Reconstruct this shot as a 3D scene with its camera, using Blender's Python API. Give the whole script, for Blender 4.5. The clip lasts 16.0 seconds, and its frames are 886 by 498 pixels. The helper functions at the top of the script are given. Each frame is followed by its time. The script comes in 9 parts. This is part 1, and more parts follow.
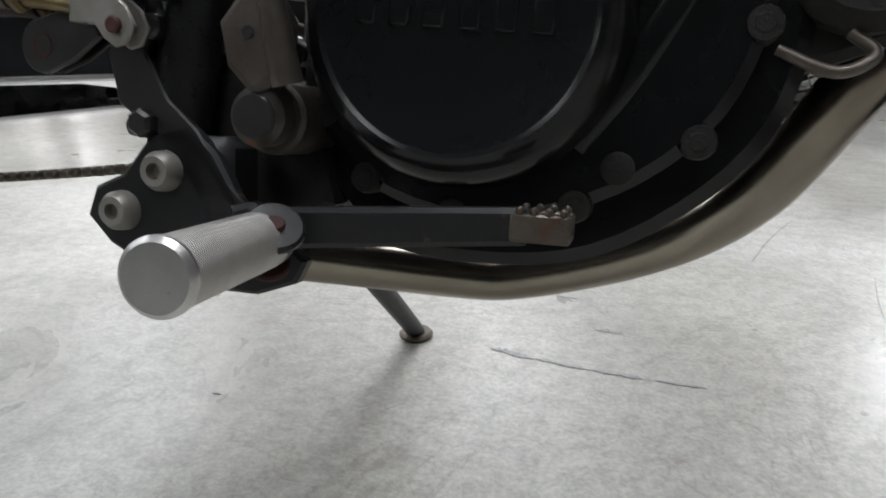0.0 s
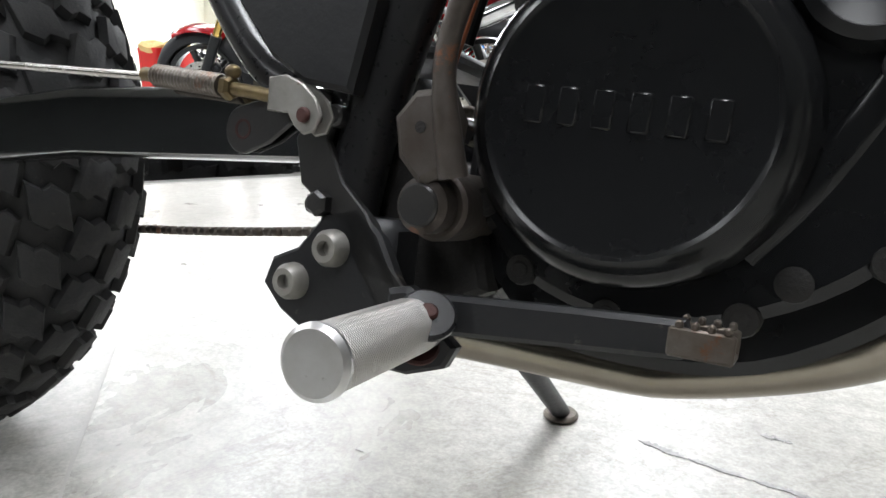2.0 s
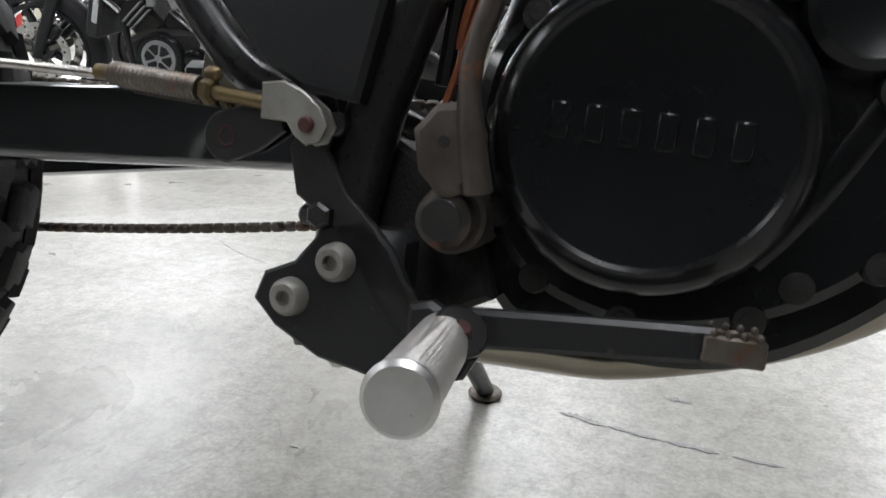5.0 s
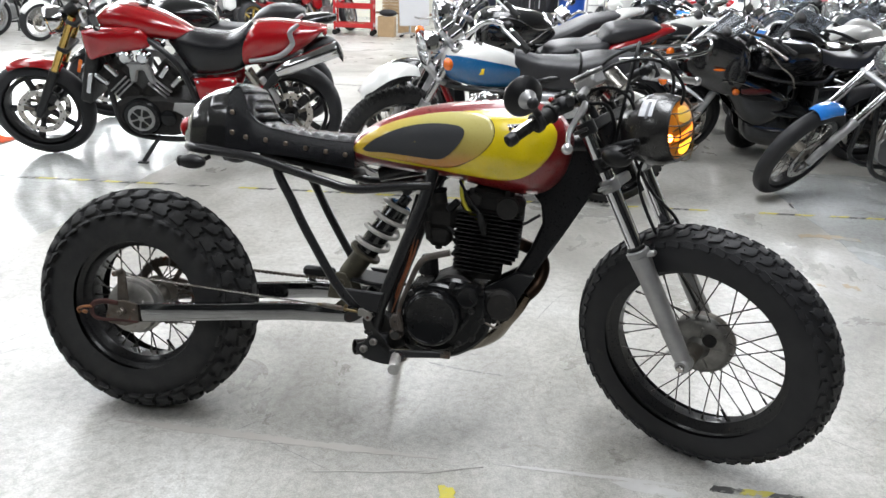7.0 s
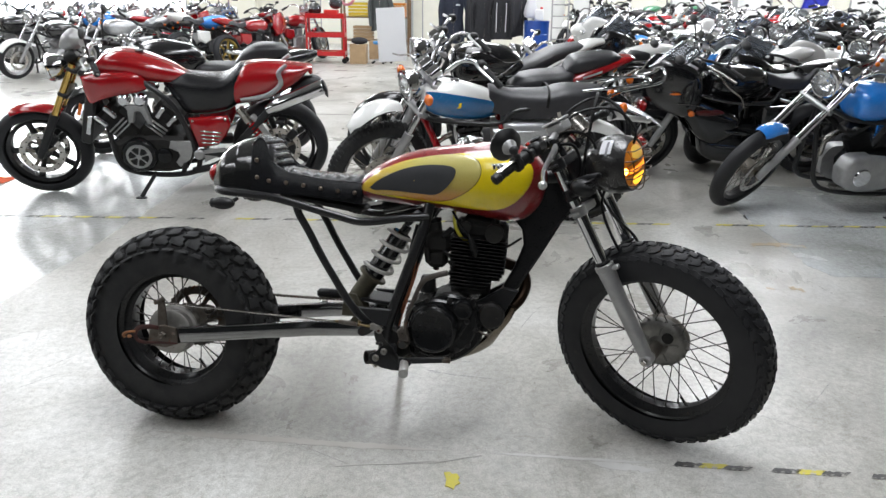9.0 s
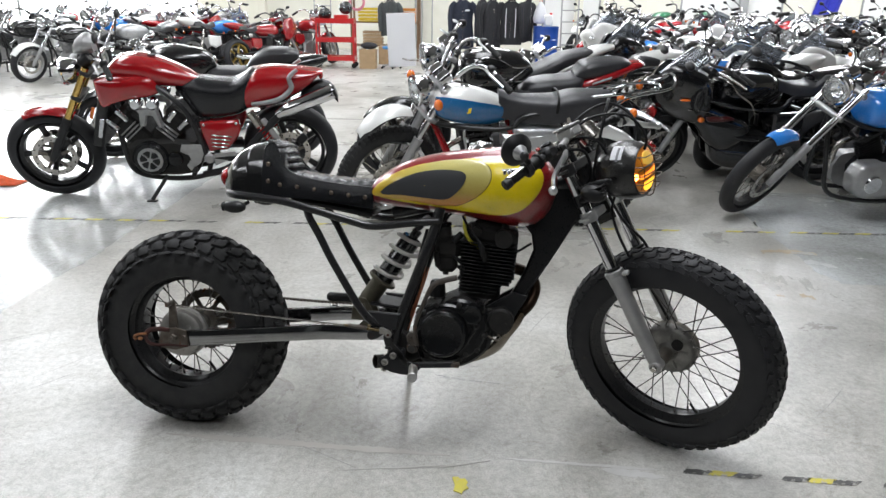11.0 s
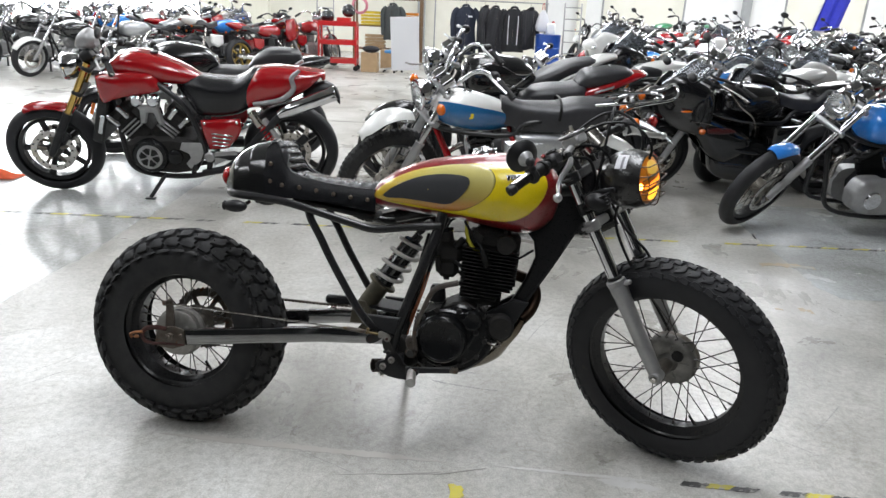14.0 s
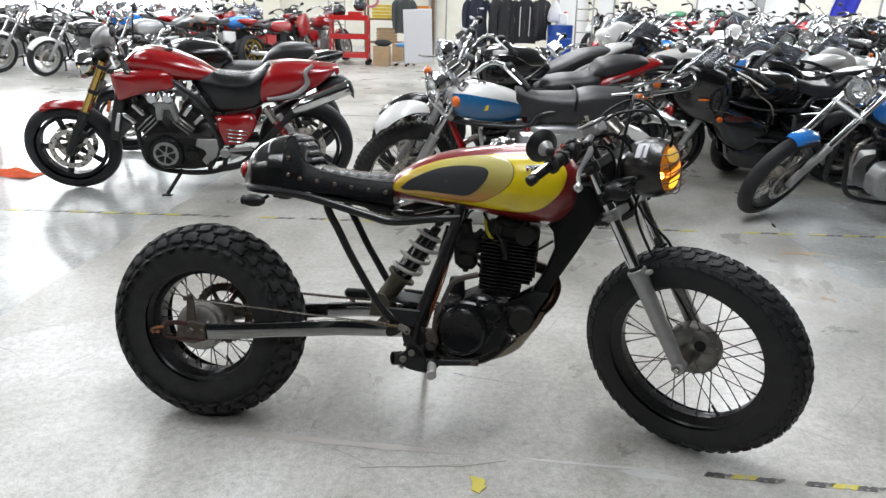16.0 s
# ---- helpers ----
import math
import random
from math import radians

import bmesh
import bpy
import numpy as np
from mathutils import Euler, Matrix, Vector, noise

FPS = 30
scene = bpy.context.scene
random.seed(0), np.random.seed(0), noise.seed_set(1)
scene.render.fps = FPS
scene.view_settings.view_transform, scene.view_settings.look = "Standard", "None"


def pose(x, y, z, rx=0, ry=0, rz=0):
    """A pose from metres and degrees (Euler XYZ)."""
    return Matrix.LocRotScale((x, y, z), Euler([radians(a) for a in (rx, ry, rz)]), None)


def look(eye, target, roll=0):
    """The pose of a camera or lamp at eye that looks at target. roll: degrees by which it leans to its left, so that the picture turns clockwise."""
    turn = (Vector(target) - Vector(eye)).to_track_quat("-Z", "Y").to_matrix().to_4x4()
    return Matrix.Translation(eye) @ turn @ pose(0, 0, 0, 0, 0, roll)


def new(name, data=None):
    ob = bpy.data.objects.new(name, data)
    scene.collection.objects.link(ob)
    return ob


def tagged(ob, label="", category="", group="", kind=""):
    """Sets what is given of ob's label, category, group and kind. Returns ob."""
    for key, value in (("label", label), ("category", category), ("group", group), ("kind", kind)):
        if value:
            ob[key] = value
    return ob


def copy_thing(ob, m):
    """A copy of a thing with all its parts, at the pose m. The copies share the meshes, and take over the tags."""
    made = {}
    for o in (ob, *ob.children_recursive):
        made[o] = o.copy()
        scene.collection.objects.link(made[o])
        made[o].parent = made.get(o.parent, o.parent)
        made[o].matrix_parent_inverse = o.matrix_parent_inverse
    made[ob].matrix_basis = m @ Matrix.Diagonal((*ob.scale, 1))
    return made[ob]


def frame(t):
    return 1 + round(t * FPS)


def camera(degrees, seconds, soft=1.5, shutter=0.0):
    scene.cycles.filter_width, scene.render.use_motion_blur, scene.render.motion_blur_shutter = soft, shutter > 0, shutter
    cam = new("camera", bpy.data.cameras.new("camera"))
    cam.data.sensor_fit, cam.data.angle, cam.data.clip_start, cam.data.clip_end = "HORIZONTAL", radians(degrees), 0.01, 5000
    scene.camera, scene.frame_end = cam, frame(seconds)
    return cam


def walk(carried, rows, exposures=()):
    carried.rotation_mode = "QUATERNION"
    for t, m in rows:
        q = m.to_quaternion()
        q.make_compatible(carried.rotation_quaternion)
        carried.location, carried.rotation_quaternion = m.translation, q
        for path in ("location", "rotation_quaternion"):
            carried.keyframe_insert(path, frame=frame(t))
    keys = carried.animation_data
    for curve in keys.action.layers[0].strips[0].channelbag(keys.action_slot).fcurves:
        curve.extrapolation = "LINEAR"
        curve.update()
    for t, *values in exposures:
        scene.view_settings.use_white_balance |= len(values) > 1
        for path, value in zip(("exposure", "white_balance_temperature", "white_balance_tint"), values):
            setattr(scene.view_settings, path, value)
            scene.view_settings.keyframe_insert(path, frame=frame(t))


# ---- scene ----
cam = camera(65.3, 16.0, shutter=0.2)
PATH = [
    (0, (0.9465, -0.4850, 0.4228), (0.5874, 1.1706, -0.1852), -0.12),
    (0.5, (0.9502, -0.4789, 0.4270), (0.3788, 1.1736, -0.0006), -1.60),
    (1, (0.9543, -0.4753, 0.4435), (0.2880, 1.1514, 0.0562), 0.53),
    (1.5, (0.9568, -0.4766, 0.4401), (0.2465, 1.1153, -0.0087), 0.60),
    (2, (0.9455, -0.4800, 0.4377), (0.1945, 1.0905, -0.0197), 0.67),
    (2.5, (0.9230, -0.4815, 0.4217), (0.1545, 1.0705, -0.0690), 0.39),
    (3, (0.8603, -0.4365, 0.3322), (0.1976, 1.1909, -0.0585), -4.02),
    (3.2, (0.8473, -0.4375, 0.3221), (0.3419, 1.2557, -0.0207), -3.65),
    (5.3, (0.8804, -0.5373, 0.5372), (0.4390, 1.1893, -0.1214), 3.00),
    (5.5, (0.9100, -0.6479, 0.7429), (0.4884, 0.9483, -0.1976), 2.85),
    (6, (1.0248, -1.0329, 1.0069), (0.6936, 0.6582, 0.2068), 4.69),
    (6.2, (1.1131, -1.1588, 1.1448), (0.7758, 0.4922, 0.2671), 2.46),
    (6.5, (1.1286, -1.4342, 1.1883), (0.9135, 0.2760, 0.3890), 2.61),
    (7, (1.0397, -1.7942, 1.2732), (0.8975, -0.0350, 0.5695), 2.30),
    (7.5, (1.025, -1.991, 1.36), (0.78, -0.126, 0.682), -0.1),
    (8, (1.017, -2.094, 1.397), (0.838, -0.231, 0.692), -0.5),
    (8.5, (0.993, -2.104, 1.398), (0.868, -0.233, 0.701), 1.1),
    (9, (0.994, -2.101, 1.4), (0.914, -0.225, 0.711), 0.9),
    (11.5, (0.983, -2.107, 1.402), (0.873, -0.227, 0.73), 1.2),
    (12, (0.979, -2.108, 1.404), (0.87, -0.225, 0.738), 1.7),
    (12.5, (0.98, -2.108, 1.4), (0.878, -0.222, 0.742), 2.5),
    (13, (0.973, -2.103, 1.398), (0.883, -0.216, 0.742), 3.1),
    (13.5, (0.971, -2.095, 1.398), (0.885, -0.209, 0.74), 3.3),
    (14, (0.97, -2.094, 1.395), (0.878, -0.209, 0.733), 2.6),
    (14.5, (0.967, -2.098, 1.398), (0.85, -0.217, 0.728), 1.9),
    (15, (0.964, -2.095, 1.394), (0.833, -0.216, 0.72), 1.5),
    (15.5, (0.957, -2.091, 1.39), (0.823, -0.214, 0.713), 1.4),
    (16, (0.953, -2.088, 1.387), (0.823, -0.212, 0.706), 1.5),
]
walk(cam, [(t, look(eye, target, roll)) for t, eye, target, roll in PATH], exposures=[(0, 0.17), (0.3, 0.22), (0.5, 0.45), (0.8, 0.90), (1.0, 1.05), (2.0, 0.93), (2.5, 0.54), (2.8, 0.12), (3.0, -0.06), (3.2, -0.1), (5.3, 0.5), (5.8, 0.74), (6.2, 0.76), (6.6, 0.46), (7.0, 0.36), (7.5, 0.13), (16, 0.06)])

# ---- world, lights ----
world = bpy.data.worlds.new("world")
scene.world = world
world.use_nodes = True
sky = world.node_tree.nodes.new("ShaderNodeTexSky")
sky.sky_type, sky.sun_disc = "NISHITA", False
sky.sun_elevation, sky.sun_rotation = radians(42), radians(-60)
world.node_tree.links.new(sky.outputs[0], world.node_tree.nodes["Background"].inputs[0])
world.node_tree.nodes["Background"].inputs[1].default_value = 0.10

TUBE_WATTS = 122.0
DOOR_WATTS = 1350.0


def area_lamp(name, m, sx, sy, watts, colour):
    data = bpy.data.lights.new(name, "AREA")
    data.shape, data.size, data.size_y, data.energy, data.color = "RECTANGLE", sx, sy, watts, colour
    ob = new(name, data)
    ob.matrix_basis = m
    return ob


LAMP_ROWS = [(x, y) for y, dx in ((-3.6, 0.4), (0.3, 0.0), (3.6, 0.2), (7.4, -0.8), (11.5, 0.5), (16.0, 0.0)) for x in (-9.0 + dx, -4.0 + dx, 1.0 + dx, 6.0 + dx, 11.0 + dx) if x < 4 or y > 5]
for lx, ly in LAMP_ROWS:
    area_lamp("tube_light", pose(lx, ly, 4.36, 0, 0, 0), 1.3, 2.6, TUBE_WATTS * (1.9 if lx > 3 and ly > 9 else 0.36 if ly < 0 else 0.42 if lx > 0 and 2 < ly < 5 else 1.25 if lx > 0 and ly < 2 else 0.40 if lx > -5 and ly < 2 else 0.7 if ly < 2 else 0.85 if lx > -5 and ly < 5 else 1.0), (0.93, 0.955, 1.0))
area_lamp("door_daylight", look((-11.5, 18.9, 2.2), (-6.0, 8.0, 0.5)), 9.0, 3.6, DOOR_WATTS, (0.95, 0.98, 1.0))

# ---- shapes ----
def V(*a):
    return np.array(a, float)


def unit(a):
    a = np.asarray(a, float)
    return a / (np.linalg.norm(a) or 1.0)


def smooth_line(points, n=6):
    """Catmull-Rom line through the points, n steps a span."""
    p = [np.asarray(q, float) for q in points]
    p = [2 * p[0] - p[1]] + p + [2 * p[-1] - p[-2]]
    out = []
    for i in range(1, len(p) - 2):
        a, b, c, d = p[i - 1], p[i], p[i + 1], p[i + 2]
        for k in range(n):
            t = k / n
            out.append(0.5 * (2 * b + (c - a) * t + (2 * a - 5 * b + 4 * c - d) * t * t + (3 * b - a - 3 * c + d) * t ** 3))
    out.append(p[-2])
    return out


class Shape:
    """A growing mesh."""

    def __init__(self):
        self.v, self.f = [], []

    def add(self, verts, faces):
        k = len(self.v)
        self.v.extend([tuple(map(float, q)) for q in verts])
        self.f.extend([tuple(i + k for i in q) for q in faces])
        return self

    def rings(self, rings, closed=True, caps=True, loop=False):
        n, m = len(rings), len(rings[0])
        verts = [q for r in rings for q in r]
        faces = []
        for i in range(n if loop else n - 1):
            j = (i + 1) % n
            for k in range(m if closed else m - 1):
                l = (k + 1) % m
                faces.append((i * m + k, i * m + l, j * m + l, j * m + k))
        if caps and not loop:
            faces.append(tuple(range(m - 1, -1, -1)))
            faces.append(tuple((n - 1) * m + k for k in range(m)))
        return self.add(verts, faces)

    def box(self, c, size, bev=0.003, rot=None):
        hx, hy, hz = [s / 2 for s in size]
        b = min(bev, 0.45 * min(size))
        verts, faces, idx = [], [], {}
        for sx in (-1, 1):
            for sy in (-1, 1):
                for sz in (-1, 1):
                    for axis in range(3):
                        h = [hx - b, hy - b, hz - b]
                        h[axis] += b
                        idx[(sx, sy, sz, axis)] = len(verts)
                        verts.append((sx * h[0], sy * h[1], sz * h[2]))
        for axis in range(3):
            u, w = [a for a in range(3) if a != axis]
            for s in (-1, 1):
                q = []
                for a, c2 in ((-1, -1), (1, -1), (1, 1), (-1, 1)):
                    k = [0, 0, 0]
                    k[axis], k[u], k[w] = s, a, c2
                    q.append(idx[(*k, axis)])
                faces.append(tuple(q))
            for a in (-1, 1):
                for c2 in (-1, 1):
                    k0, k1 = [0, 0, 0], [0, 0, 0]
                    k0[axis], k0[u], k0[w] = -1, a, c2
                    k1[axis], k1[u], k1[w] = 1, a, c2
                    faces.append((idx[(*k0, u)], idx[(*k1, u)], idx[(*k1, w)], idx[(*k0, w)]))
        for sx in (-1, 1):
            for sy in (-1, 1):
                for sz in (-1, 1):
                    faces.append(tuple(idx[(sx, sy, sz, a)] for a in range(3)))
        r = rot if rot is not None else Matrix.Identity(3)
        r = np.array(r.to_3x3()) if isinstance(r, Matrix) else np.array(r)
        return self.add([r @ np.array(q) + np.array(c, float) for q in verts], faces)

    def tube(self, points, r, seg=10, n=6, smooth=True, caps=True, squash=None):
        """A round tube along the points; r is a number or one a point."""
        line = smooth_line(points, n) if smooth and len(points) > 2 else [np.asarray(q, float) for q in points]
        if np.isscalar(r):
            rad = [r] * len(line)
        else:
            rad = np.interp(np.linspace(0, 1, len(line)), np.linspace(0, 1, len(r)), r)
        t0 = unit(line[1] - line[0])
        nrm = unit(np.cross(t0, V(0, 1, 0.02) if abs(t0[1]) < 0.9 else V(1, 0, 0)))
        rings = []
        for i, q in enumerate(line):
            t = unit(line[min(i + 1, len(line) - 1)] - line[max(i - 1, 0)])
            nrm = unit(nrm - t * np.dot(nrm, t))
            b = np.cross(t, nrm)
            sq = squash or (1, 1)
            rings.append([q + rad[i] * (sq[0] * math.cos(a) * nrm + sq[1] * math.sin(a) * b) for a in [2 * math.pi * k / seg for k in range(seg)]])
        return self.rings(rings, caps=caps)

    def cyl(self, p0, p1, r0, r1=None, seg=16, caps=True):
        return self.tube([p0, p1], [r0, r0 if r1 is None else r1], seg=seg, smooth=False, caps=caps)

    def rod(self, p0, p1, r, bev=0.002, seg=16):
        """A cylinder with chamfered ends."""
        p0, p1 = np.asarray(p0, float), np.asarray(p1, float)
        t = unit(p1 - p0)
        d = t * bev
        nrm = unit(np.cross(t, V(0, 1, 0.02) if abs(t[1]) < 0.9 else V(1, 0, 0)))
        b = np.cross(t, nrm)
        return self.rings([[q + rr * (math.cos(2 * math.pi * k / seg) * nrm + math.sin(2 * math.pi * k / seg) * b) for k in range(seg)]
                           for q, rr in ((p0, r - bev), (p0 + d, r), (p1 - d, r), (p1, r - bev))])

    def lathe(self, prof, c=(0, 0, 0), axis="y", seg=48, loop=False, a0=0.0, a1=2 * math.pi):
        """Turns (radius, height along the axis) round the axis through c."""
        full = abs(a1 - a0) > 6.28
        steps = seg if full else seg + 1
        rings = []
        for k in range(steps):
            a = a0 + (a1 - a0) * k / seg
            ca, sa = math.cos(a), math.sin(a)
            ring = []
            for r, h in prof:
                q = {"y": (r * ca, h, r * sa), "z": (r * ca, r * sa, h), "x": (h, r * ca, r * sa)}[axis]
                ring.append(np.array(q) + np.array(c, float))
            rings.append(ring)
        return self.rings(rings, closed=loop, caps=False, loop=full)

    def plate(self, outline, y0, y1, bev=0.0, plane="xz"):
        """An outline of (a, b) drawn out from y0 to y1, its edges chamfered by bev."""
        p = [np.array(q, float) for q in outline]
        area = sum(p[i][0] * p[(i + 1) % len(p)][1] - p[(i + 1) % len(p)][0] * p[i][1] for i in range(len(p)))
        if area < 0:
            p = p[::-1]
        def inset(d):
            out = []
            for i in range(len(p)):
                e0, e1 = unit(p[i] - p[i - 1]), unit(p[(i + 1) % len(p)] - p[i])
                n0, n1 = np.array((-e0[1], e0[0])), np.array((-e1[1], e1[0]))
                m = unit(n0 + n1)
                out.append(p[i] + m * d / max(0.5, float(np.dot(m, n0))))
            return out
        s = 1 if y1 > y0 else -1
        levels = [(y0, bev), (y0 + s * bev, 0), (y1 - s * bev, 0), (y1, bev)] if bev else [(y0, 0), (y1, 0)]
        put = {"xz": lambda q, h: (q[0], h, q[1]), "xy": lambda q, h: (q[0], q[1], h), "yz": lambda q, h: (h, q[0], q[1])}[plane]
        return self.rings([[put(q, h) for q in (inset(b) if b else p)] for h, b in levels])

    def ball(self, c, r, seg=16, scale=(1, 1, 1), lo=-90, hi=90):
        rings = []
        n = max(6, seg // 2)
        for i in range(n + 1):
            a = radians(lo + (hi - lo) * i / n)
            rr = max(math.cos(a), 1e-4)
            rings.append([V(*c) + r * V(scale[0] * rr * math.cos(2 * math.pi * k / seg), scale[1] * rr * math.sin(2 * math.pi * k / seg), scale[2] * math.sin(a)) for k in range(seg)])
        return self.rings(rings)

    def moved(self, m):
        a = np.array(m)
        self.v = [tuple(a[:3, :3] @ np.array(q) + a[:3, 3]) for q in self.v]
        return self

    def mesh(self, name, sharp=38):
        me = bpy.data.meshes.new(name)
        me.from_pydata(self.v, [], self.f)
        bm = bmesh.new()
        bm.from_mesh(me)
        bmesh.ops.recalc_face_normals(bm, faces=bm.faces[:])
        bm.to_mesh(me)
        bm.free()
        me.polygons.foreach_set("use_smooth", [True] * len(me.polygons))
        me.set_sharp_from_angle(angle=radians(sharp))
        return me


def part(name, shape, material, parent=None, label="", sharp=38, m=None):
    """One mesh object under a thing or a part. shape is a Shape or a ready mesh."""
    me = shape.mesh(name, sharp) if isinstance(shape, Shape) else shape
    if not me.materials:
        me.materials.append(material)
    ob = new(name, me)
    ob.parent = parent
    if m is not None:
        ob.matrix_basis = m
    if label:
        ob["label"] = label
    return ob


def thing(name, label, category, m=None, group="", kind=""):
    ob = new(name)
    ob.empty_display_size = 0.1
    if m is not None:
        ob.matrix_basis = m
    return tagged(ob, label, category, group, kind)


def solid(name, shape, material, label, category, group="", kind="", m=None, sharp=38):
    return tagged(part(name, shape, material, None, "", sharp, m), label, category, group, kind)


# ---- materials ----
def material(name, colour, rough=0.5, metal=0.0, other=None, mix=0.5, scale=40.0, fine=220.0, bump=0.15, coat=0.0, rough_var=0.12, spots=None, aniso=(1, 1, 1), spec=0.5):
    """colour to other by coarse noise, fine relief and uneven gloss."""
    mat = bpy.data.materials.new(name)
    mat.use_nodes = True
    t = mat.node_tree
    n, l = t.nodes, t.links
    p = n["Principled BSDF"]
    other = other or tuple(c * 0.72 for c in colour)
    co = n.new("ShaderNodeTexCoord")
    mp = n.new("ShaderNodeMapping")
    mp.inputs["Scale"].default_value = aniso
    l.new(co.outputs["Object"], mp.inputs[0])
    info = n.new("ShaderNodeObjectInfo")
    big, small = n.new("ShaderNodeTexNoise"), n.new("ShaderNodeTexNoise")
    for tex, s, d in ((big, scale, 5), (small, fine, 3)):
        tex.noise_dimensions = "4D"
        tex.inputs["Scale"].default_value, tex.inputs["Detail"].default_value = s, d
        tex.inputs["Roughness"].default_value = 0.6
        l.new(mp.outputs[0], tex.inputs["Vector"])
        l.new(info.outputs["Random"], tex.inputs["W"])
    ramp = n.new("ShaderNodeValToRGB")
    ramp.color_ramp.elements[0].position, ramp.color_ramp.elements[1].position = 0.5 - mix * 0.4, 0.5 + mix * 0.4
    ramp.color_ramp.elements[0].color, ramp.color_ramp.elements[1].color = (*other, 1), (*colour, 1)
    l.new(big.outputs[0], ramp.inputs[0])
    last = ramp.outputs[0]
    if spots:
        sp_colour, amount, sp_scale = spots
        tex = n.new("ShaderNodeTexNoise")
        tex.inputs["Scale"].default_value, tex.inputs["Detail"].default_value, tex.inputs["Roughness"].default_value = sp_scale, 8, 0.7
        l.new(mp.outputs[0], tex.inputs["Vector"])
        sr = n.new("ShaderNodeValToRGB")
        sr.color_ramp.elements[0].position, sr.color_ramp.elements[1].position = 0.68 - amount * 0.4, 0.74 - amount * 0.3
        l.new(tex.outputs[0], sr.inputs[0])
        mx = n.new("ShaderNodeMix")
        mx.data_type = "RGBA"
        l.new(sr.outputs[0], mx.inputs["Factor"])
        l.new(last, mx.inputs[6])
        mx.inputs[7].default_value = (*sp_colour, 1)
        last = mx.outputs[2]
    l.new(last, p.inputs["Base Color"])
    mr = n.new("ShaderNodeMapRange")
    mr.inputs["To Min"].default_value, mr.inputs["To Max"].default_value = max(0.02, rough - rough_var), min(1, rough + rough_var)
    l.new(small.outputs[0], mr.inputs[0])
    l.new(mr.outputs[0], p.inputs["Roughness"])
    p.inputs["Metallic"].default_value, p.inputs["Specular IOR Level"].default_value = metal, spec
    p.inputs["Coat Weight"].default_value, p.inputs["Coat Roughness"].default_value = coat, 0.06
    if bump:
        b = n.new("ShaderNodeBump")
        b.inputs["Strength"].default_value, b.inputs["Distance"].default_value = bump, 0.002
        l.new(small.outputs[0], b.inputs["Height"])
        l.new(b.outputs[0], p.inputs["Normal"])
    return mat


def glow(name, colour, strength):
    mat = bpy.data.materials.new(name)
    mat.use_nodes = True
    p = mat.node_tree.nodes["Principled BSDF"]
    p.inputs["Base Color"].default_value = (*colour, 1)
    p.inputs["Emission Color"].default_value, p.inputs["Emission Strength"].default_value = (*colour, 1), strength
    return mat


def lens_glass(name, colour, rough=0.05):
    mat = bpy.data.materials.new(name)
    mat.use_nodes = True
    p = mat.node_tree.nodes["Principled BSDF"]
    p.inputs["Base Color"].default_value, p.inputs["Roughness"].default_value = (*colour, 1), rough
    p.inputs["Transmission Weight"].default_value, p.inputs["IOR"].default_value = 0.85, 1.4
    return mat


BLACK_FRAME = material("black frame paint", (0.012, 0.012, 0.0135), 0.3, 0, (0.017, 0.017, 0.0175), scale=25, bump=0.05, coat=0.2, spec=0.3, spots=((0.08, 0.045, 0.03), 0.06, 60))
BLACK_SATIN = material("black satin paint", (0.012, 0.0125, 0.014), 0.42, 0, (0.018, 0.018, 0.019), scale=30, bump=0.12, spec=0.3, spots=((0.06, 0.055, 0.05), 0.1, 90))
ENGINE_BLACK = material("black engine enamel", (0.007, 0.0074, 0.008), 0.2, 0, (0.009, 0.0092, 0.0098), scale=18, bump=0.0, spec=0.3, fine=60, rough_var=0.05)
FIN_BLACK = material("sooty black fins", (0.008, 0.008, 0.008), 0.6, 0, (0.014, 0.013, 0.0125), spec=0.15, scale=50, bump=0.3, fine=500)
PEG_END = material("scratched aluminium cap", (0.58, 0.58, 0.58), 0.34, 0.9, (0.45, 0.44, 0.43), scale=45, bump=0.06, fine=260, spots=((0.20, 0.18, 0.16), 0.09, 75))
ENGINE_ROUGH = material("sooty black casting", (0.015, 0.0145, 0.0142), 0.6, 0, (0.026, 0.0245, 0.023), spec=0.2, scale=50, bump=0.5, fine=500, spots=((0.09, 0.075, 0.06), 0.1, 55))
RUBBER = material("tyre rubber", (0.018, 0.0184, 0.0205), 0.5, 0, (0.026, 0.026, 0.028), spec=0.25, scale=18, bump=0.25, fine=300, spots=((0.035, 0.032, 0.03), 0.1, 30))
RUBBER_WORN = material("worn tread rubber", (0.018, 0.0184, 0.020), 0.66, 0, (0.033, 0.0325, 0.032), spec=0.25, scale=24, bump=0.4, fine=260, spots=((0.05, 0.046, 0.043), 0.12, 40))
GRIP_RUBBER = material("grip rubber", (0.007, 0.007, 0.007), 0.55, spec=0.3, scale=60, bump=0.3)
LEATHER = material("black leather", (0.007, 0.0072, 0.0085), 0.23, 0, (0.011, 0.011, 0.013), scale=45, bump=0.35, fine=520)
CHROME = material("chrome", (0.68, 0.68, 0.70), 0.03, 1, (0.57, 0.57, 0.58), scale=20, bump=0.012, fine=40, rough_var=0.04)
# chrome with a darker tint in place of dark surroundings mirrored in the arm
CHROME_ARM = material("smoky old chrome", (0.42, 0.425, 0.43), 0.04, 1, (0.30, 0.30, 0.305), scale=9, bump=0.012, fine=40, rough_var=0.05)
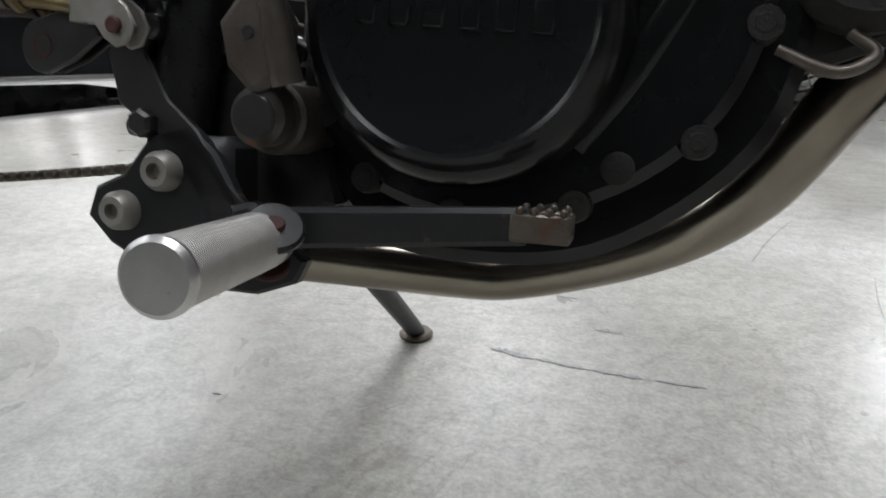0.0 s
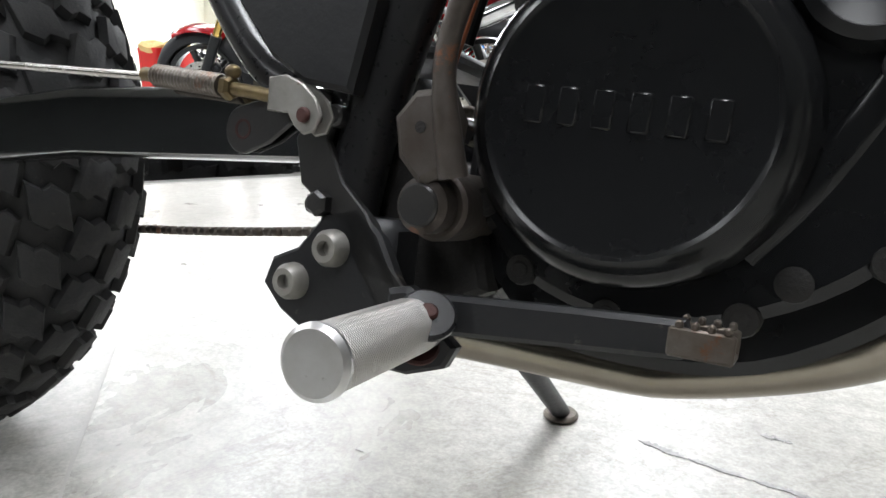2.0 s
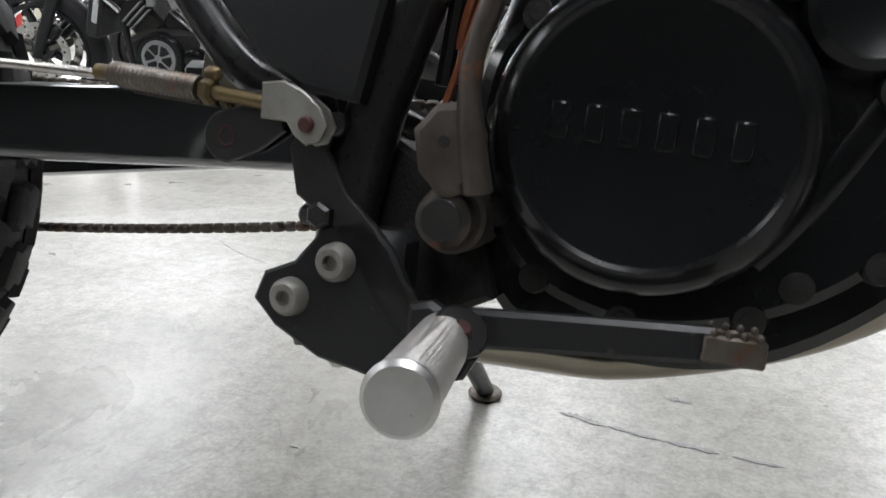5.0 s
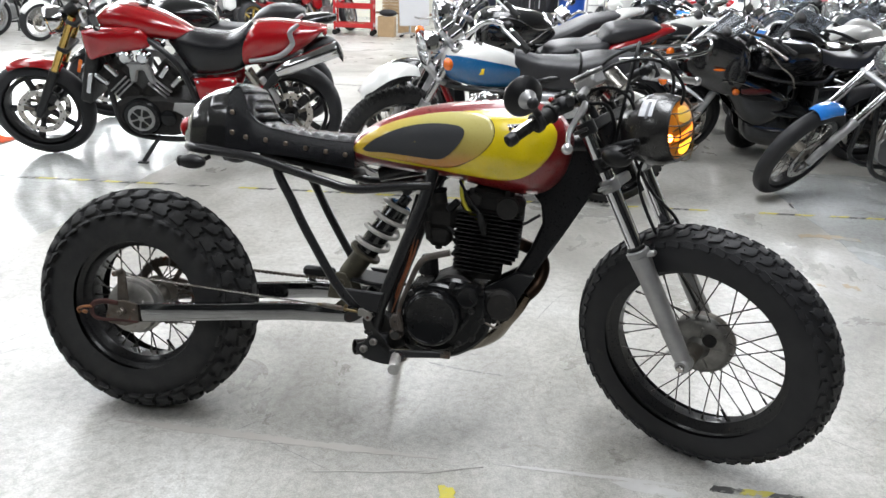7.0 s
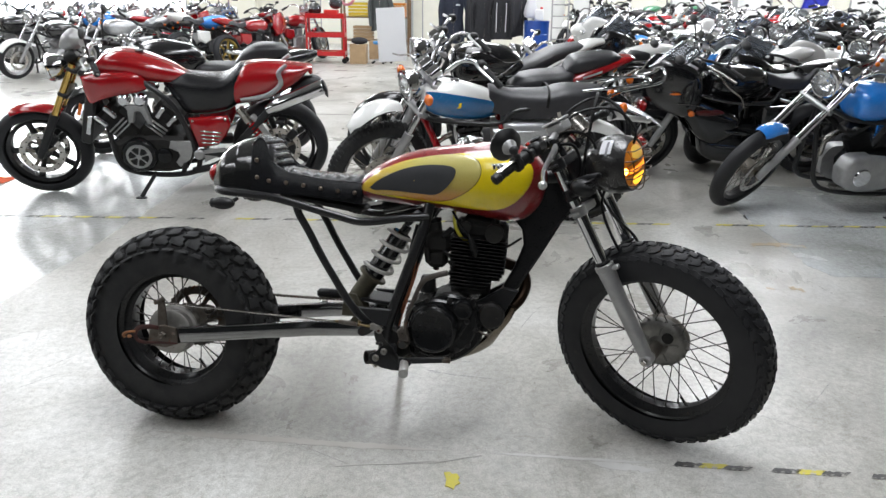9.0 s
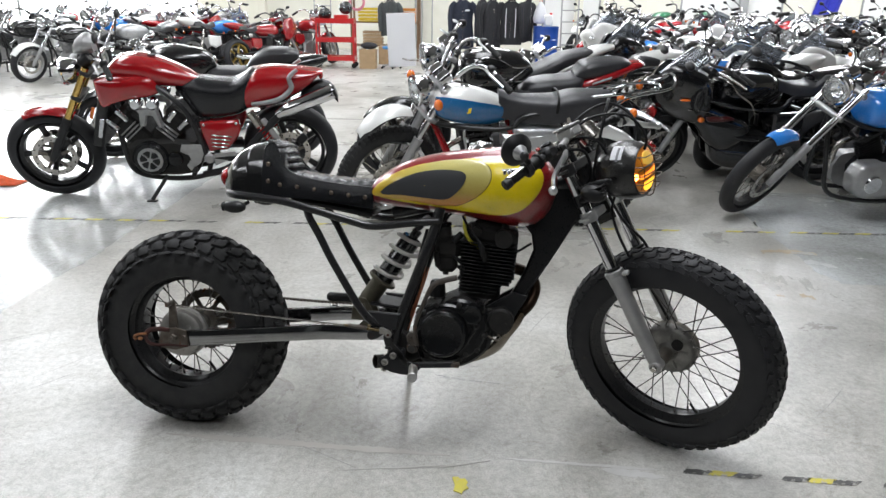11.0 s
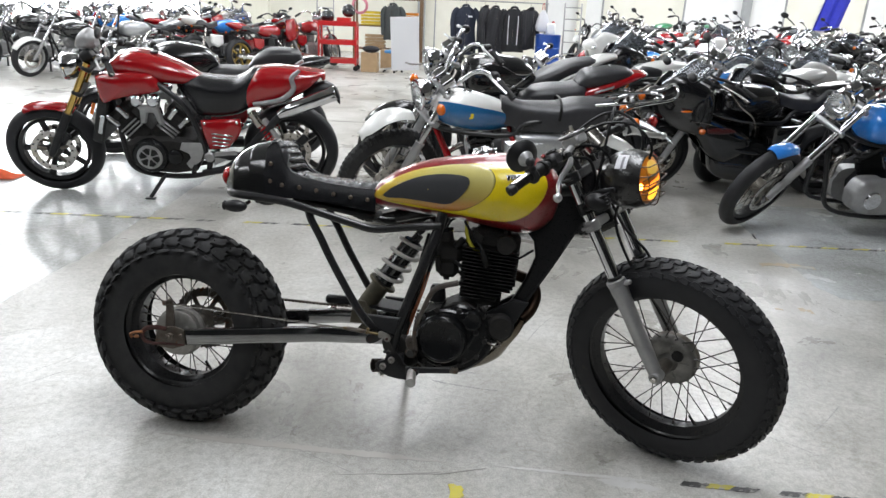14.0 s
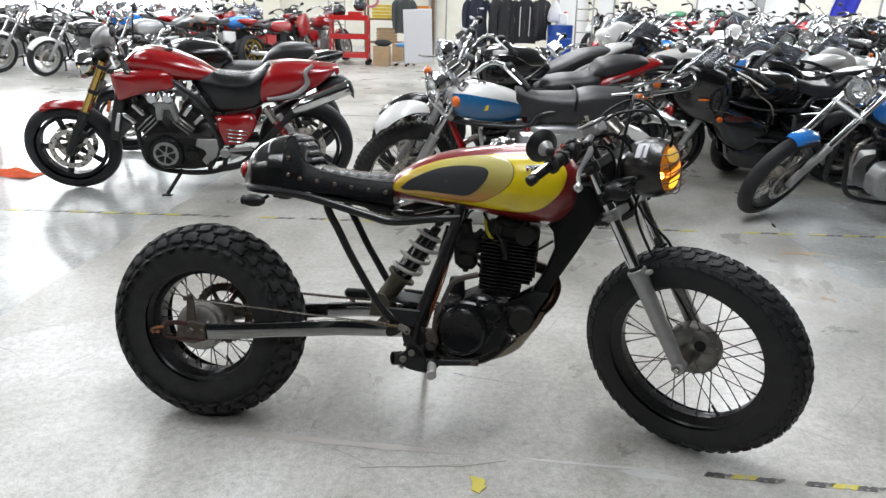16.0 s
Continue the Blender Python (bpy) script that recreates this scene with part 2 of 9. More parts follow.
CHROME_DULL = material("dull chrome", (0.5, 0.49, 0.47), 0.24, 1, (0.34, 0.31, 0.28), scale=25, bump=0.03, spots=((0.16, 0.09, 0.05), 0.04, 60))
ALLOY = material("cast alloy", (0.42, 0.42, 0.42), 0.42, 0.85, (0.3, 0.3, 0.3), scale=30, bump=0.2, fine=400)
ALLOY_SILVER = material("silver painted alloy", (0.4, 0.4, 0.4), 0.4, 0.6, (0.31, 0.31, 0.31), scale=22, bump=0.1, spots=((0.2, 0.19, 0.17), 0.06, 50))
ALLOY_DIRTY = material("dirty alloy", (0.2, 0.185, 0.16), 0.5, 0.7, (0.11, 0.095, 0.08), scale=35, bump=0.3, fine=380, spots=((0.12, 0.06, 0.03), 0.12, 50))
STEEL_OLD = material("old steel with rust", (0.16, 0.145, 0.13), 0.48, 0.8, (0.09, 0.07, 0.055), scale=45, bump=0.35, spots=((0.16, 0.06, 0.025), 0.25, 40))
BLACK_WORN = material("worn black enamel", (0.012, 0.012, 0.0125), 0.4, 0, (0.02, 0.019, 0.018), scale=40, bump=0.15, spots=((0.14, 0.12, 0.1), 0.10, 60))
BRASS_OLD = material("tarnished brass", (0.2, 0.15, 0.07), 0.45, 0.8, (0.1, 0.075, 0.045), scale=60, bump=0.2)
STEEL_PALE = material("pale zinc steel", (0.30, 0.29, 0.27), 0.5, 0.6, (0.2, 0.19, 0.175), scale=50, bump=0.15, spots=((0.12, 0.07, 0.04), 0.06, 60))
HUB_DARK = material("grimy hub casting", (0.25, 0.245, 0.23), 0.45, 0.7, (0.13, 0.125, 0.115), scale=35, bump=0.3, fine=380, spots=((0.06, 0.045, 0.035), 0.14, 50))
HUB_ALLOY = material("weathered grey hub alloy", (0.33, 0.32, 0.30), 0.42, 0.7, (0.21, 0.20, 0.185), scale=35, bump=0.3, fine=380, spots=((0.12, 0.075, 0.045), 0.10, 50))
RUST = material("rusty red strap", (0.06, 0.014, 0.010), 0.75, 0, (0.025, 0.008, 0.007), scale=50, bump=0.5, spots=((0.16, 0.06, 0.02), 0.08, 60))
HEADER_BURNT = material("heat-browned steel", (0.07, 0.045, 0.03), 0.35, 0.9, (0.035, 0.022, 0.016), scale=14, bump=0.08)
HEADER_PIPE = material("straw tinted steel", (0.35, 0.32, 0.27), 0.24, 1, (0.26, 0.23, 0.19), scale=12, bump=0.0, fine=60, rough_var=0.05)
SPOKE = material("dark dull spoke steel", (0.12, 0.115, 0.11), 0.4, 0.8, (0.07, 0.065, 0.06), scale=40, bump=0.05)
PEG_METAL = material("knurled aluminium", (0.60, 0.59, 0.57), 0.42, 0.85, (0.40, 0.38, 0.35), scale=22, bump=0.25, fine=700, spots=((0.24, 0.21, 0.17), 0.10, 70))
PEG_CAP = material("machined aluminium", (0.6, 0.6, 0.61), 0.3, 0.9, (0.54, 0.54, 0.55), scale=60, bump=0.0, fine=300, rough_var=0.05)
OLIVE_SHOCK = material("dusty olive alloy", (0.12, 0.11, 0.075), 0.5, 0.4, (0.07, 0.062, 0.045), scale=30, bump=0.25, spots=((0.2, 0.17, 0.12), 0.1, 50))
SPRING_WHITE = material("dirty white spring paint", (0.62, 0.61, 0.58), 0.45, 0, (0.46, 0.44, 0.4), scale=25, bump=0.12, spots=((0.2, 0.17, 0.13), 0.08, 70))
TANK_RED = material("deep red tank paint", (0.20, 0.008, 0.010), 0.3, 0, (0.17, 0.007, 0.009), scale=8, bump=0.02, coat=0.9, spots=((0.1, 0.01, 0.01), 0.04, 60))
TANK_YELLOW = material("yellow tank paint", (0.78, 0.60, 0.006), 0.3, 0, (0.61, 0.48, 0.008), scale=10, bump=0.02, coat=0.9)
PAD_BLACK = material("black rubber knee pad", (0.022, 0.024, 0.027), 0.6, 0, (0.03, 0.031, 0.034), scale=14, bump=0.2)
LAMP_SHELL = material("satin black lamp shell", (0.010, 0.0095, 0.0095), 0.30, 0, (0.014, 0.013, 0.013), scale=12, bump=0.02, coat=0.25)
COWL_BLACK = material("gloss black cowl", (0.008, 0.008, 0.009), 0.14, 0, (0.012, 0.012, 0.012), scale=8, bump=0.01, coat=1.0)
PIN_BLACK = material("dark pinstripe", (0.02, 0.018, 0.012), 0.4, scale=20)
PLASTIC_BLACK = material("black plastic", (0.007, 0.007, 0.008), 0.45, spec=0.35, scale=40, bump=0.1)
CABLE_BLACK = material("black cable sheath", (0.006, 0.006, 0.007), 0.5, spec=0.3, scale=60, bump=0.1)
WIRE_ORANGE = material("orange wire", (0.24, 0.07, 0.025), 0.55, scale=60)
HOSE_YELLOW = material("yellow fuel hose", (0.62, 0.56, 0.05), 0.35, scale=40)
AMBER = glow("amber lens", (0.62, 0.20, 0.010), 0.10)
# pale colour with faint emission, painting the reflections on the upper lens
LENS_SHEEN = glow("pale yellow lens pane", (0.85, 0.52, 0.08), 0.22)
# emission that stands in for a hot reflection on the headlight's edge
HOT_GLINT = glow("lit pilot lamp", (1.0, 0.32, 0.06), 14.0)
LAMP_BAND = glow("lit orange band", (1.0, 0.30, 0.02), 1.5)
LAMP_YELLOW = glow("lit yellow lamp", (1.0, 0.55, 0.03), 1.5)
RED_LENS = material("red lens", (0.35, 0.008, 0.008), 0.12, coat=1.0, scale=30, bump=0.0)
AMBER_OFF = material("amber indicator lens", (0.75, 0.15, 0.01), 0.15, coat=1.0, scale=30, bump=0.0)
CLAMP_GREY = material("grey print", (0.22, 0.22, 0.24), 0.6, scale=60)
PAPER = material("white paper tag", (0.72, 0.72, 0.74), 0.6, 0, (0.62, 0.62, 0.66), scale=90)
STUD = material("bronze upholstery stud", (0.16, 0.125, 0.10), 0.35, 0.8, (0.09, 0.065, 0.05), scale=60, bump=0.1)
MIRROR = material("mirror glass", (0.9, 0.9, 0.9), 0.03, 1, (0.88, 0.88, 0.88), bump=0, rough_var=0.01)

# the fade on the tank: yellow at the front to gold, orange towards the lower rear
TANK_FADE = material("gold fade tank paint", (0.40, 0.31, 0.075), 0.3, 0, (0.36, 0.28, 0.07), scale=10, bump=0.02, coat=0.9)
def fade_nodes():
    t = TANK_FADE.node_tree
    n, l = t.nodes, t.links
    co = [q for q in n if q.type == "TEX_COORD"][0]
    sep = n.new("ShaderNodeSeparateXYZ")
    l.new(co.outputs["Object"], sep.inputs[0])
    mz = n.new("ShaderNodeMapRange")
    mz.inputs["From Min"].default_value, mz.inputs["From Max"].default_value = 0.80, 0.90
    l.new(sep.outputs["Z"], mz.inputs[0])
    r1 = n.new("ShaderNodeValToRGB")
    for k, (pos, c) in enumerate([(0.0, (0.50, 0.17, 0.008, 1)), (0.22, (0.46, 0.21, 0.015, 1)), (0.45, (0.38, 0.28, 0.06, 1)), (1.0, (0.50, 0.44, 0.14, 1))]):
        e = r1.color_ramp.elements[k] if k < 2 else r1.color_ramp.elements.new(pos)
        e.position, e.color = pos, c
    l.new(mz.outputs[0], r1.inputs[0])
    mx = n.new("ShaderNodeMapRange")
    mx.inputs["From Min"].default_value, mx.inputs["From Max"].default_value = 0.66, 0.84
    l.new(sep.outputs["X"], mx.inputs[0])
    mix = n.new("ShaderNodeMix")
    mix.data_type = "RGBA"
    l.new(mx.outputs[0], mix.inputs["Factor"])
    mix.inputs[6].default_value = (0.60, 0.40, 0.02, 1)
    l.new(r1.outputs[0], mix.inputs[7])
    l.new(mix.outputs[2], n["Principled BSDF"].inputs["Base Color"])
fade_nodes()


def knurl(mat):
    """Fine diagonal grooves, as bump."""
    t = mat.node_tree
    n, l = t.nodes, t.links
    co = [q for q in n if q.type == "TEX_COORD"][0]
    waves = []
    for tilt in (38, -38):
        mp = n.new("ShaderNodeMapping")
        mp.inputs["Rotation"].default_value = (radians(tilt), 0, 0)
        w = n.new("ShaderNodeTexWave")
        w.wave_type, w.bands_direction = "BANDS", "Y"
        w.inputs["Scale"].default_value, w.inputs["Distortion"].default_value = 270, 0.1
        l.new(co.outputs["Object"], mp.inputs[0])
        l.new(mp.outputs[0], w.inputs["Vector"])
        waves.append(w)
    add = n.new("ShaderNodeMath")
    add.operation = "ADD"
    l.new(waves[0].outputs["Fac"], add.inputs[0])
    l.new(waves[1].outputs["Fac"], add.inputs[1])
    b = n.new("ShaderNodeBump")
    b.inputs["Strength"].default_value, b.inputs["Distance"].default_value = 0.8, 0.0007
    l.new(add.outputs[0], b.inputs["Height"])
    l.new(b.outputs[0], n["Principled BSDF"].inputs["Normal"])
knurl(PEG_METAL)


def heat_tint(mat, z0, z1, tint):
    """Steel browned by heat above z0."""
    t = mat.node_tree
    n, l = t.nodes, t.links
    p = n["Principled BSDF"]
    src = p.inputs["Base Color"].links[0].from_socket
    co = [q for q in n if q.type == "TEX_COORD"][0]
    sep = n.new("ShaderNodeSeparateXYZ")
    l.new(co.outputs["Object"], sep.inputs[0])
    mr = n.new("ShaderNodeMapRange")
    mr.inputs["From Min"].default_value, mr.inputs["From Max"].default_value = z0, z1
    l.new(sep.outputs["Z"], mr.inputs[0])
    mx = n.new("ShaderNodeMix")
    mx.data_type, mx.blend_type = "RGBA", "MULTIPLY"
    l.new(mr.outputs[0], mx.inputs["Factor"])
    l.new(src, mx.inputs[6])
    mx.inputs[7].default_value = (*tint, 1)
    l.new(mx.outputs[2], p.inputs["Base Color"])
heat_tint(HEADER_PIPE, 0.31, 0.46, (0.26, 0.20, 0.16))
PIPE_SOOT = material("sooty steel", (0.05, 0.045, 0.042), 0.55, 0.6, (0.03, 0.024, 0.02), scale=40, bump=0.3)
KICK_STEEL = material("rust-streaked grey steel", (0.10, 0.09, 0.083), 0.45, 0.5, (0.055, 0.043, 0.035), scale=40, bump=0.2, spots=((0.20, 0.075, 0.03), 0.22, 32))

# ---- floor, walls, ceiling ----
def concrete(name="polished concrete", tint=(0.98, 0.972, 0.948), gloss=(0.22, 0.48), spec=0.75):
    mat = bpy.data.materials.new(name)
    mat.use_nodes = True
    t = mat.node_tree
    n, l = t.nodes, t.links
    p = n["Principled BSDF"]
    co = n.new("ShaderNodeTexCoord")
    def noise_tex(scale, detail, rough=0.6, dist=0.0):
        q = n.new("ShaderNodeTexNoise")
        q.inputs["Scale"].default_value, q.inputs["Detail"].default_value = scale, detail
        q.inputs["Roughness"].default_value, q.inputs["Distortion"].default_value = rough, dist
        l.new(co.outputs["Object"], q.inputs["Vector"])
        return q
    def ramp(src, stops):
        q = n.new("ShaderNodeValToRGB")
        for k, (pos, c) in enumerate(stops):
            e = q.color_ramp.elements[k] if k < 2 else q.color_ramp.elements.new(pos)
            e.position, e.color = pos, (*c, 1)
        l.new(src, q.inputs[0])
        return q
    def blend(kind, a, b, f):
        q = n.new("ShaderNodeMix")
        q.data_type, q.blend_type = "RGBA", kind
        q.inputs["Factor"].default_value = f
        l.new(a, q.inputs[6])
        l.new(b, q.inputs[7])
        return q.outputs[2]
    large = noise_tex(0.9, 6, 0.62, 0.6)
    base = ramp(large.outputs[0], [(0.34, (0.36, 0.353, 0.333)), (0.49, (0.54, 0.535, 0.513)), (0.63, (0.70, 0.70, 0.692))])
    mid = noise_tex(38, 9, 0.74, 0.2)
    midr = ramp(mid.outputs[0], [(0.38, (0.50, 0.495, 0.48)), (0.58, (1.0, 1.0, 1.0))])
    out = blend("MULTIPLY", base.outputs[0], midr.outputs[0], 0.52)
    speck = noise_tex(170, 4, 0.7)
    spr = ramp(speck.outputs[0], [(0.40, (0.55, 0.55, 0.54)), (0.60, (1.0, 1.0, 1.0))])
    out = blend("MULTIPLY", out, spr.outputs[0], 0.48)
    vein = noise_tex(3.2, 7, 0.6, 1.6)
    vr = ramp(vein.outputs[0], [(0.488, (1.0, 1.0, 1.0)), (0.500, (0.60, 0.56, 0.50)), (0.512, (1.0, 1.0, 1.0))])
    out = blend("MULTIPLY", out, vr.outputs[0], 0.42)
    patch = n.new("ShaderNodeTexVoronoi")
    patch.inputs["Scale"].default_value = 0.55
    l.new(co.outputs["Object"], patch.inputs["Vector"])
    sep = n.new("ShaderNodeSeparateColor")
    l.new(patch.outputs["Color"], sep.inputs[0])
    pr = ramp(sep.outputs[0], [(0.25, (0.82, 0.81, 0.785)), (0.75, (1.0, 1.0, 1.0))])
    out = blend("MULTIPLY", out, pr.outputs[0], 0.7)
    rusty = noise_tex(5.5, 6, 0.7, 0.8)
    rr = ramp(rusty.outputs[0], [(0.70, (1.0, 1.0, 1.0)), (0.78, (0.86, 0.72, 0.55))])
    out = blend("MULTIPLY", out, rr.outputs[0], 0.6)
    stain = noise_tex(2.3, 8, 0.75, 1.2)
    str_ = ramp(stain.outputs[0], [(0.58, (1.0, 1.0, 1.0)), (0.76, (0.62, 0.60, 0.56))])
    out = blend("MULTIPLY", out, str_.outputs[0], 0.95)
    tone = n.new("ShaderNodeMix")
    tone.data_type, tone.blend_type = "RGBA", "MULTIPLY"
    tone.inputs["Factor"].default_value = 1.0
    l.new(out, tone.inputs[6])
    tone.inputs[7].default_value = (*tint, 1)
    l.new(tone.outputs[2], p.inputs["Base Color"])
    wear = noise_tex(1.6, 6, 0.65, 0.5)
    mr = n.new("ShaderNodeMapRange")
    mr.inputs["From Min"].default_value, mr.inputs["From Max"].default_value = 0.32, 0.68
    mr.inputs["To Min"].default_value, mr.inputs["To Max"].default_value = gloss
    l.new(wear.outputs[0], mr.inputs[0])
    l.new(mr.outputs[0], p.inputs["Roughness"])
    b = n.new("ShaderNodeBump")
    b.inputs["Strength"].default_value, b.inputs["Distance"].default_value = 0.05, 0.002
    l.new(mid.outputs[0], b.inputs["Height"])
    l.new(b.outputs[0], p.inputs["Normal"])
    p.inputs["Specular IOR Level"].default_value = spec
    return mat


CONCRETE = concrete()
# glossy sealer; its lighter bluish tint also paints in reflected daylight
COATING = concrete("sealed concrete", (1.06, 1.10, 1.13), (0.13, 0.30), 1.0)
JOINT = material("dark joint filler", (0.2, 0.195, 0.185), 0.7, scale=30)
WALL_CREAM = material("cream wall paint", (0.78, 0.76, 0.67), 0.6, 0, (0.70, 0.68, 0.59), scale=2, fine=60, bump=0.05)
# for the unseen south wall, kept dark so chrome and enamel mirror dark
WALL_DARK = material("dark grey wall sheet", (0.018, 0.019, 0.020), 0.6, 0, (0.012, 0.013, 0.013), scale=2, fine=60, spec=0.12)
CEILING = material("pale ceiling sheet", (0.30, 0.30, 0.29), 0.8, 0, (0.22, 0.22, 0.215), scale=1.5, fine=40)
STEEL_GREY = material("grey painted steel", (0.34, 0.35, 0.35), 0.45, 0, (0.28, 0.29, 0.29), scale=8)
PILLAR_DARK = material("dark painted steel", (0.10, 0.105, 0.10), 0.45, 0, (0.07, 0.072, 0.07), scale=8)
TUBE_GLOW = glow("fluorescent tube", (0.96, 1.0, 0.97), 6.0)
DOOR_SHEET = glow("daylit translucent door sheet", (0.93, 0.97, 1.0), 6.0)
TAPE_BLACK = material("black floor tape", (0.035, 0.035, 0.036), 0.5, 0, (0.09, 0.088, 0.083), scale=30, spots=((0.38, 0.37, 0.34), 0.36, 20))
TAPE_YELLOW = material("yellow floor tape", (0.62, 0.54, 0.04), 0.5, 0, (0.52, 0.46, 0.10), scale=30, spots=((0.42, 0.40, 0.34), 0.35, 28))
MARK_DARK = material("dark scuff", (0.17, 0.17, 0.17), 0.5, 0, (0.36, 0.355, 0.34), scale=90, mix=0.6, spots=((0.45, 0.44, 0.42), 0.32, 70))

X0, X1, Y0, Y1, H = -18.0, 15.0, -7.5, 19.2, 4.7
floor = solid("floor", Shape().box(((X0 + X1) / 2, (Y0 + Y1) / 2, -0.06), (X1 - X0, Y1 - Y0, 0.12), 0.001), CONCRETE, "worn polished grey concrete floor", "floor", kind="structure")
DX0, DX1, DZ = -16.0, -7.6, 3.7
back = Shape()
back.box(((X0 + DX0) / 2, Y1 + 0.1, H / 2), (DX0 - X0, 0.2, H), 0.001)
back.box(((DX1 + X1) / 2, Y1 + 0.1, H / 2), (X1 - DX1, 0.2, H), 0.001)
back.box(((DX0 + DX1) / 2, Y1 + 0.1, (H + DZ) / 2), (DX1 - DX0, 0.2, H - DZ), 0.001)
solid("wall_north", back, WALL_CREAM, "cream painted warehouse wall with a wide doorway", "wall", kind="structure")
# added out of view behind the camera to darken reflections
solid("wall_south", Shape().box(((X0 + X1) / 2, Y0 - 0.1, H / 2), (X1 - X0, 0.2, H), 0.001), WALL_DARK, "dark grey warehouse wall", "wall", kind="structure")
solid("wall_west", Shape().box((X0 - 0.1, (Y0 + Y1) / 2, H / 2), (0.2, Y1 - Y0 + 0.4, H), 0.001), WALL_CREAM, "cream painted warehouse wall", "wall", kind="structure")
solid("wall_east", Shape().box((X1 + 0.1, (Y0 + Y1) / 2, H / 2), (0.2, Y1 - Y0 + 0.4, H), 0.001), WALL_CREAM, "cream painted warehouse wall", "wall", kind="structure")
solid("ceiling", Shape().box(((X0 + X1) / 2, (Y0 + Y1) / 2, H + 0.1), (X1 - X0 + 0.4, Y1 - Y0 + 0.4, 0.2), 0.001), CEILING, "pale sheet warehouse ceiling", "ceiling", kind="structure")
door = thing("door_1", "bright translucent sheet door lit by daylight", "door", kind="structure")
part("door_sheet", Shape().box(((DX0 + DX1) / 2, Y1 + 0.16, DZ / 2), (DX1 - DX0, 0.03, DZ), 0.001), DOOR_SHEET, door)
for k in range(4):
    part("post", Shape().box((DX0 + 0.05 + k * (DX1 - DX0 - 0.1) / 3, Y1 + 0.1, DZ / 2), (0.08, 0.08, DZ), 0.004), STEEL_GREY, door)
for k in range(5):
    solid("pillar_%d" % (k + 1), Shape().box((-5.6 + k * 4.6, Y1 - 0.12, H / 2), (0.22, 0.22, H), 0.008), STEEL_GREY if k % 2 else WALL_CREAM, "painted steel wall pillar", "pillar", kind="structure")
# unseen pillars added along the south wall, mirrored only in bright metal
for x in (-4.6, -1.9, -0.9, 2.6, 5.2):
    solid("pillar_%d" % (20 + int(x * 2)), Shape().box((x, Y0 + 0.08, H / 2), (0.16 if x < 0 else 0.3, 0.16, H), 0.008), PILLAR_DARK, "dark painted steel wall pillar", "pillar", kind="structure")
fixture = None
for lx, ly in LAMP_ROWS:
    if fixture is None:
        fixture = thing("ceiling_light", "white twin fluorescent ceiling light, switched on", "ceiling light", pose(lx, ly, 4.5), group="ceiling lights")
        part("housing", Shape().box((0, 0, 0.05), (0.3, 2.5, 0.08), 0.01), CEILING, fixture)
        for s in (-0.08, 0.08):
            part("tube", Shape().cyl((s, -1.2, -0.02), (s, 1.2, -0.02), 0.019, seg=10), TUBE_GLOW, fixture)
        for s in (-0.9, 0.9):
            part("hanger", Shape().cyl((0, s, 0.09), (0, s, 0.2), 0.008, seg=8), STEEL_GREY, fixture)
    else:
        copy_thing(fixture, pose(lx, ly, 4.5))

# floor joints and tape
for name, c, size in (("floor_joint", (-1.2, 6.4, 0.001), (30, 0.012, 0.002)), ("floor_joint", (-5.29, 5.5, 0.001), (0.008, 20, 0.002))):
    solid(name, Shape().box(c, size, 0.0005), JOINT, "thin saw-cut joint in the concrete", "floor joint", kind="structure")


LEFT_EDGE = ([(-1.15, 0.20), (-1.20, 0.45), (-1.215, 0.72), (-1.225, 1.0), (-1.19, 1.38), (-1.195, 1.70), (-1.205, 2.0), (-1.20, 2.6), (-1.21, 3.6), (-1.20, 6.3)], [(-12.0, 6.3), (-12.0, 0.20)], 3)
RIGHT_EDGE = ([(6.5, 1.40), (5.0, 1.44), (4.0, 1.48), (3.19, 1.46), (2.956, 1.47), (2.896, 1.60), (2.887, 1.87), (2.884, 2.12), (2.86, 2.34), (2.87, 2.60), (2.88, 3.4)], [(6.5, 3.4)], 8)
STAIN_RUST = material("rusty oil stain", (0.36, 0.25, 0.12), 0.4, 0, (0.46, 0.40, 0.30), scale=26, mix=0.9)
STAIN_DARK = material("grey smear", (0.33, 0.32, 0.30), 0.38, 0, (0.47, 0.46, 0.43), scale=24, mix=0.9)
FLOOR_SPOTS = [
    ([(2.66, 1.29), (2.69, 1.275), (2.715, 1.25)], 0.045, "rust", 31),
    ([(2.53, 1.268), (2.566, 1.258)], 0.022, "rust", 33),
    ([(2.70, 1.94), (2.80, 1.96), (2.90, 1.965), (3.02, 1.94)], 0.05, "rust", 35),
    ([(2.88, 1.955), (3.01, 1.94)], 0.030, "dark", 37),
    ([(2.865, 2.48), (2.868, 2.56), (2.90, 2.60)], 0.03, "dark", 39),
    ([(3.235, 1.89), (3.27, 1.889)], 0.015, "dark", 41),
    ([(0.59, -0.307), (0.76, -0.281), (0.90, -0.258)], 0.004, "dark", 43),
    ([(0.72, -0.290), (0.90, -0.268), (1.049, -0.222)], 0.005, "dark", 45),
    ([(-0.62, 1.58), (-0.58, 1.575)], 0.02, "dark", 49),
]


def ragged(line, seed, size):
    """The line with a worn, uneven edge."""
    rnd = random.Random(seed)
    out = []
    for a, b in zip(line[:-1], line[1:]):
        a, b = V(*a), V(*b)
        n = max(4, int(np.linalg.norm(b - a) / 0.05))
        d = unit(b - a)
        out += [tuple(a + (b - a) * k / n + V(-d[1], d[0]) * rnd.uniform(-size, size)) for k in range(n)]
    return out + [tuple(line[-1])]


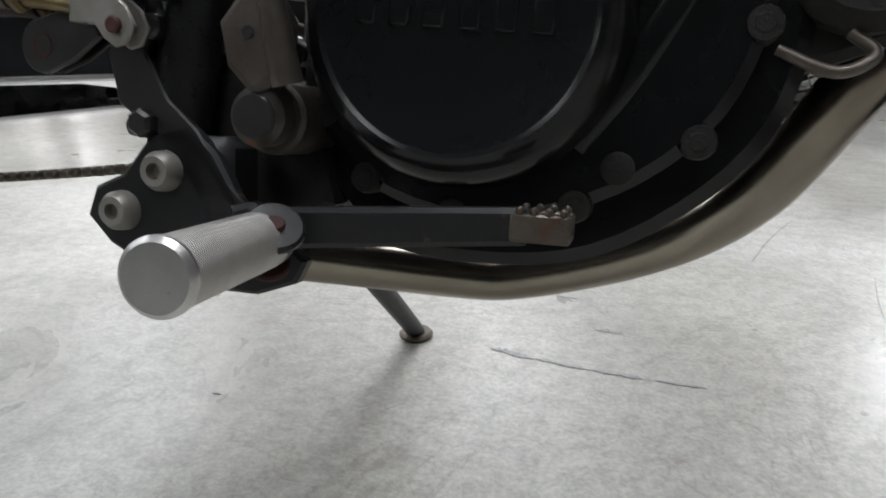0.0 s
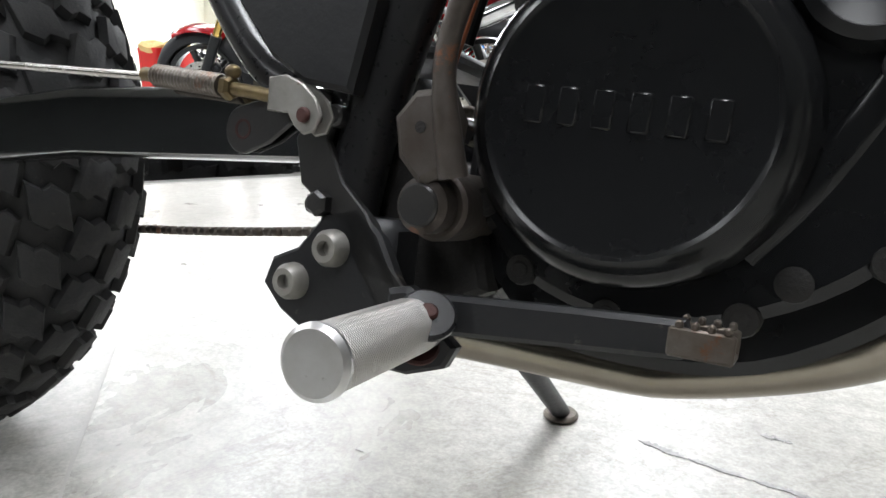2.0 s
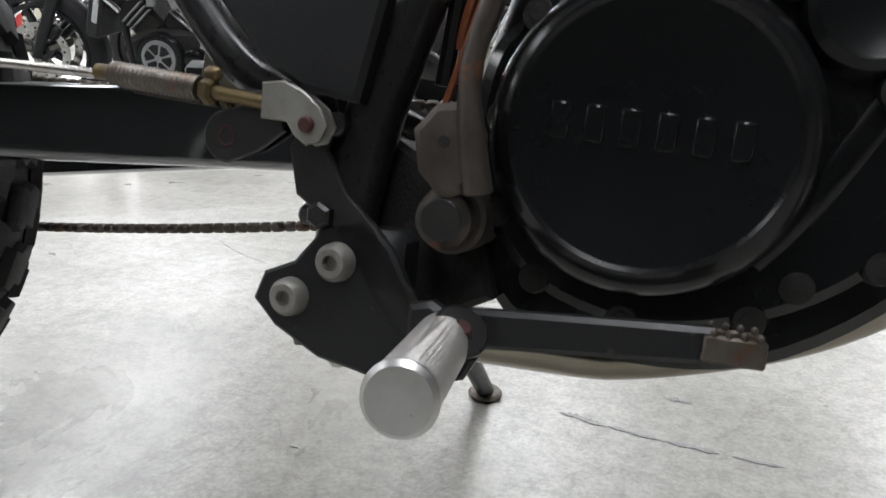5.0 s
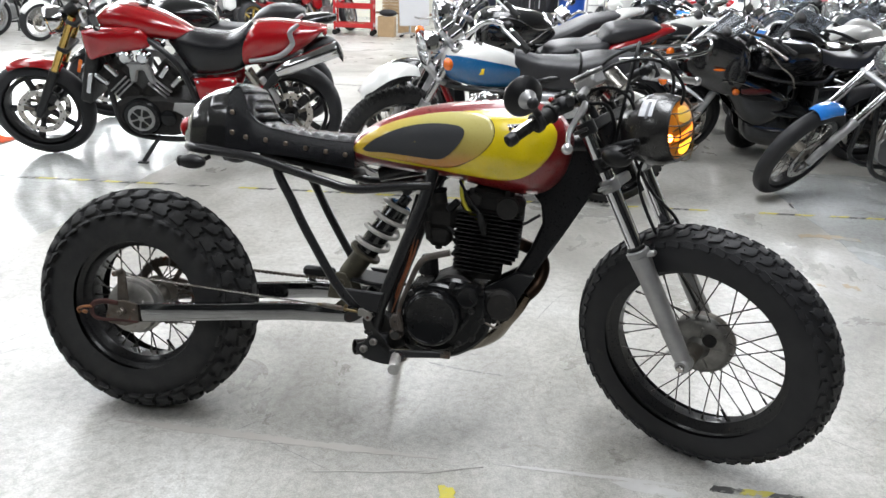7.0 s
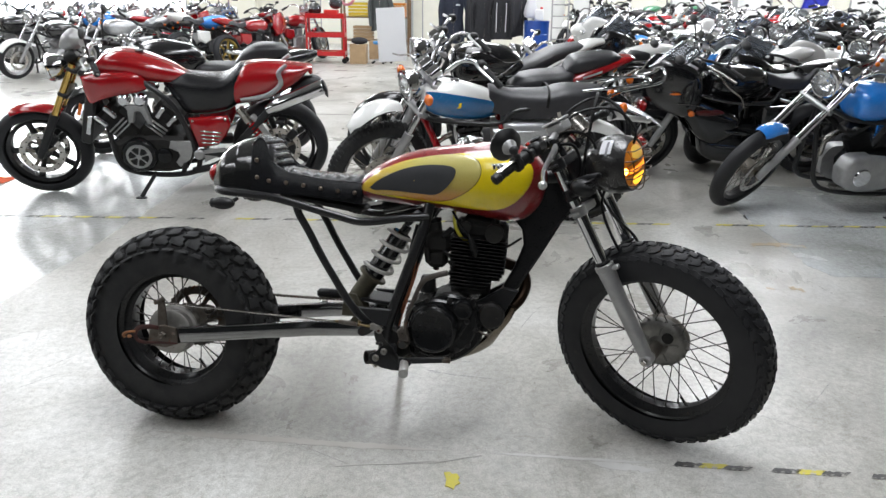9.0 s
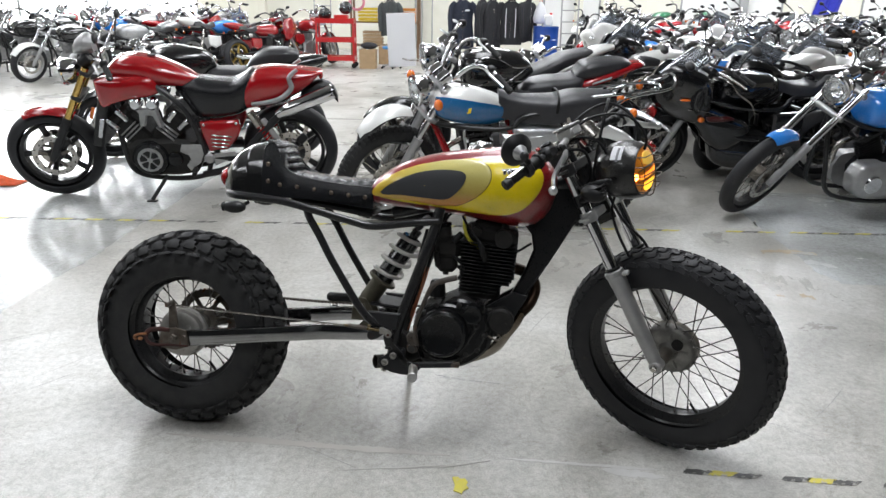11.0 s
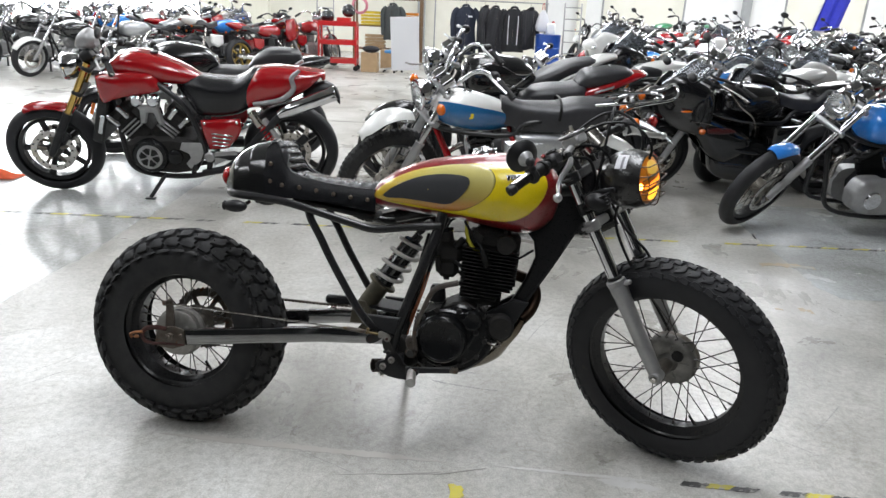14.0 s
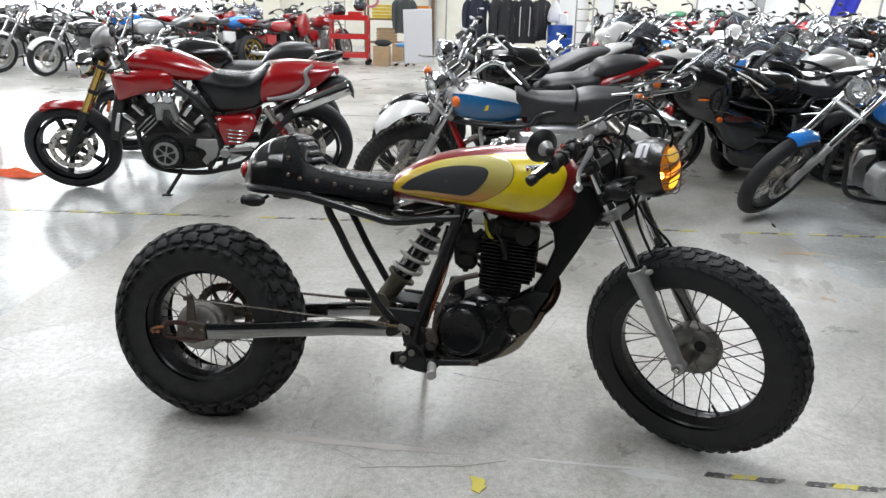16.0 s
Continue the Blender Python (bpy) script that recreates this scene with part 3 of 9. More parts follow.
for line, close, seed in (LEFT_EDGE, RIGHT_EDGE):
    solid("floor_coating", Shape().plate(ragged(line, seed, 0.012) + close, 0.0002, 0.0005, plane="xy"), COATING, "glossy sealed area of the concrete with a worn edge", "floor coating", kind="structure")
for k, (line, w, mt, seed) in enumerate(FLOOR_SPOTS):
    up_ = ragged([(x, y + w / 2) for x, y in line], seed, w * 0.35)
    dn_ = ragged([(x, y - w / 2) for x, y in line], seed + 1, w * 0.35)
    solid("floor_stain", Shape().plate(dn_ + up_[::-1], 0.0004, 0.0009 + 0.0001 * k, plane="xy"), {"rust": STAIN_RUST, "dark": STAIN_DARK}[mt], "small stain soaked into the concrete", "floor stain", kind="structure")


def tape_line(p0, p1, width, pieces, seed, kept=0.86):
    rnd = random.Random(seed)
    p0, p1 = V(*p0, 0), V(*p1, 0)
    d = unit(p1 - p0)
    a = math.degrees(math.atan2(d[1], d[0]))
    line = thing("floor_tape", "worn black and yellow hazard tape on the concrete", "floor tape", kind="structure")
    total = np.linalg.norm(p1 - p0)
    x = 0.0
    k = 0
    while x < total:
        w = total / pieces
        if rnd.random() < kept:
            wob = rnd.uniform(-0.004, 0.004)
            skew = width * 0.8
            low = [(w * 0.98 * j / 8 + rnd.uniform(0, 0.002), -width / 2 + wob + rnd.uniform(-0.06, 0.26) * width * rnd.random()) for j in range(9)]
            top = [(skew + w * 0.98 * j / 8 - rnd.uniform(0, 0.002), width / 2 + wob - rnd.uniform(-0.06, 0.26) * width * rnd.random()) for j in range(9, -1, -1)]
            sh = Shape().plate(low + top, 0.0008, 0.0018, plane="xy")
            q = p0 + d * x
            part("stripe", sh, TAPE_YELLOW if k % 2 else TAPE_BLACK, line, m=pose(q[0], q[1], 0, 0, 0, a))
        x += w
        k += 1


tape_line((-3.2, 2.03), (4.6, 2.43), 0.032, 74, 3, 0.62)
tape_line((1.66, -0.225), (3.1, -0.27), 0.026, 19, 5, 0.80)
# glue and dirt left where the tape has come off
GLUE = material("brownish tape glue", (0.40, 0.375, 0.335), 0.4, 0, (0.47, 0.455, 0.43), scale=14, mix=0.9)
CHALK = material("pale worn patch", (0.62, 0.615, 0.60), 0.5, 0, (0.47, 0.465, 0.45), scale=22, mix=0.9)
CRACK = material("concrete crack", (0.39, 0.38, 0.36), 0.5, 0, (0.47, 0.46, 0.44), scale=20, mix=0.9)
rnd = random.Random(21)
for mt, name, p0, p1, w, n in ((GLUE, "floor_stain", (-0.05, -0.165), (0.92, -0.205), 0.030, 60), (CHALK, "floor_stain", (1.08, -0.205), (1.62, -0.225), 0.014, 46), (CHALK, "floor_stain", (1.40, -0.235), (1.60, -0.262), 0.035, 22), (CRACK, "floor_crack", (-0.80, 1.10), (0.46, -0.235), 0.006, 110), (CRACK, "floor_crack", (-1.19, 1.08), (-0.96, 0.73), 0.005, 60), (CRACK, "floor_crack", (-0.96, 0.73), (-0.82, 0.40), 0.004, 60)):
    d = unit(V(*p1) - V(*p0))
    nn = V(-d[1], d[0])
    up_, dn_ = [], []
    for k in range(n + 1):
        q = V(*p0) + (V(*p1) - V(*p0)) * k / n
        taper = min(1.0, 5 * k / n, 5 * (1 - k / n)) + 0.05
        up_.append(tuple(q + nn * w / 2 * taper * rnd.uniform(0.55, 1.2)))
        dn_.append(tuple(q - nn * w / 2 * taper * rnd.uniform(0.55, 1.2)))
    solid(name, Shape().plate(dn_ + up_[::-1], 0.0002, 0.0006 if mt is CRACK else 0.0008, plane="xy"), mt, "faint stain of old tape glue on the concrete" if mt is GLUE else "fine crack across the concrete" if mt is CRACK else "pale worn patch on the concrete", "floor stain", kind="structure")
solid("tape_scrap", Shape().plate([(0.932, -0.318), (0.948, -0.312), (0.958, -0.323), (0.972, -0.320), (0.981, -0.338), (0.976, -0.350), (0.984, -0.364), (0.968, -0.378), (0.964, -0.394), (0.950, -0.384), (0.938, -0.380), (0.941, -0.352)], 0.001, 0.004, plane="xy"), TAPE_YELLOW, "torn scrap of yellow floor tape", "tape scrap")
scuff = Shape()
for p0, p1, w, n in (((0.836, 0.307), (0.892, 0.291), 0.016, 22), ((0.896, 0.291), (0.960, 0.277), 0.010, 26), ((0.966, 0.277), (1.025, 0.268), 0.012, 22), ((1.04, 0.267), (1.095, 0.261), 0.007, 16), ((0.970, 0.389), (0.990, 0.386), 0.016, 10), ((0.984, 0.386), (1.006, 0.384), 0.010, 10), ((0.540, 0.135), (0.552, 0.133), 0.005, 6)):
    d = unit(V(*p1) - V(*p0))
    nn = V(-d[1], d[0]) * w / 2
    up_ = [V(*p0) + (V(*p1) - V(*p0)) * k / n + nn * rnd.uniform(0.1, 1.1) * min(1, 6 * k / n + 0.1, 6 - 6 * k / n + 0.1) for k in range(n + 1)]
    dn_ = [V(*p0) + (V(*p1) - V(*p0)) * k / n - nn * rnd.uniform(0.1, 1.1) * min(1, 6 * k / n + 0.1, 6 - 6 * k / n + 0.1) for k in range(n + 1)]
    scuff.plate(dn_ + up_[::-1], 0.0007, 0.0011, plane="xy")
solid("floor_scuff", scuff, MARK_DARK, "dark rubber scuffs on the concrete", "scuff", kind="structure")

# fine scratches worn into the concrete
scratch = Shape()
rnd = random.Random(77)
for k in range(46):
    x, y = rnd.uniform(-1.7, 3.2), rnd.uniform(-0.75, 1.9)
    a, ln = rnd.choice((0.9, 1.05, 2.9, 0.3)) + rnd.uniform(-0.35, 0.35), rnd.uniform(0.05, 0.34)
    d, nn = V(math.cos(a), math.sin(a)), V(-math.sin(a), math.cos(a))
    bow, w = rnd.uniform(-0.05, 0.05) * ln, rnd.uniform(0.0008, 0.0022)
    mids = [V(x, y) + d * ln * j / 10 + nn * bow * math.sin(math.pi * j / 10) for j in range(11)]
    up_ = [tuple(q + nn * w * rnd.uniform(0.2, 1.0) * min(1, 0.15 + 0.4 * j, 0.15 + 0.4 * (10 - j))) for j, q in enumerate(mids)]
    dn_ = [tuple(q - nn * w * rnd.uniform(0.2, 1.0) * min(1, 0.15 + 0.4 * j, 0.15 + 0.4 * (10 - j))) for j, q in enumerate(mids)]
    scratch.plate(dn_ + up_[::-1], 0.0002, 0.0005, plane="xy")
solid("floor_scratch", scratch, MARK_DARK, "fine dark scratches worn into the concrete", "scratch", kind="structure")

# ---- the custom motorcycle ----
bike = thing("motorcycle", "custom motorcycle with yellow and red tank on its side stand", "motorcycle", pose(0, -0.055, 0, 0, 0, -3.4) @ pose(0, 0, 0, -10.8, 0, 0))

RC, RR = V(0.012, -0.014, 0.332), 0.333          # rear wheel
FC, FR = V(1.606, 0, 0.360), 0.350          # front wheel
RAKE = radians(28)
UP, FWD = V(-math.sin(RAKE), 0, math.cos(RAKE)), V(math.cos(RAKE), 0, math.sin(RAKE))
STEER = Matrix.Translation(FC) @ Matrix.Rotation(radians(-34), 4, Vector(UP)) @ Matrix.Translation(-Vector(FC))


def fk(fwd, lat, up):
    """A place in the fork's own axes, from the front axle."""
    return FC + FWD * fwd + V(0, lat, 0) + UP * up


def bolt(sh, p, d, r=0.006, h=0.006, socket=False):
    p, d = V(*p), unit(d)
    sh.cyl(p, p + d * h, r, seg=6 if not socket else 14)
    return sh


# wheels
def tyre_profile(r, w, rim, flat):
    out = []
    for k in range(25):
        a = -math.pi * 0.5 * 1.22 + math.pi * 1.22 * k / 24
        s, c = math.sin(a), math.cos(a)
        yy = w / 2 * math.copysign(abs(s) ** flat, s)
        rr = rim + (r - rim) * (0.28 + 0.72 * max(c, -0.36) ** 1 if c > 0 else 0.28 + 0.78 * c)
        out.append((rr, yy))
    return out


def profile_at(prof, y):
    """Radius and slope of the tread at y."""
    best = [q for q in prof if q[0] > sum(p[0] for p in prof) / len(prof) - 0.01]
    ys, rs = [q[1] for q in best], [q[0] for q in best]
    e = 0.003
    r = np.interp(y, ys, rs)
    return r, (np.interp(y + e, ys, rs) - np.interp(y - e, ys, rs)) / (2 * e)


def block(sh, prof, y, a, ly, la, h, skew=0.0, taper=0.82):
    """One tread block standing on the tyre at angle a."""
    r, sl = profile_at(prof, y)
    tang = V(-math.sin(a), 0, math.cos(a))
    rad = V(math.cos(a), 0, math.sin(a))
    side = unit(V(0, 1, 0) + rad * sl)
    nrm = unit(rad - V(0, 1, 0) * sl)
    c = rad * r + V(0, y, 0) - nrm * 0.004
    base = [(-1, -0.62), (-0.25, -1), (0.2, -0.72), (1, -1), (1, 0.62), (0.25, 1), (-0.2, 0.72), (-1, 1)]
    rings = []
    for hh, k in ((0, 1.0), (h, taper), (h + 0.0006, taper * 0.94)):
        rings.append([c + nrm * (hh + 0.004) * 1.0 + side * (ly / 2 * k * u + skew * v * la / 2) + tang * (la / 2 * k * v) for u, v in base])
    sh.rings(rings)


def spoke_mesh(r0, r1):
    return Shape().cyl((0, 0, r0), (0, 0, r1), 0.0019, seg=5).cyl((0, 0, r1 - 0.016), (0, 0, r1), 0.0034, seg=6).mesh("spoke")


def spoked_wheel(name, c, m, r, w, rim_r, rim_w, hub_r, hub_w, count, row, label, hub_profile=None, roots=None):
    """Hub with tyre, rim and spokes, in the wheel's own axes."""
    roots = roots or (0.008 - hub_w / 2, hub_w / 2 - 0.008)
    hub = Shape().lathe(hub_profile or [(0.012, -hub_w / 2 - 0.02), (0.026, -hub_w / 2 - 0.02), (0.028, -hub_w / 2), (hub_r, -hub_w / 2), (hub_r + 0.004, -hub_w / 2 + 0.008), (hub_r * 0.72, -hub_w / 2 + 0.016),
                         (hub_r * 0.7, hub_w / 2 - 0.016), (hub_r + 0.004, hub_w / 2 - 0.008), (hub_r, hub_w / 2), (0.028, hub_w / 2), (0.012, hub_w / 2 + 0.02)], seg=40)
    wheel = part(name, hub, ALLOY_DIRTY, bike, label, m=m)
    prof = tyre_profile(r - (0.009 if row == "knob" else 0.0045), w, rim_r, 0.86 if row == "knob" else 0.72)
    ty = Shape().lathe(prof, seg=72)
    if row == "knob":
        n = 34
        st = 2 * math.pi / n
        for i in range(n):
            a = st * i
            block(ty, prof, 0.0, a, 0.034, 0.046, 0.009, 0.25, 0.90)
            for s in (-1, 1):
                block(ty, prof, s * 0.036, a + st * 0.5, 0.036, 0.047, 0.009, 0.22 * s, 0.90)
                block(ty, prof, s * 0.066, a, 0.034, 0.046, 0.009, -0.12 * s, 0.90)
                block(ty, prof, s * 0.0835, a + st * 0.5, 0.034, 0.040, 0.0055, 0.0, 0.86)
    else:
        n = 52
        st = 2 * math.pi / n
        for i in range(n):
            a = st * i
            block(ty, prof, 0.0, a, 0.026, 0.034, 0.0040, 0.3, 0.95)
            for s in (-1, 1):
                block(ty, prof, s * 0.028, a + st * 0.5, 0.026, 0.034, 0.0040, 0.3 * s, 0.95)
                block(ty, prof, s * 0.050, a, 0.018, 0.034, 0.0036, -0.2 * s, 0.95)
    for s in (-1, 1):
        ty.lathe([(rim_r + 0.030, s * (w / 2 - 0.010)), (rim_r + 0.033, s * (w / 2 - 0.0035)), (rim_r + 0.036, s * (w / 2 - 0.003))], seg=72)
    if row == "knob":
        ty = ty.moved(Matrix.Translation((0, 0.009, 0)) @ Matrix.Diagonal((1.0, 1.05, 1.0, 1)))
    part("tyre", ty, RUBBER_WORN if row == "knob" else RUBBER, wheel, "fat knobbly block-tread tyre" if row == "knob" else "chunky road tyre with angular tread blocks")
    hw = rim_w / 2
    rim = Shape().lathe([(rim_r - 0.022, 0), (rim_r - 0.021, -hw * 0.5), (rim_r - 0.008, -hw * 0.72), (rim_r - 0.004, -hw + 0.006), (rim_r + 0.009, -hw), (rim_r + 0.010, -hw - 0.003),
                         (rim_r + 0.004, -hw + 0.002), (rim_r + 0.002, 0), (rim_r + 0.004, hw - 0.002), (rim_r + 0.010, hw + 0.003), (rim_r + 0.009, hw), (rim_r - 0.004, hw - 0.006), (rim_r - 0.008, hw * 0.72), (rim_r - 0.021, hw * 0.5)], seg=72, loop=True)
    part("rim", rim, BLACK_FRAME, wheel, "glossy black wire-wheel rim")
    length = math.hypot(rim_r - 0.02, 0)
    for i in range(count):
        a = 2 * math.pi * i / count
        s = 1 if i % 2 else -1
        lean = (1 if (i // 2) % 2 else -1) * 0.42
        p0 = V(hub_r * math.cos(a - lean), roots[i % 2], hub_r * math.sin(a - lean))
        p1 = V((rim_r - 0.019) * math.cos(a), s * 0.006, (rim_r - 0.019) * math.sin(a))
        d = Vector(p1 - p0)
        if i == 0:
            sp = spoke_mesh(0, d.length)
        part("spoke", sp, SPOKE, wheel, m=Matrix.Translation(p0) @ d.to_track_quat("Z", "Y").to_matrix().to_4x4())
    va = radians(-62)
    part("valve", Shape().cyl((math.cos(va) * (rim_r - 0.022), 0, math.sin(va) * (rim_r - 0.022)), (math.cos(va) * (rim_r - 0.058), -0.008, math.sin(va) * (rim_r - 0.058)), 0.0045, 0.004, seg=10), GRIP_RUBBER, wheel)
    return wheel


rear = spoked_wheel("rear_wheel", RC, Matrix.Translation(RC), RR, 0.176, 0.190, 0.100, 0.058, 0.13, 36, "knob", "spoked rear wheel with drum hub")
front = spoked_wheel("front_wheel", FC, STEER @ Matrix.Translation(FC), FR, 0.120, 0.246, 0.062, 0.082, 0.10, 36, "road", "spoked front wheel with drum hub",
                     hub_profile=[(0.012, -0.075), (0.021, -0.075), (0.023, 0.0), (0.074, 0.008), (0.083, 0.014), (0.086, 0.030), (0.086, 0.052), (0.066, 0.058), (0.028, 0.062), (0.012, 0.075)], roots=(0.014, 0.050))

# rear drum, sprocket and chain
drum = Shape().lathe([(0.008, -0.112), (0.020, -0.112), (0.022, -0.100), (0.064, -0.098), (0.074, -0.092), (0.076, -0.072), (0.083, -0.068), (0.083, -0.055)], seg=44)
for k in range(5):
    a = 0.5 + k * 1.2566
    drum.ball((0.045 * math.cos(a), -0.098, 0.045 * math.sin(a)), 0.006, 8)
part("brake_plate", drum, HUB_ALLOY, rear, "weathered alloy brake plate")
arm = Shape().plate([(-0.014, 0.02), (-0.012, 0.112), (0.0, 0.122), (0.010, 0.112), (0.018, 0.02), (0.0, 0.006)], -0.125, -0.117, 0.001)
arm.rod((-0.002, -0.115, 0.112), (-0.002, -0.156, 0.112), 0.008).rod((0.0, -0.115, 0.0), (0.0, -0.13, 0.0), 0.013)
part("brake_arm", arm.moved(pose(-0.008, 0, 0.0)), STEEL_OLD, rear)


def sprocket(r, teeth, y, hub=0.03):
    sh = Shape()
    pts = []
    for i in range(teeth * 2):
        a = math.pi * i / teeth
        rr = r + (0.004 if i % 2 else -0.002)
        pts.append((rr * math.cos(a), rr * math.sin(a)))
    inner = [(0.74 * r * math.cos(math.pi * i / teeth), 0.74 * r * math.sin(math.pi * i / teeth)) for i in range(teeth * 2)]
    rings = [[(p[0], y - 0.003, p[1]) for p in inner], [(p[0], y - 0.003, p[1]) for p in pts], [(p[0], y + 0.003, p[1]) for p in pts], [(p[0], y + 0.003, p[1]) for p in inner]]
    sh.rings(rings, loop=True)
    sh.cyl((0, y - 0.004, 0), (0, y + 0.004, 0), hub, seg=24)
    return sh


spk = part("sprocket", sprocket(0.108, 40, 0.112), STEEL_OLD, rear, "dark steel chain sprocket")
for k in range(6):
    a = k * math.pi / 3
    part("sprocket_arm", Shape().box((0.054 * math.cos(a), 0.112, 0.054 * math.sin(a)), (0.067, 0.006, 0.016), 0.001, Matrix.Rotation(-a, 3, "Y")), STEEL_OLD, spk)
FSP = V(0.80, 0.098, 0.40)
part("front_sprocket", sprocket(0.030, 14, 0.0, hub=0.02).moved(Matrix.Translation(FSP)), STEEL_OLD, bike)


def chain_run(sh, p0, p1):
    p0, p1 = V(*p0), V(*p1)
    n = int(np.linalg.norm(p1 - p0) / 0.0127)
    a = math.atan2(p1[2] - p0[2], p1[0] - p0[0])
    for i in range(n):
        q = p0 + (p1 - p0) * (i + 0.5) / n
        sag = -0.012 * math.sin(math.pi * (i + 0.5) / n)
        wide = 0.013 if i % 2 else 0.009
        sh.box(q + V(0, 0, sag), (0.0132, wide, 0.0095), 0.003, Matrix.Rotation(-a, 3, "Y"))


for k in (1, -1):
    ch = Shape()
    chain_run(ch, (RC[0], 0.098, RC[2] + 0.108 if k > 0 else 0.256), (FSP[0], 0.098, FSP[2] + 0.03 if k > 0 else 0.256 + 0.108 * FSP[0]))
    part("chain", ch, STEEL_OLD, bike, "dirty oiled drive chain")
part("chain_slider", Shape().box((0.50, 0.11, 0.44), (0.10, 0.03, 0.03), 0.008), PLASTIC_BLACK, bike, "black plastic chain guide")

# swing arm: bright box tubes
def box_tube(sh, stations, w, s):
    rings = []
    for x, face, z, h in stations:
        o, i = s * face, s * (face - w)
        side_ = [(0.0085, -0.5), (0.0040, -0.485), (0.0016, -0.44), (0.0008, -0.30), (0.0, 0.0), (0.0008, 0.30), (0.0016, 0.44), (0.0040, 0.485), (0.0085, 0.5)]
        rings.append([V(x, o - s * d, z + k * h) for d, k in side_] + [V(x, i + s * d, z + k * h) for d, k in side_[::-1]])
    sh.rings(rings)


for s in (-1, 1):
    sh = Shape()
    box_tube(sh, [(0.035, 0.142, 0.327, 0.053), (0.12, 0.142, 0.336, 0.053), (0.50, 0.138, 0.380, 0.049), (0.722, 0.131, 0.389, 0.043)], 0.030, s)
    sa = part("swing_arm_beam", sh, CHROME_ARM, bike, "mirror-bright chromed box-section swing arm")
    ax = Shape().plate([(-0.040, 0.310), (-0.03, 0.352), (0.015, 0.366), (0.055, 0.358), (0.062, 0.305), (0.02, 0.290), (-0.03, 0.295)], s * 0.143, s * 0.150, 0.0015)
    ax.rod((RC[0], s * 0.148, 0.332), (RC[0], s * 0.161, 0.332), 0.013, seg=6)
    ax.rod((RC[0], s * 0.161, 0.332), (RC[0], s * 0.168, 0.332), 0.007)
    ax.rod((0.048, s * 0.148, 0.338), (0.048, s * 0.154, 0.338), 0.006, seg=6)
    part("axle_plate", ax, STEEL_OLD, sa, "dull steel axle adjuster plate")
sh = Shape()
sh.box((0.64, 0, 0.388), (0.06, 0.25, 0.036), 0.006, Matrix.Rotation(-0.12, 3, "Y"))
sh.box((0.47, 0.125, 0.384), (0.03, 0.02, 0.05), 0.004)
part("swing_arm_bridge", sh, CHROME, bike)
part("axle", Shape().cyl((RC[0], -0.15, RC[2]), (RC[0], 0.15, RC[2]), 0.009, seg=12), STEEL_OLD, bike)
tear = [(0.680 + 0.0145 * math.cos(a), 0.391 + 0.0145 * math.sin(a)) for a in [radians(115 + 15 * k) for k in range(12)]]
sh = Shape().plate(tear + [(0.700, 0.384), (0.716, 0.396), (0.712, 0.410), (0.692, 0.409)], -0.1575, -0.1535, 0.001)
gus = part("pivot_gusset", sh, BLACK_WORN, bike, "black teardrop bracket with a rusty hole", m=Matrix.Translation((-0.015, 0.019, -0.009)))
part("gusset_hole", Shape().lathe([(0.0, -0.1572), (0.0042, -0.1572), (0.0048, -0.158), (0.006, -0.158), (0.0065, -0.156)], (0.680, 0, 0.391), seg=18), RUST, gus)
# rust-brown strap behind the axle
sh = Shape()
sh.tube([(0.0, -0.152, 0.356), (-0.035, -0.152, 0.358), (-0.070, -0.150, 0.350), (-0.084, -0.148, 0.330), (-0.074, -0.148, 0.308), (-0.045, -0.150, 0.303)], [0.007, 0.008, 0.008, 0.008, 0.007, 0.005], squash=(1.0, 0.4))
sh.tube([(-0.045, -0.150, 0.303), (0.0, -0.150, 0.306), (0.06, -0.150, 0.306)], [0.005, 0.0045, 0.003], squash=(1.0, 0.5))
part("tie_strap", sh, RUST, bike, "dark rust-red strap hooked round the axle end")
sh = Shape().tube([(-0.080, -0.150, 0.338), (-0.104, -0.154, 0.336), (-0.122, -0.152, 0.326), (-0.116, -0.150, 0.316)], 0.0045, seg=8)
sh.ball((-0.100, -0.154, 0.322), 0.008, 10, (1.2, 0.6, 0.8))
part("strap_hook", sh, material("orange hook", (0.26, 0.10, 0.03), 0.6, 0, (0.12, 0.045, 0.016), scale=60), bike, "orange-brown corroded hook")

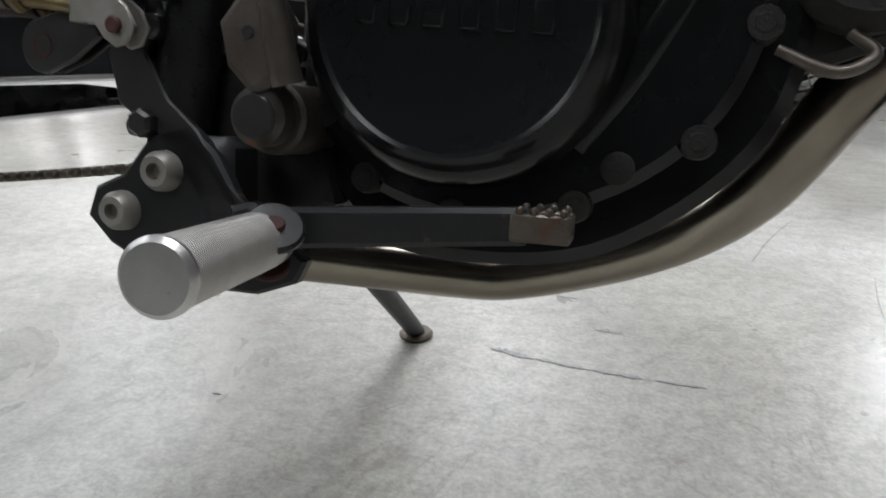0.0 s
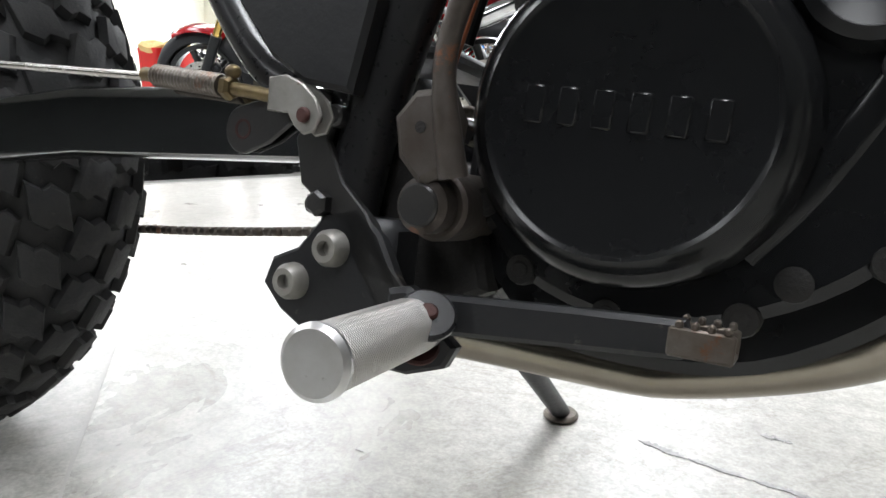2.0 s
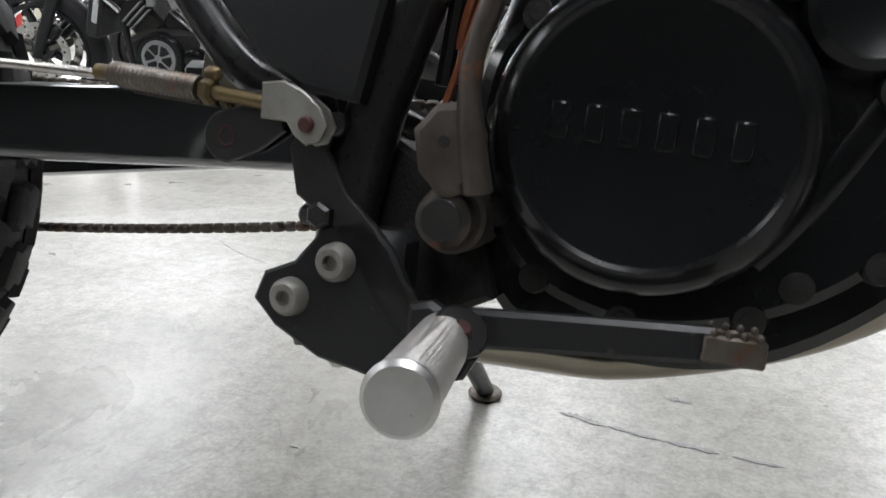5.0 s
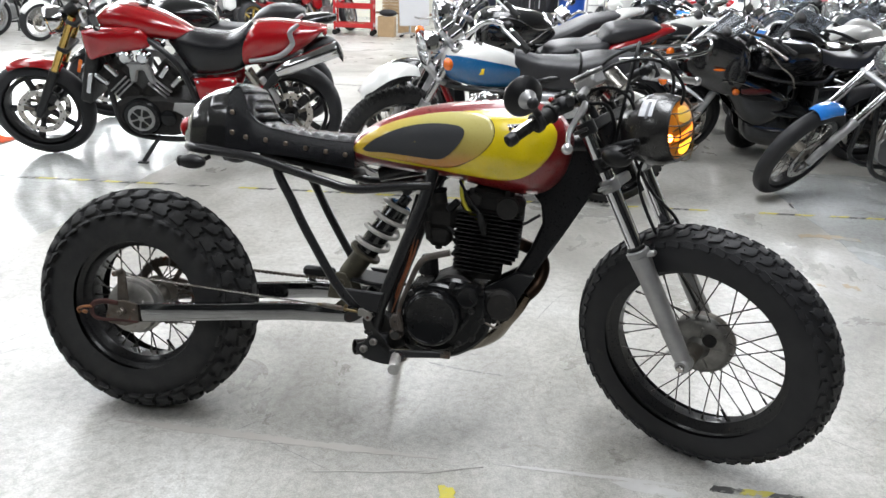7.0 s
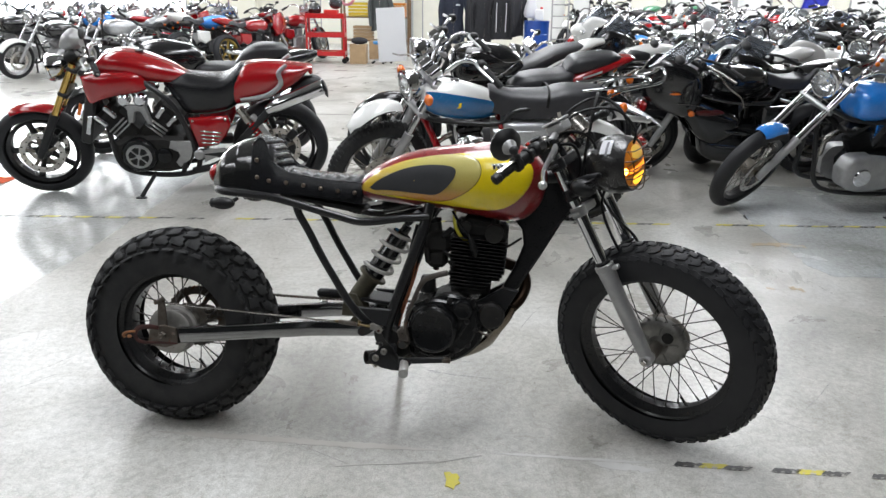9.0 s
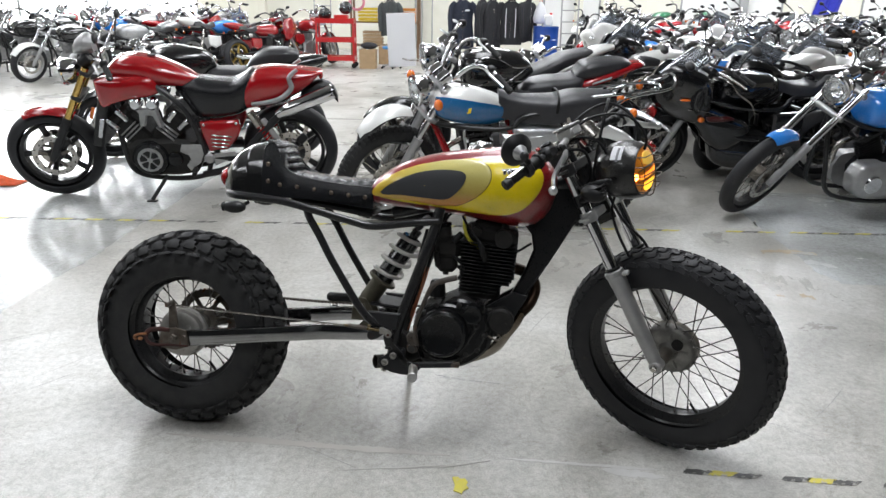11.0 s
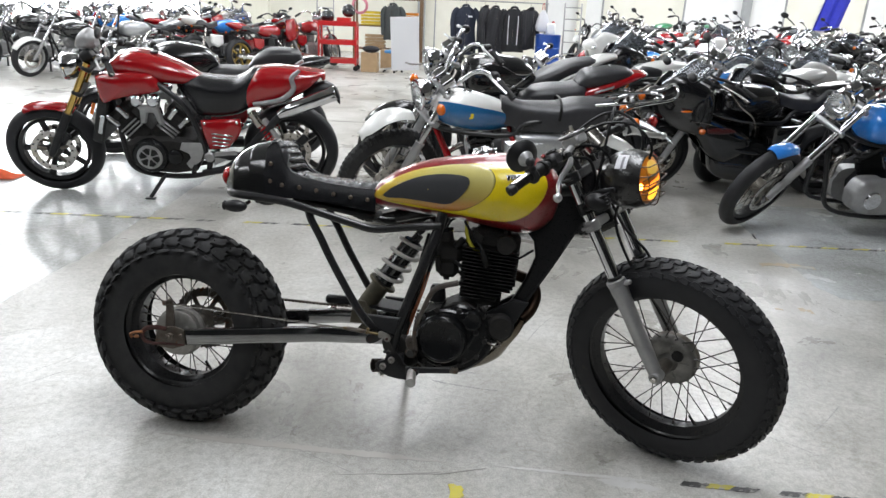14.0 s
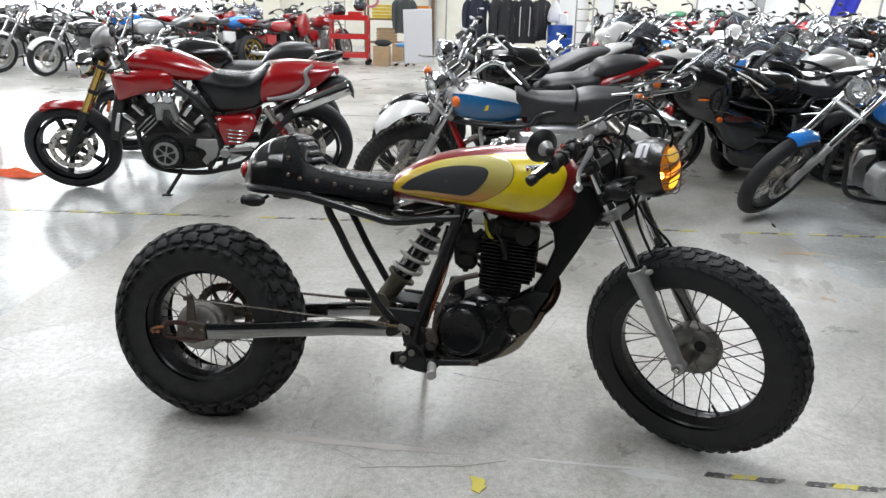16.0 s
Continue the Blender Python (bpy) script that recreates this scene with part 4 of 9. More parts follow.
# frame
rail = Shape()
pts = [(0.86, -0.10, 0.752), (0.78, -0.112, 0.744), (0.66, -0.12, 0.728), (0.58, -0.121, 0.742), (0.39, -0.119, 0.787), (0.30, -0.116, 0.797), (0.205, -0.105, 0.803), (0.168, -0.06, 0.806), (0.158, 0, 0.807)]
pts += [(x, -y, z) for x, y, z in pts[-2::-1]]
rail.tube(pts, 0.0125, seg=12, n=5)
part("seat_rail", rail, BLACK_FRAME, bike, "glossy black looped seat rail")
for s in (-1, 1):
    y = 0.113 * s
    part("seat_strut", Shape().tube([(0.440, y, 0.785), (0.452, y, 0.745), (0.484, y, 0.69), (0.519, y, 0.625), (0.558, y, 0.56), (0.602, y, 0.49), (0.634, y, 0.447), (0.662, y, 0.42), (0.695, y, 0.405)], 0.0125, seg=12), BLACK_FRAME, bike, "glossy black bent support tube")
    part("main_tube", Shape().tube([(0.862, 0.085 * s, 0.79), (0.842, 0.098 * s, 0.705), (0.786, 0.110 * s, 0.540), (0.742, 0.114 * s, 0.40), (0.728, 0.116 * s, 0.315)], 0.0165, seg=14), BLACK_FRAME, bike)
    part("gusset_plate", Shape().plate([(0.652, 0.462), (0.756, 0.459), (0.744, 0.404), (0.712, 0.409), (0.686, 0.424)], s * 0.128, s * 0.144, 0.003), BLACK_SATIN, bike, "matt black welded gusset plate")
part("backbone", Shape().tube([(0.70, 0, 0.76), (0.84, 0, 0.80), (1.05, 0, 0.86), (1.27, 0, 0.885)], [0.02, 0.026, 0.028, 0.03], seg=14), BLACK_FRAME, bike)
part("cross_tube", Shape().tube([(0.80, -0.11, 0.735), (0.80, 0.11, 0.735)], 0.014), BLACK_FRAME, bike)
part("seat_pan", Shape().box((0.51, 0, 0.777), (0.27, 0.15, 0.018), 0.006, Matrix.Rotation(0.16, 3, "Y")), GRIP_RUBBER, bike)
part("head_tube", Shape().rod(fk(-0.005, 0, 0.49), fk(-0.005, 0, 0.66), 0.032, seg=24), BLACK_FRAME, bike)
dt = Shape().plate([(1.10, 0.80), (1.20, 0.868), (1.285, 0.905), (1.335, 0.835), (1.275, 0.745), (1.215, 0.635), (1.150, 0.525), (1.095, 0.440), (1.055, 0.395), (1.035, 0.412), (1.085, 0.500), (1.132, 0.590), (1.158, 0.665), (1.150, 0.715), (1.120, 0.75)], -0.024, 0.024, 0.008)
part("down_tube", dt, BLACK_FRAME, bike, "glossy black pressed-steel front frame spar")
for s in (-1, 1):
    part("engine_mount", Shape().plate([(1.02, 0.478), (1.10, 0.528), (1.150, 0.520), (1.100, 0.430), (1.062, 0.385), (1.03, 0.40)], s * 0.026, s * 0.048, 0.003), BLACK_SATIN, bike)

# tank
TX = [0.622, 0.640, 0.668, 0.72, 0.80, 0.90, 1.00, 1.08, 1.135, 1.175, 1.205, 1.22]
TT = [0.838, 0.862, 0.887, 0.920, 0.950, 0.971, 0.984, 0.988, 0.980, 0.962, 0.930, 0.900]
TB = [0.806, 0.796, 0.788, 0.782, 0.776, 0.768, 0.752, 0.741, 0.742, 0.762, 0.800, 0.850]
TW = [0.045, 0.075, 0.092, 0.108, 0.122, 0.134, 0.140, 0.138, 0.130, 0.112, 0.080, 0.040]
TP = 2.5


def smooth_stations():
    line = smooth_line([V(a, b, c) for a, b, c in zip(TX, TT, TB)], 5)
    wid = smooth_line([V(a, b, 0) for a, b in zip(TX, TW)], 5)
    return [(p[0], p[1], p[2], q[1]) for p, q in zip(line, wid)]


STATIONS = smooth_stations()
SX = [s[0] for s in STATIONS]


def tank_side(x, z, off=0.0):
    t, b, w = [np.interp(x, SX, [s[k] for s in STATIONS]) for k in (1, 2, 3)]
    h, c = (t - b) / 2 + off, (t + b) / 2
    u = min(abs((z - c) / h), 0.995)
    return -(w + off) * (1 - u ** TP) ** (1 / TP)


tank_sh = Shape()
rings = []
for x, t, b, w in STATIONS:
    h, c = (t - b) / 2, (t + b) / 2
    ring = []
    for k in range(64):
        a = 2 * math.pi * k / 64
        ca, sa_ = math.cos(a), math.sin(a)
        ring.append((x, w * math.copysign(abs(ca) ** (2 / TP), ca), c + h * math.copysign(abs(sa_) ** (2 / TP), sa_)))
    rings.append(ring)
tank_sh.rings(rings)
tank = part("fuel_tank", tank_sh, TANK_RED, bike, "slim deep red fuel tank with yellow and gold side panels", sharp=60)


def tank_panel(name, outline, mat, off, thick, label=""):
    edge = smooth_line([V(*q) for q in outline + outline[:1]], 10)[:-1]
    c = sum(edge) / len(edge)
    for s in (1, -1):
        rings = []
        for k in (0.02, 0.15, 0.3, 0.45, 0.6, 0.75, 0.88, 0.96, 1.0):
            rings.append([(p[0], s * tank_side(p[0], p[1], off), p[1]) for p in [c + (e - c) * k for e in edge]])
        rings.append([(e[0], s * tank_side(e[0], e[1], off - thick), e[1]) for e in [c + (e - c) * 1.004 for e in edge]])
        part(name, Shape().rings(rings, caps=False), mat, tank, label, sharp=50)


YEL = [(0.655, 0.840), (0.672, 0.864), (0.72, 0.895), (0.80, 0.925), (0.90, 0.943), (1.00, 0.952), (1.08, 0.954), (1.135, 0.945), (1.166, 0.920), (1.172, 0.888), (1.155, 0.845), (1.11, 0.80), (1.05, 0.781), (0.95, 0.786), (0.85, 0.797), (0.75, 0.806), (0.68, 0.816), (0.657, 0.826)]
BUB = [(0.645, 0.836), (0.668, 0.861), (0.72, 0.894), (0.80, 0.924), (0.88, 0.941), (0.95, 0.945), (0.998, 0.934), (1.016, 0.905), (1.008, 0.870), (0.975, 0.835), (0.92, 0.806), (0.86, 0.802), (0.76, 0.812), (0.68, 0.818), (0.648, 0.824)]
PAD = [(0.672, 0.833), (0.70, 0.857), (0.75, 0.884), (0.80, 0.902), (0.86, 0.912), (0.92, 0.911), (0.941, 0.899), (0.935, 0.872), (0.905, 0.836), (0.875, 0.822), (0.82, 0.824), (0.74, 0.829), (0.69, 0.827)]
tank_panel("yellow_panel", YEL, TANK_YELLOW, 0.0012, 0.0012, "bright yellow paint panel")
cb = np.mean(np.array(BUB), axis=0)
tank_panel("pinstripe", [tuple(cb + (np.array(q) - cb) * (1.012 if q[0] > 0.9 else 1.004)) for q in BUB], PIN_BLACK, 0.0018, 0.0012, "thin dark outline")
tank_panel("gold_panel", BUB, TANK_FADE, 0.0024, 0.0008, "gold panel fading to yellow and orange")
tank_panel("knee_pad", PAD, PAD_BLACK, 0.0052, 0.0040, "flat black rubber knee pad")
for s in (-1, 1):
    em = None
    for k in range(6):
        x = 1.0565 + 0.0120 * k
        z = 0.9125 + 0.0016 * k
        y = s * abs(tank_side(x, z, 0.003))
        sh = Shape().box((x, y, z), (0.0088, 0.005, 0.0140), 0.0016)
        if em is None:
            em = part("tank_emblem", Shape().box((1.0865, s * abs(tank_side(1.0865, 0.9165, 0.0016)), 0.9165), (0.076, 0.0032, 0.0195), 0.0014, Matrix.Rotation(-0.13, 3, "Y")), PEG_CAP, tank, "plain chromed maker's emblem")
        part("emblem_block", sh, CHROME, em)
cap = Shape().lathe([(0.0, 0.022), (0.012, 0.022), (0.016, 0.019), (0.030, 0.016), (0.037, 0.010), (0.038, 0.004), (0.042, 0.0), (0.044, -0.008)], axis="z", seg=36)
for k in range(14):
    a = k * 2 * math.pi / 14
    cap.box((0.034 * math.cos(a), 0.034 * math.sin(a), 0.010), (0.008, 0.006, 0.012), 0.002, Matrix.Rotation(a, 3, "Z"))
part("filler_cap", cap.moved(pose(0.975, 0, 0.980, 0, -4, 0)), CHROME, tank, "chromed fuel filler cap")

# seat and cowl
def loft_seat(x0, x1, top, half, low, n, rib=0.0, pitch=0.036):
    rings = []
    for i in range(n + 1):
        x = x0 + (x1 - x0) * i / n
        t, w, b = top(x), half(x), low(x)
        ring = []
        for k in range(33):
            a = math.pi * k / 32
            ca, sa_ = math.cos(a), math.sin(a)
            yy = w * math.copysign(abs(ca) ** 0.55, ca)
            u = sa_ ** 0.5
            q = x - 0.018 * abs(yy) / w
            bulge = rib * abs(math.sin(math.pi * q / pitch)) ** 0.55 * max(0, u - 0.55) / 0.45
            ring.append((x, yy, b + (t - b) * u + bulge - rib * 0.6 * (u > 0.55)))
        rings.append(ring)
    return rings


seat_top = lambda x: np.interp(x, [0.355, 0.42, 0.50, 0.58, 0.645], [0.888, 0.876, 0.868, 0.864, 0.866])
seat_half = lambda x: np.interp(x, [0.355, 0.45, 0.55, 0.645], [0.108, 0.100, 0.092, 0.082])
seat_low = lambda x: np.interp(x, [0.355, 0.50, 0.645], [0.806, 0.795, 0.778])
seat = part("seat", Shape().rings(loft_seat(0.352, 0.648, seat_top, seat_half, seat_low, 120, 0.008)), LEATHER, bike, "black ribbed leather solo seat", sharp=70)
riv = Shape().ball((0, 0, 0), 0.0070, 12, (1, 0.6, 1)).mesh("rivet")
part("piping", Shape().tube([(x, -seat_half(x) * 0.93, seat_top(x) - 0.015) for x in (0.37, 0.44, 0.52, 0.60, 0.642)], 0.0032, seg=8), LEATHER, seat)

cow = []
for i in range(40):
    u = i / 39
    x = 0.142 + (0.300 - 0.142) * u
    t = np.interp(x, [0.142, 0.150, 0.17, 0.20, 0.24, 0.28, 0.30], [0.845, 0.885, 0.917, 0.944, 0.965, 0.975, 0.977])
    w = np.interp(x, [0.142, 0.15, 0.18, 0.24, 0.30], [0.03, 0.052, 0.078, 0.098, 0.108])
    b = np.interp(x, [0.142, 0.16, 0.30], [0.825, 0.812, 0.806])
    cow.append([(x, w * math.copysign(abs(math.cos(a)) ** 0.75, math.cos(a)), b + (t - b) * math.sin(a) ** 0.8) for a in [math.pi * k / 32 for k in range(33)]])
cowl = part("tail_cowl", Shape().rings(cow), COWL_BLACK, bike, "gloss black rounded tail cowl", sharp=60)
hump = []
for i in range(26):
    u = i / 25
    x = 0.297 + (0.372 - 0.297) * u
    t = np.interp(u, [0, 0.3, 0.62, 0.85, 1], [0.979, 0.983, 0.975, 0.945, 0.90])
    w = np.interp(u, [0, 1], [0.110, 0.110])
    hump.append([(x, w * math.copysign(abs(math.cos(a)) ** 0.7, math.cos(a)), 0.804 + (t - 0.804) * math.sin(a) ** 0.75) for a in [math.pi * k / 32 for k in range(33)]])
hp = part("backrest", Shape().rings(hump), LEATHER, bike, "black leather hump of the seat", sharp=60)
for k in range(4):
    z = 0.895 + k * 0.021
    x = 0.372 - k * 0.011
    part("rib", Shape().tube([(x - 0.02, -0.075, z - 0.004), (x, -0.055, z), (x + 0.003, 0, z + 0.003), (x, 0.055, z), (x - 0.02, 0.075, z - 0.004)], 0.0115, seg=10), LEATHER, hp)
flank_top = lambda x: np.interp(x, [0.300, 0.312, 0.330, 0.343, 0.352, 0.365, 0.385, 0.42, 0.50, 0.58, 0.645], [0.950, 0.970, 0.972, 0.953, 0.925, 0.902, 0.885, 0.870, 0.856, 0.848, 0.846])
flank_half = lambda x: np.interp(x, [0.300, 0.36, 0.45, 0.55, 0.645], [0.1125, 0.1125, 0.105, 0.097, 0.087])
for s in (-1, 1):
    rings, edge = [], []
    for k in range(47):
        x = 0.300 + 0.0075 * k
        w, z0, z1 = flank_half(x), seat_low(max(x, 0.355)) + np.interp(x, [0.36, 0.60, 0.645], [-0.003, 0.010, 0.030]), flank_top(x)
        zk = min(z1 - 0.004, 0.885)
        tuck = w - 0.003 - max(0.0, z1 - 0.885) * 0.20
        rings.append([(x, s * w, z0), (x, s * w, zk), (x, s * tuck, z1), (x, s * (tuck - 0.012), z1 - 0.003), (x, s * (w - 0.016), zk - 0.004), (x, s * (w - 0.016), z0)])
        edge.append((x, s * tuck, z1))
    fo_ = part("side_flank", Shape().rings(rings), LEATHER, hp, "black leather side of the seat with a swept edge", sharp=50)
    part("edge_piping", Shape().tube(edge, 0.0028, seg=6, smooth=False), LEATHER, fo_)
    for x, z in ((0.318, 0.905), (0.318, 0.852), (0.356, 0.842), (0.410, 0.838), (0.464, 0.832), (0.518, 0.824), (0.572, 0.818), (0.624, 0.814)):
        part("rivet", riv, STUD, fo_, m=Matrix.Translation((x, s * (flank_half(x) + 0.001), z)))
part("seam", Shape().tube([(0.298, 0.112 * math.copysign(abs(math.cos(a)) ** 0.72, math.cos(a)), 0.806 + 0.176 * math.sin(a) ** 0.78) for a in [math.pi * k / 16 for k in range(17)]], 0.0028, seg=6), LEATHER, hp)
tl = part("tail_light", Shape().ball((0.140, 0, 0.852), 0.034, 20, (0.5, 1.5, 0.95)), RED_LENS, bike, "red round tail light in a black bezel")
part("bezel", Shape().lathe([(0.034, 0), (0.038, 0.006), (0.036, 0.016)], axis="x", seg=28).moved(pose(0.140, 0, 0.850)), PLASTIC_BLACK, tl)
for s in (-1, 1):
    sg = part("rear_indicator", Shape().ball((0.215, s * 0.135, 0.768), 0.026, 16, (1.5, 0.85, 0.75)), PLASTIC_BLACK, bike, "small black bullet indicator")
    part("stem", Shape().tube([(0.25, s * 0.105, 0.782), (0.24, s * 0.12, 0.774), (0.225, s * 0.13, 0.77)], 0.006), PLASTIC_BLACK, sg)
    part("lens", Shape().ball((0.182, s * 0.135, 0.768), 0.017, 12, (0.5, 1, 0.9)), PLASTIC_BLACK, sg)

# shock
S0, S1 = V(0.612, 0, 0.452), V(0.782, 0, 0.706)
sd = unit(S1 - S0)
sh = Shape()
sh.rod(S0 + sd * 0.015, S0 + sd * 0.115, 0.031, seg=24)
sh.rod(S0 + sd * 0.096, S0 + sd * 0.107, 0.049, seg=28)
shock = part("shock_body", sh, OLIVE_SHOCK, bike, "dusty olive shock absorber body")
part("damper", Shape().rod(S0 + sd * 0.105, S1 - sd * 0.03, 0.033, seg=20).rod(S1 - sd * 0.035, S1, 0.016, seg=14), COWL_BLACK, shock)
L = np.linalg.norm(S1 - S0)
e1 = V(0, 1, 0)
e2 = np.cross(sd, e1)
coil = []
turns = 3.9
for k in range(int(turns * 18) + 1):
    a = 2 * math.pi * k / 18
    coil.append(S0 + sd * (0.112 + (L - 0.128) * k / (turns * 18)) + 0.046 * (math.cos(a) * e1 + math.sin(a) * e2))
part("spring", Shape().tube(coil, 0.0066, seg=8, smooth=False), SPRING_WHITE, shock, "white painted coil spring")
lk = Shape()
for y in (-0.04, 0.04):
    lk.plate([(0.575, 0.405), (0.582, 0.465), (0.60, 0.482), (0.622, 0.478), (0.64, 0.45), (0.655, 0.405)], y - 0.005, y + 0.005, 0.0015)
lk.rod((0.612, -0.05, 0.452), (0.612, 0.05, 0.452), 0.011)
part("shock_link", lk, OLIVE_SHOCK, bike, "dusty olive linkage bracket")
part("inner_fender", Shape().box((0.685, 0.03, 0.455), (0.10, 0.13, 0.012), 0.004, Matrix.Rotation(0.1, 3, "Y")), PLASTIC_BLACK, bike)

# engine
def rounded(pts, n=4):
    """A closed outline with soft corners."""
    return [(q[0], q[1]) for q in smooth_line([V(*p) for p in pts + pts[:1]], n)[:-1]]


case = Shape().plate(rounded([(0.785, 0.335), (0.792, 0.43), (0.812, 0.462), (0.85, 0.474), (0.915, 0.502), (0.955, 0.502), (0.99, 0.487), (1.028, 0.462), (1.046, 0.42), (1.040, 0.365), (1.010, 0.322), (0.955, 0.286), (0.89, 0.277), (0.83, 0.287)]), -0.086, 0.10, 0.008)
engine = part("crankcase", case, ENGINE_BLACK, bike, "black enamelled single-cylinder engine crankcase")
cov = Shape().plate(rounded([(0.812, 0.345), (0.806, 0.40), (0.818, 0.452), (0.85, 0.484), (0.90, 0.492), (0.945, 0.486), (0.968, 0.494), (1.000, 0.488), (1.020, 0.462), (1.026, 0.42), (1.014, 0.37), (0.985, 0.335), (0.94, 0.311), (0.89, 0.303), (0.84, 0.317)]), -0.080, -0.111, 0.006)
cover = part("clutch_case", cov, ENGINE_BLACK, engine)
CL = V(0.8875, 0, 0.400)
rnd_cover = Shape().lathe([(0.081, -0.105), (0.079, -0.118), (0.0765, -0.129), (0.070, -0.1375), (0.065, -0.1400), (0.0635, -0.1392), (0.0620, -0.1385), (0.0, -0.1385)], CL, seg=72)
cl = part("clutch_cover", rnd_cover, ENGINE_BLACK, engine, "round black clutch cover with raised maker's mark")
mr = radians(-3.0)
for k in range(6):
    u = -0.041 + k * 0.0164
    part("raised_bar", Shape().box((CL[0] + u * math.cos(mr), -0.1383, CL[2] + 0.001 + u * math.sin(mr)), (0.0098, 0.0026, 0.018), 0.0010, Matrix.Rotation(-mr, 3, "Y")), ENGINE_BLACK, cl)
OF = V(0.978, 0, 0.4645)
part("filter_cover", Shape().lathe([(0.033, -0.105), (0.032, -0.114), (0.0295, -0.121), (0.0245, -0.1228), (0.0230, -0.1222), (0.0, -0.1222)], OF, seg=40), ENGINE_BLACK, engine, "round black oil filter cover")
for a in (38, 165, 298):
    c = OF + V(0.036 * math.cos(radians(a)), 0, 0.036 * math.sin(radians(a))) if a < 290 else V(0.9925, 0, 0.4272)
    part("boss", Shape().lathe([(0.0095, -0.10), (0.009, -0.118), (0.006, -0.1185), (0.0055, -0.113), (0.0, -0.113)], c, seg=20), BLACK_WORN if a == 298 else ENGINE_BLACK, engine)
bolts_at = [(0.815, 0.355), (0.812, 0.405), (0.826, 0.458), (0.865, 0.487), (0.935, 0.489), (1.012, 0.478), (1.02, 0.40), (0.998, 0.348), (0.945, 0.315), (0.885, 0.307), (0.838, 0.322)]
cb_mesh = Shape().lathe([(0.0, -0.116), (0.004, -0.116), (0.0045, -0.1155), (0.0075, -0.1155), (0.0085, -0.112), (0.0085, -0.095)], seg=14).mesh("case_bolt")
for x, z in bolts_at:
    part("case_bolt", cb_mesh, ENGINE_ROUGH, engine, m=Matrix.Translation((x, 0.0035, z)))
part("case_rib", Shape().tube([(0.940, -0.109, 0.345), (0.965, -0.109, 0.378), (0.9925, -0.109, 0.4272)], [0.010, 0.009, 0.008], seg=12, squash=(1.0, 0.5)), ENGINE_BLACK, engine)
top = Shape().plate([(0.815, 0.46), (0.83, 0.478), (0.875, 0.484), (0.915, 0.510), (0.955, 0.512), (0.985, 0.494), (0.95, 0.475)], -0.078, 0.07, 0.008)
part("case_top", top, ENGINE_ROUGH, engine)
part("cam_chain_case", Shape().lathe([(0.043, -0.06), (0.042, -0.085), (0.034, -0.094), (0.030, -0.0935), (0.0, -0.0935)], (1.066, 0, 0.442), seg=32).plate([(1.02, 0.40), (1.02, 0.475), (1.075, 0.482), (1.105, 0.45), (1.09, 0.40), (1.05, 0.385)], -0.03, -0.075, 0.005), ENGINE_ROUGH, engine)
part("drain_lever", Shape().tube([(1.03, -0.085, 0.392), (1.055, -0.09, 0.382), (1.07, -0.09, 0.39), (1.06, -0.085, 0.40)], 0.003), STEEL_OLD, engine)
part("sump_plug", Shape().lathe([(0.0, -0.1125), (0.006, -0.1125), (0.008, -0.111), (0.010, -0.10)], (0.9637, 0, 0.334), seg=18), ENGINE_ROUGH, engine)
sump = Shape().box((0.89, 0.0, 0.290), (0.10, 0.13, 0.016), 0.006)
part("sump", sump, ENGINE_ROUGH, engine)
cyl_lean = Matrix.Rotation(radians(4), 3, "Y")
CYL = V(1.000, 0, 0.505)
CU = V(*(cyl_lean @ Vector((0, 0, 1))))
cylinder = part("cylinder", Shape().cyl(CYL, CYL + CU * 0.235, 0.058, 0.06, seg=28), ENGINE_ROUGH, engine, "sooty black finned air-cooled cylinder")
for k in range(15):
    hgt = 0.022 + 0.0112 * k
    x1 = float(np.interp(k, [0, 2, 3, 5, 14], [1.046, 1.062, 1.088, 1.102, 1.108]))
    fin = Shape().box(V((0.928 + x1) / 2, 0, CYL[2] + hgt), (x1 - 0.928, 0.150 + 0.0016 * k, 0.0032), 0.001, cyl_lean)
    part("fin", fin, FIN_BLACK, cylinder)
hd = Shape().box(CYL + CU * 0.205 + V(0.008, 0, 0), (0.172, 0.13, 0.05), 0.012, cyl_lean)
hd.box(CYL + CU * 0.232 + V(0.005, 0, 0), (0.11, 0.11, 0.03), 0.01, cyl_lean)
hd.rod(CYL + CU * 0.20 + V(0.05, -0.05, 0), CYL + CU * 0.20 + V(0.05, -0.088, 0), 0.03, seg=20)
hd.rod(CYL + CU * 0.215 + V(-0.04, -0.04, 0), CYL + CU * 0.215 + V(-0.04, -0.082, 0), 0.02, seg=6)
for dx, dy in ((-0.05, -0.062), (0.045, -0.062)):
    hd.rod(CYL + CU * 0.225 + V(dx, dy, 0), CYL + CU * 0.245 + V(dx, dy, 0), 0.008, seg=6)
part("cylinder_head", hd, ENGINE_ROUGH, engine)
part("spark_plug_cap", Shape().tube([CYL + CU * 0.13 + V(0.0, -0.088, 0), CYL + CU * 0.155 + V(-0.008, -0.10, 0), CYL + CU * 0.185 + V(-0.02, -0.10, 0)], [0.008, 0.011, 0.009]), GRIP_RUBBER, engine)
part("plug_lead", Shape().tube([CYL + CU * 0.185 + V(-0.02, -0.10, 0), (0.965, -0.085, 0.72), (0.93, -0.05, 0.765)], 0.004), CABLE_BLACK, bike)
carb = part("carburettor", Shape().box((0.888, -0.025, 0.662), (0.088, 0.07, 0.075), 0.02), ENGINE_ROUGH, bike, "grimy black carburettor")
